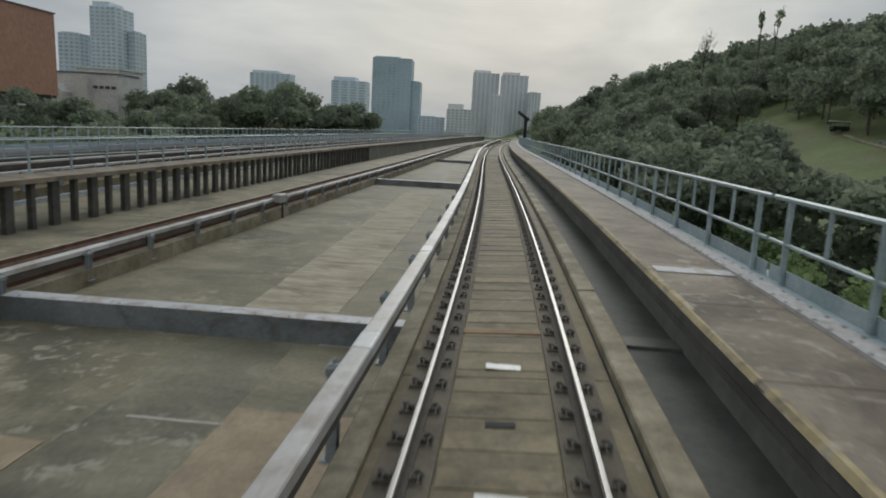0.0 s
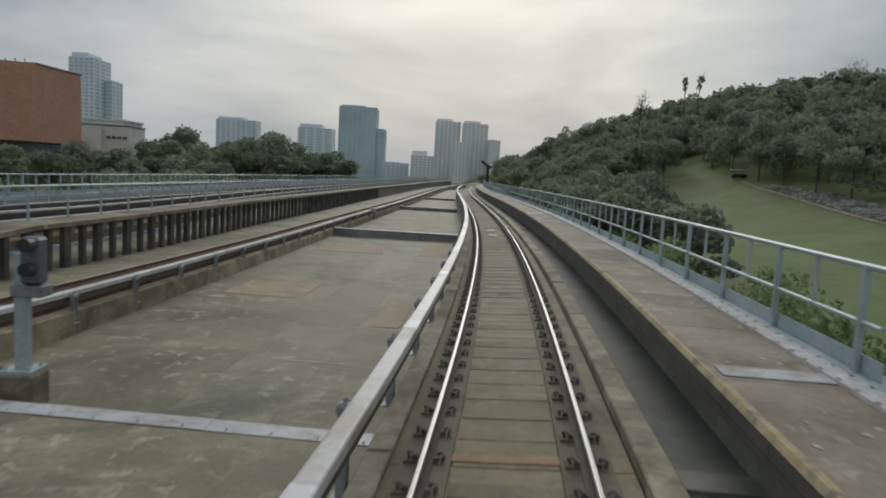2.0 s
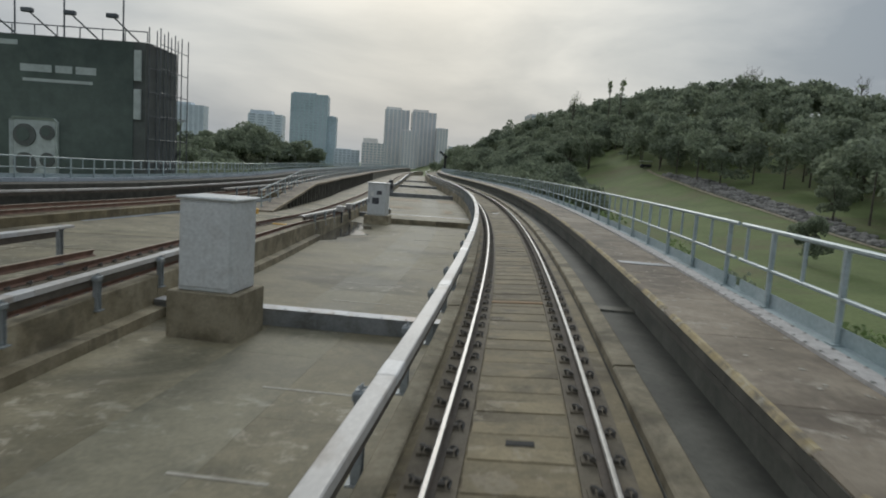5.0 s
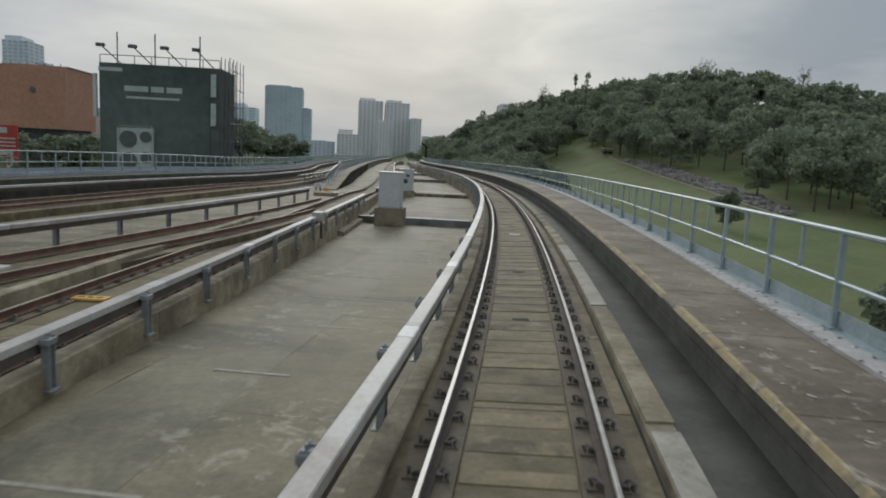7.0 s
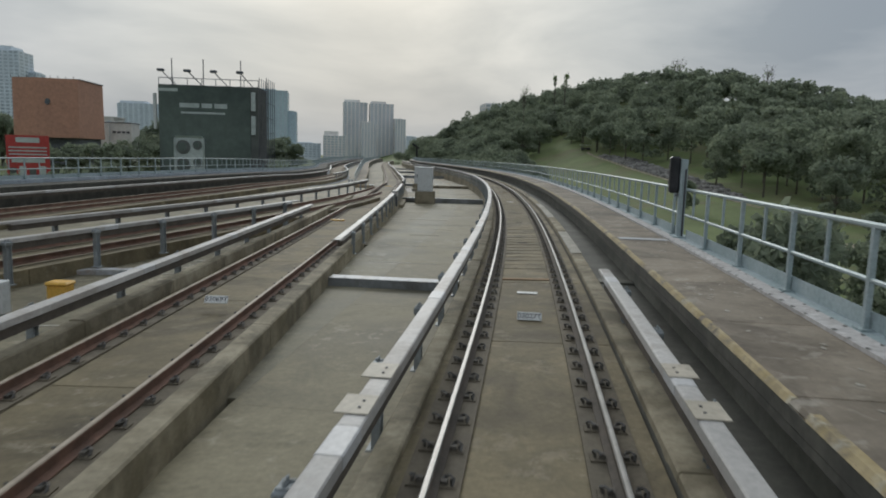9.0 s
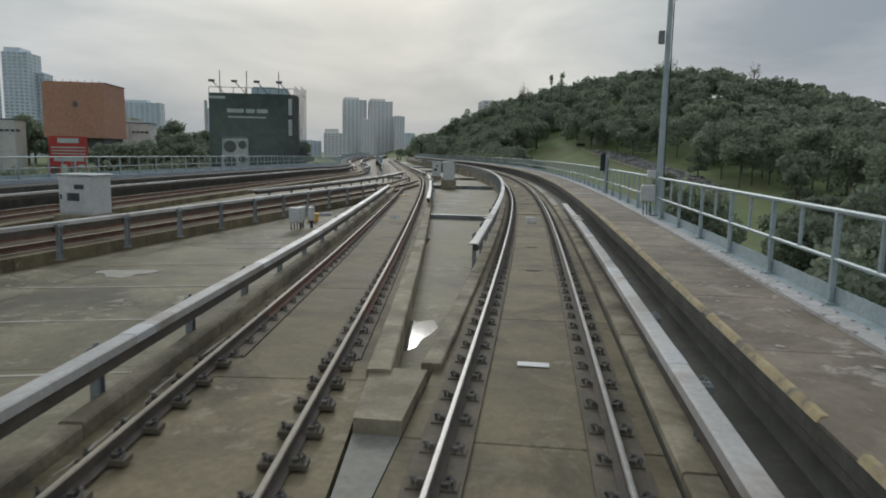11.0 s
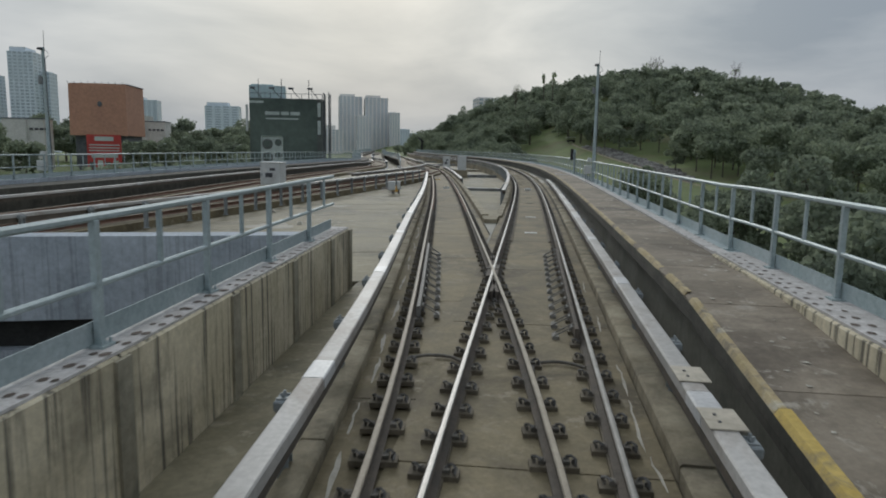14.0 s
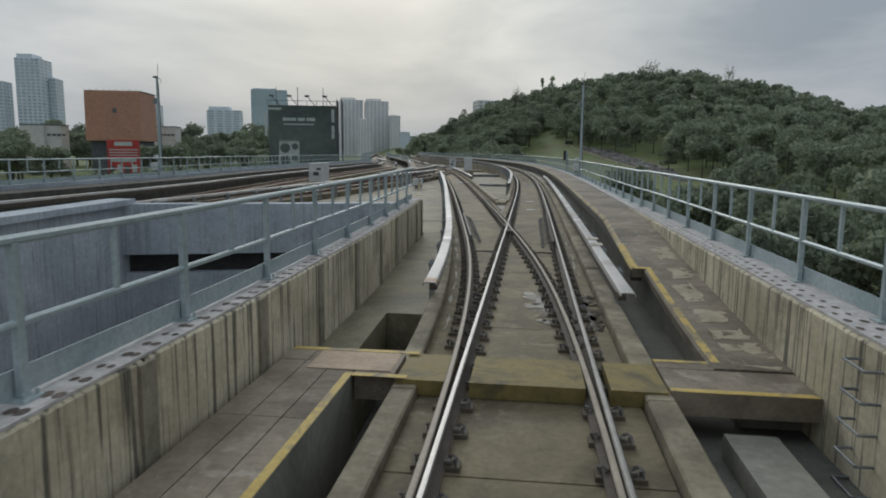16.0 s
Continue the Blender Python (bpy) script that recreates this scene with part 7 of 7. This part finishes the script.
def slope_path():
    """A rubble revetment laid on the grass slope above a narrow worn path."""
    line = Track([(10, 52.6), (42, 55.3), (60, 57.4), (85, 59.8), (110, 61.4), (131, 63.6), (150, 71), (178, 82)], 10)
    owner = thing("rubble_revetment", "grey rubble stone revetment on the grass slope", "stone wall")
    rnd = random.Random(3)
    y = 22.0
    while y < 118:
        reach = 5.4 * min(1.0, (118 - y) / 22.0 + 0.15) * min(1.0, (y - 20) / 25.0 + 0.2)
        u = 1.3
        while u < 1.3 + reach:
            w = rnd.uniform(0.9, 1.5)
            x = float(np.interp(y, line.y, line.x)) + u + rnd.uniform(-0.2, 0.2)
            bm = boxed(-w / 2, w / 2, -0.7, 0.7, -0.5, rnd.uniform(0.25, 0.7), 0.22, m=Matrix.Translation((x, y, ground_z(x, y))) @ Matrix.Rotation(rnd.uniform(-0.6, 0.6), 4, "Z") @ Matrix.Rotation(rnd.uniform(-0.25, 0.25), 4, "X"))
            part("stone", bm, M_STONE, owner)
            u += w * 1.05
        y += 1.45
    ys = np.linspace(12, 131, 40)
    verts, faces = [], []
    for i, y in enumerate(ys):
        x = float(np.interp(y, line.y, line.x))
        for dx in (-0.45, 0.45):
            verts.append((x + dx, float(y), ground_z(x + dx, float(y)) + 0.12))
        if i:
            faces.append((2 * i - 2, 2 * i - 1, 2 * i + 1, 2 * i))
    tagged(put_raw("path", verts, faces, M_KERB), "narrow worn path across the grass slope", "path", kind="structure")


slope_path()


def bunker(cx, cy, rx, ry):
    verts, faces = [], []
    n = 26
    for k in range(n):
        a = 2 * math.pi * k / n
        r = 1 + 0.18 * math.sin(3 * a)
        x, y = cx + rx * r * math.cos(a), cy + ry * r * math.sin(a)
        verts.append((x, y, ground_z(x, y) + 0.25))
    faces.append(tuple(range(n)))
    tagged(put_raw("sand_bunker", verts, faces, M_SAND), "pale sand bunker in the grass", "bunker", kind="structure")


bunker(40, -29.5, 7, 3.6)


def buggy():
    x, y = 64.2, 134.2
    t = thing("buggy", "small dark buggy with a white roof on the slope", "vehicle", m=Matrix.Translation((x, y, ground_z(x, y) + 0.1)))
    part("body", boxed(-1.6, 1.6, -0.8, 0.8, 0.35, 1.1, 0.12), M_BLACK, t)
    part("roof", boxed(-1.9, 1.7, -0.85, 0.85, 1.95, 2.1, 0.05), M_PLATE, t)
    for a in (-1.4, 1.4):
        for c in (-0.7, 0.7):
            part("post", cyl(bmesh.new(), (a, c, 1.1), (a, c, 1.95), 0.05, 6), M_BLACK, t)
            part("wheel", cyl(bmesh.new(), (a * 0.8, c - 0.12, 0.32), (a * 0.8, c + 0.12, 0.32), 0.34, 12), M_BLACK, t)


buggy()


def street_lamp(x, y, turn):
    z = ground_z(x, y)
    t = thing("street_lamp", "tall grey street lamp with a curved arm", "street lamp", "street lamps", m=Matrix.Translation((x, y, z)) @ Matrix.Rotation(radians(turn), 4, "Z"))
    part("post", cyl(bmesh.new(), (0, 0, 0), (0, 0, 10), 0.12, 8, 0.07), M_BRACKET, t)
    part("arm", cyl(bmesh.new(), (0, 0, 10), (1.8, 0, 10.6), 0.05, 6), M_BRACKET, t)
    part("lamp_head", boxed(1.6, 2.5, -0.16, 0.16, 10.52, 10.68, 0.04), M_CAB, t)


for lx, ly, lt in ((-64, 76, 10), (-58, 104, 170), (-84, 70, 20), (-49, 132, 0), (-44, 158, 180)):
    street_lamp(lx, ly, lt)


def far_hood():
    """A dark curved hood on a post beside the main track, far along the curve."""
    t = thing("dark_hood", "dark curved hood on a post beside the line", "trackside hood", m=A.place(300, 4.2, 0))
    part("post", cyl(bmesh.new(), (0, 0, -8), (0, 0, 5.4), 0.35, 8), M_BLACK, t)
    bm = bmesh.new()
    for k in range(5):
        box(bm, -1.8 + 0.45 * k, -1.2 + 0.5 * k, -0.8, 0.8, 6.3 - 0.32 * k, 7.0 - 0.34 * k, 0.1)
    part("hood", bm, M_BLACK, t)


far_hood()
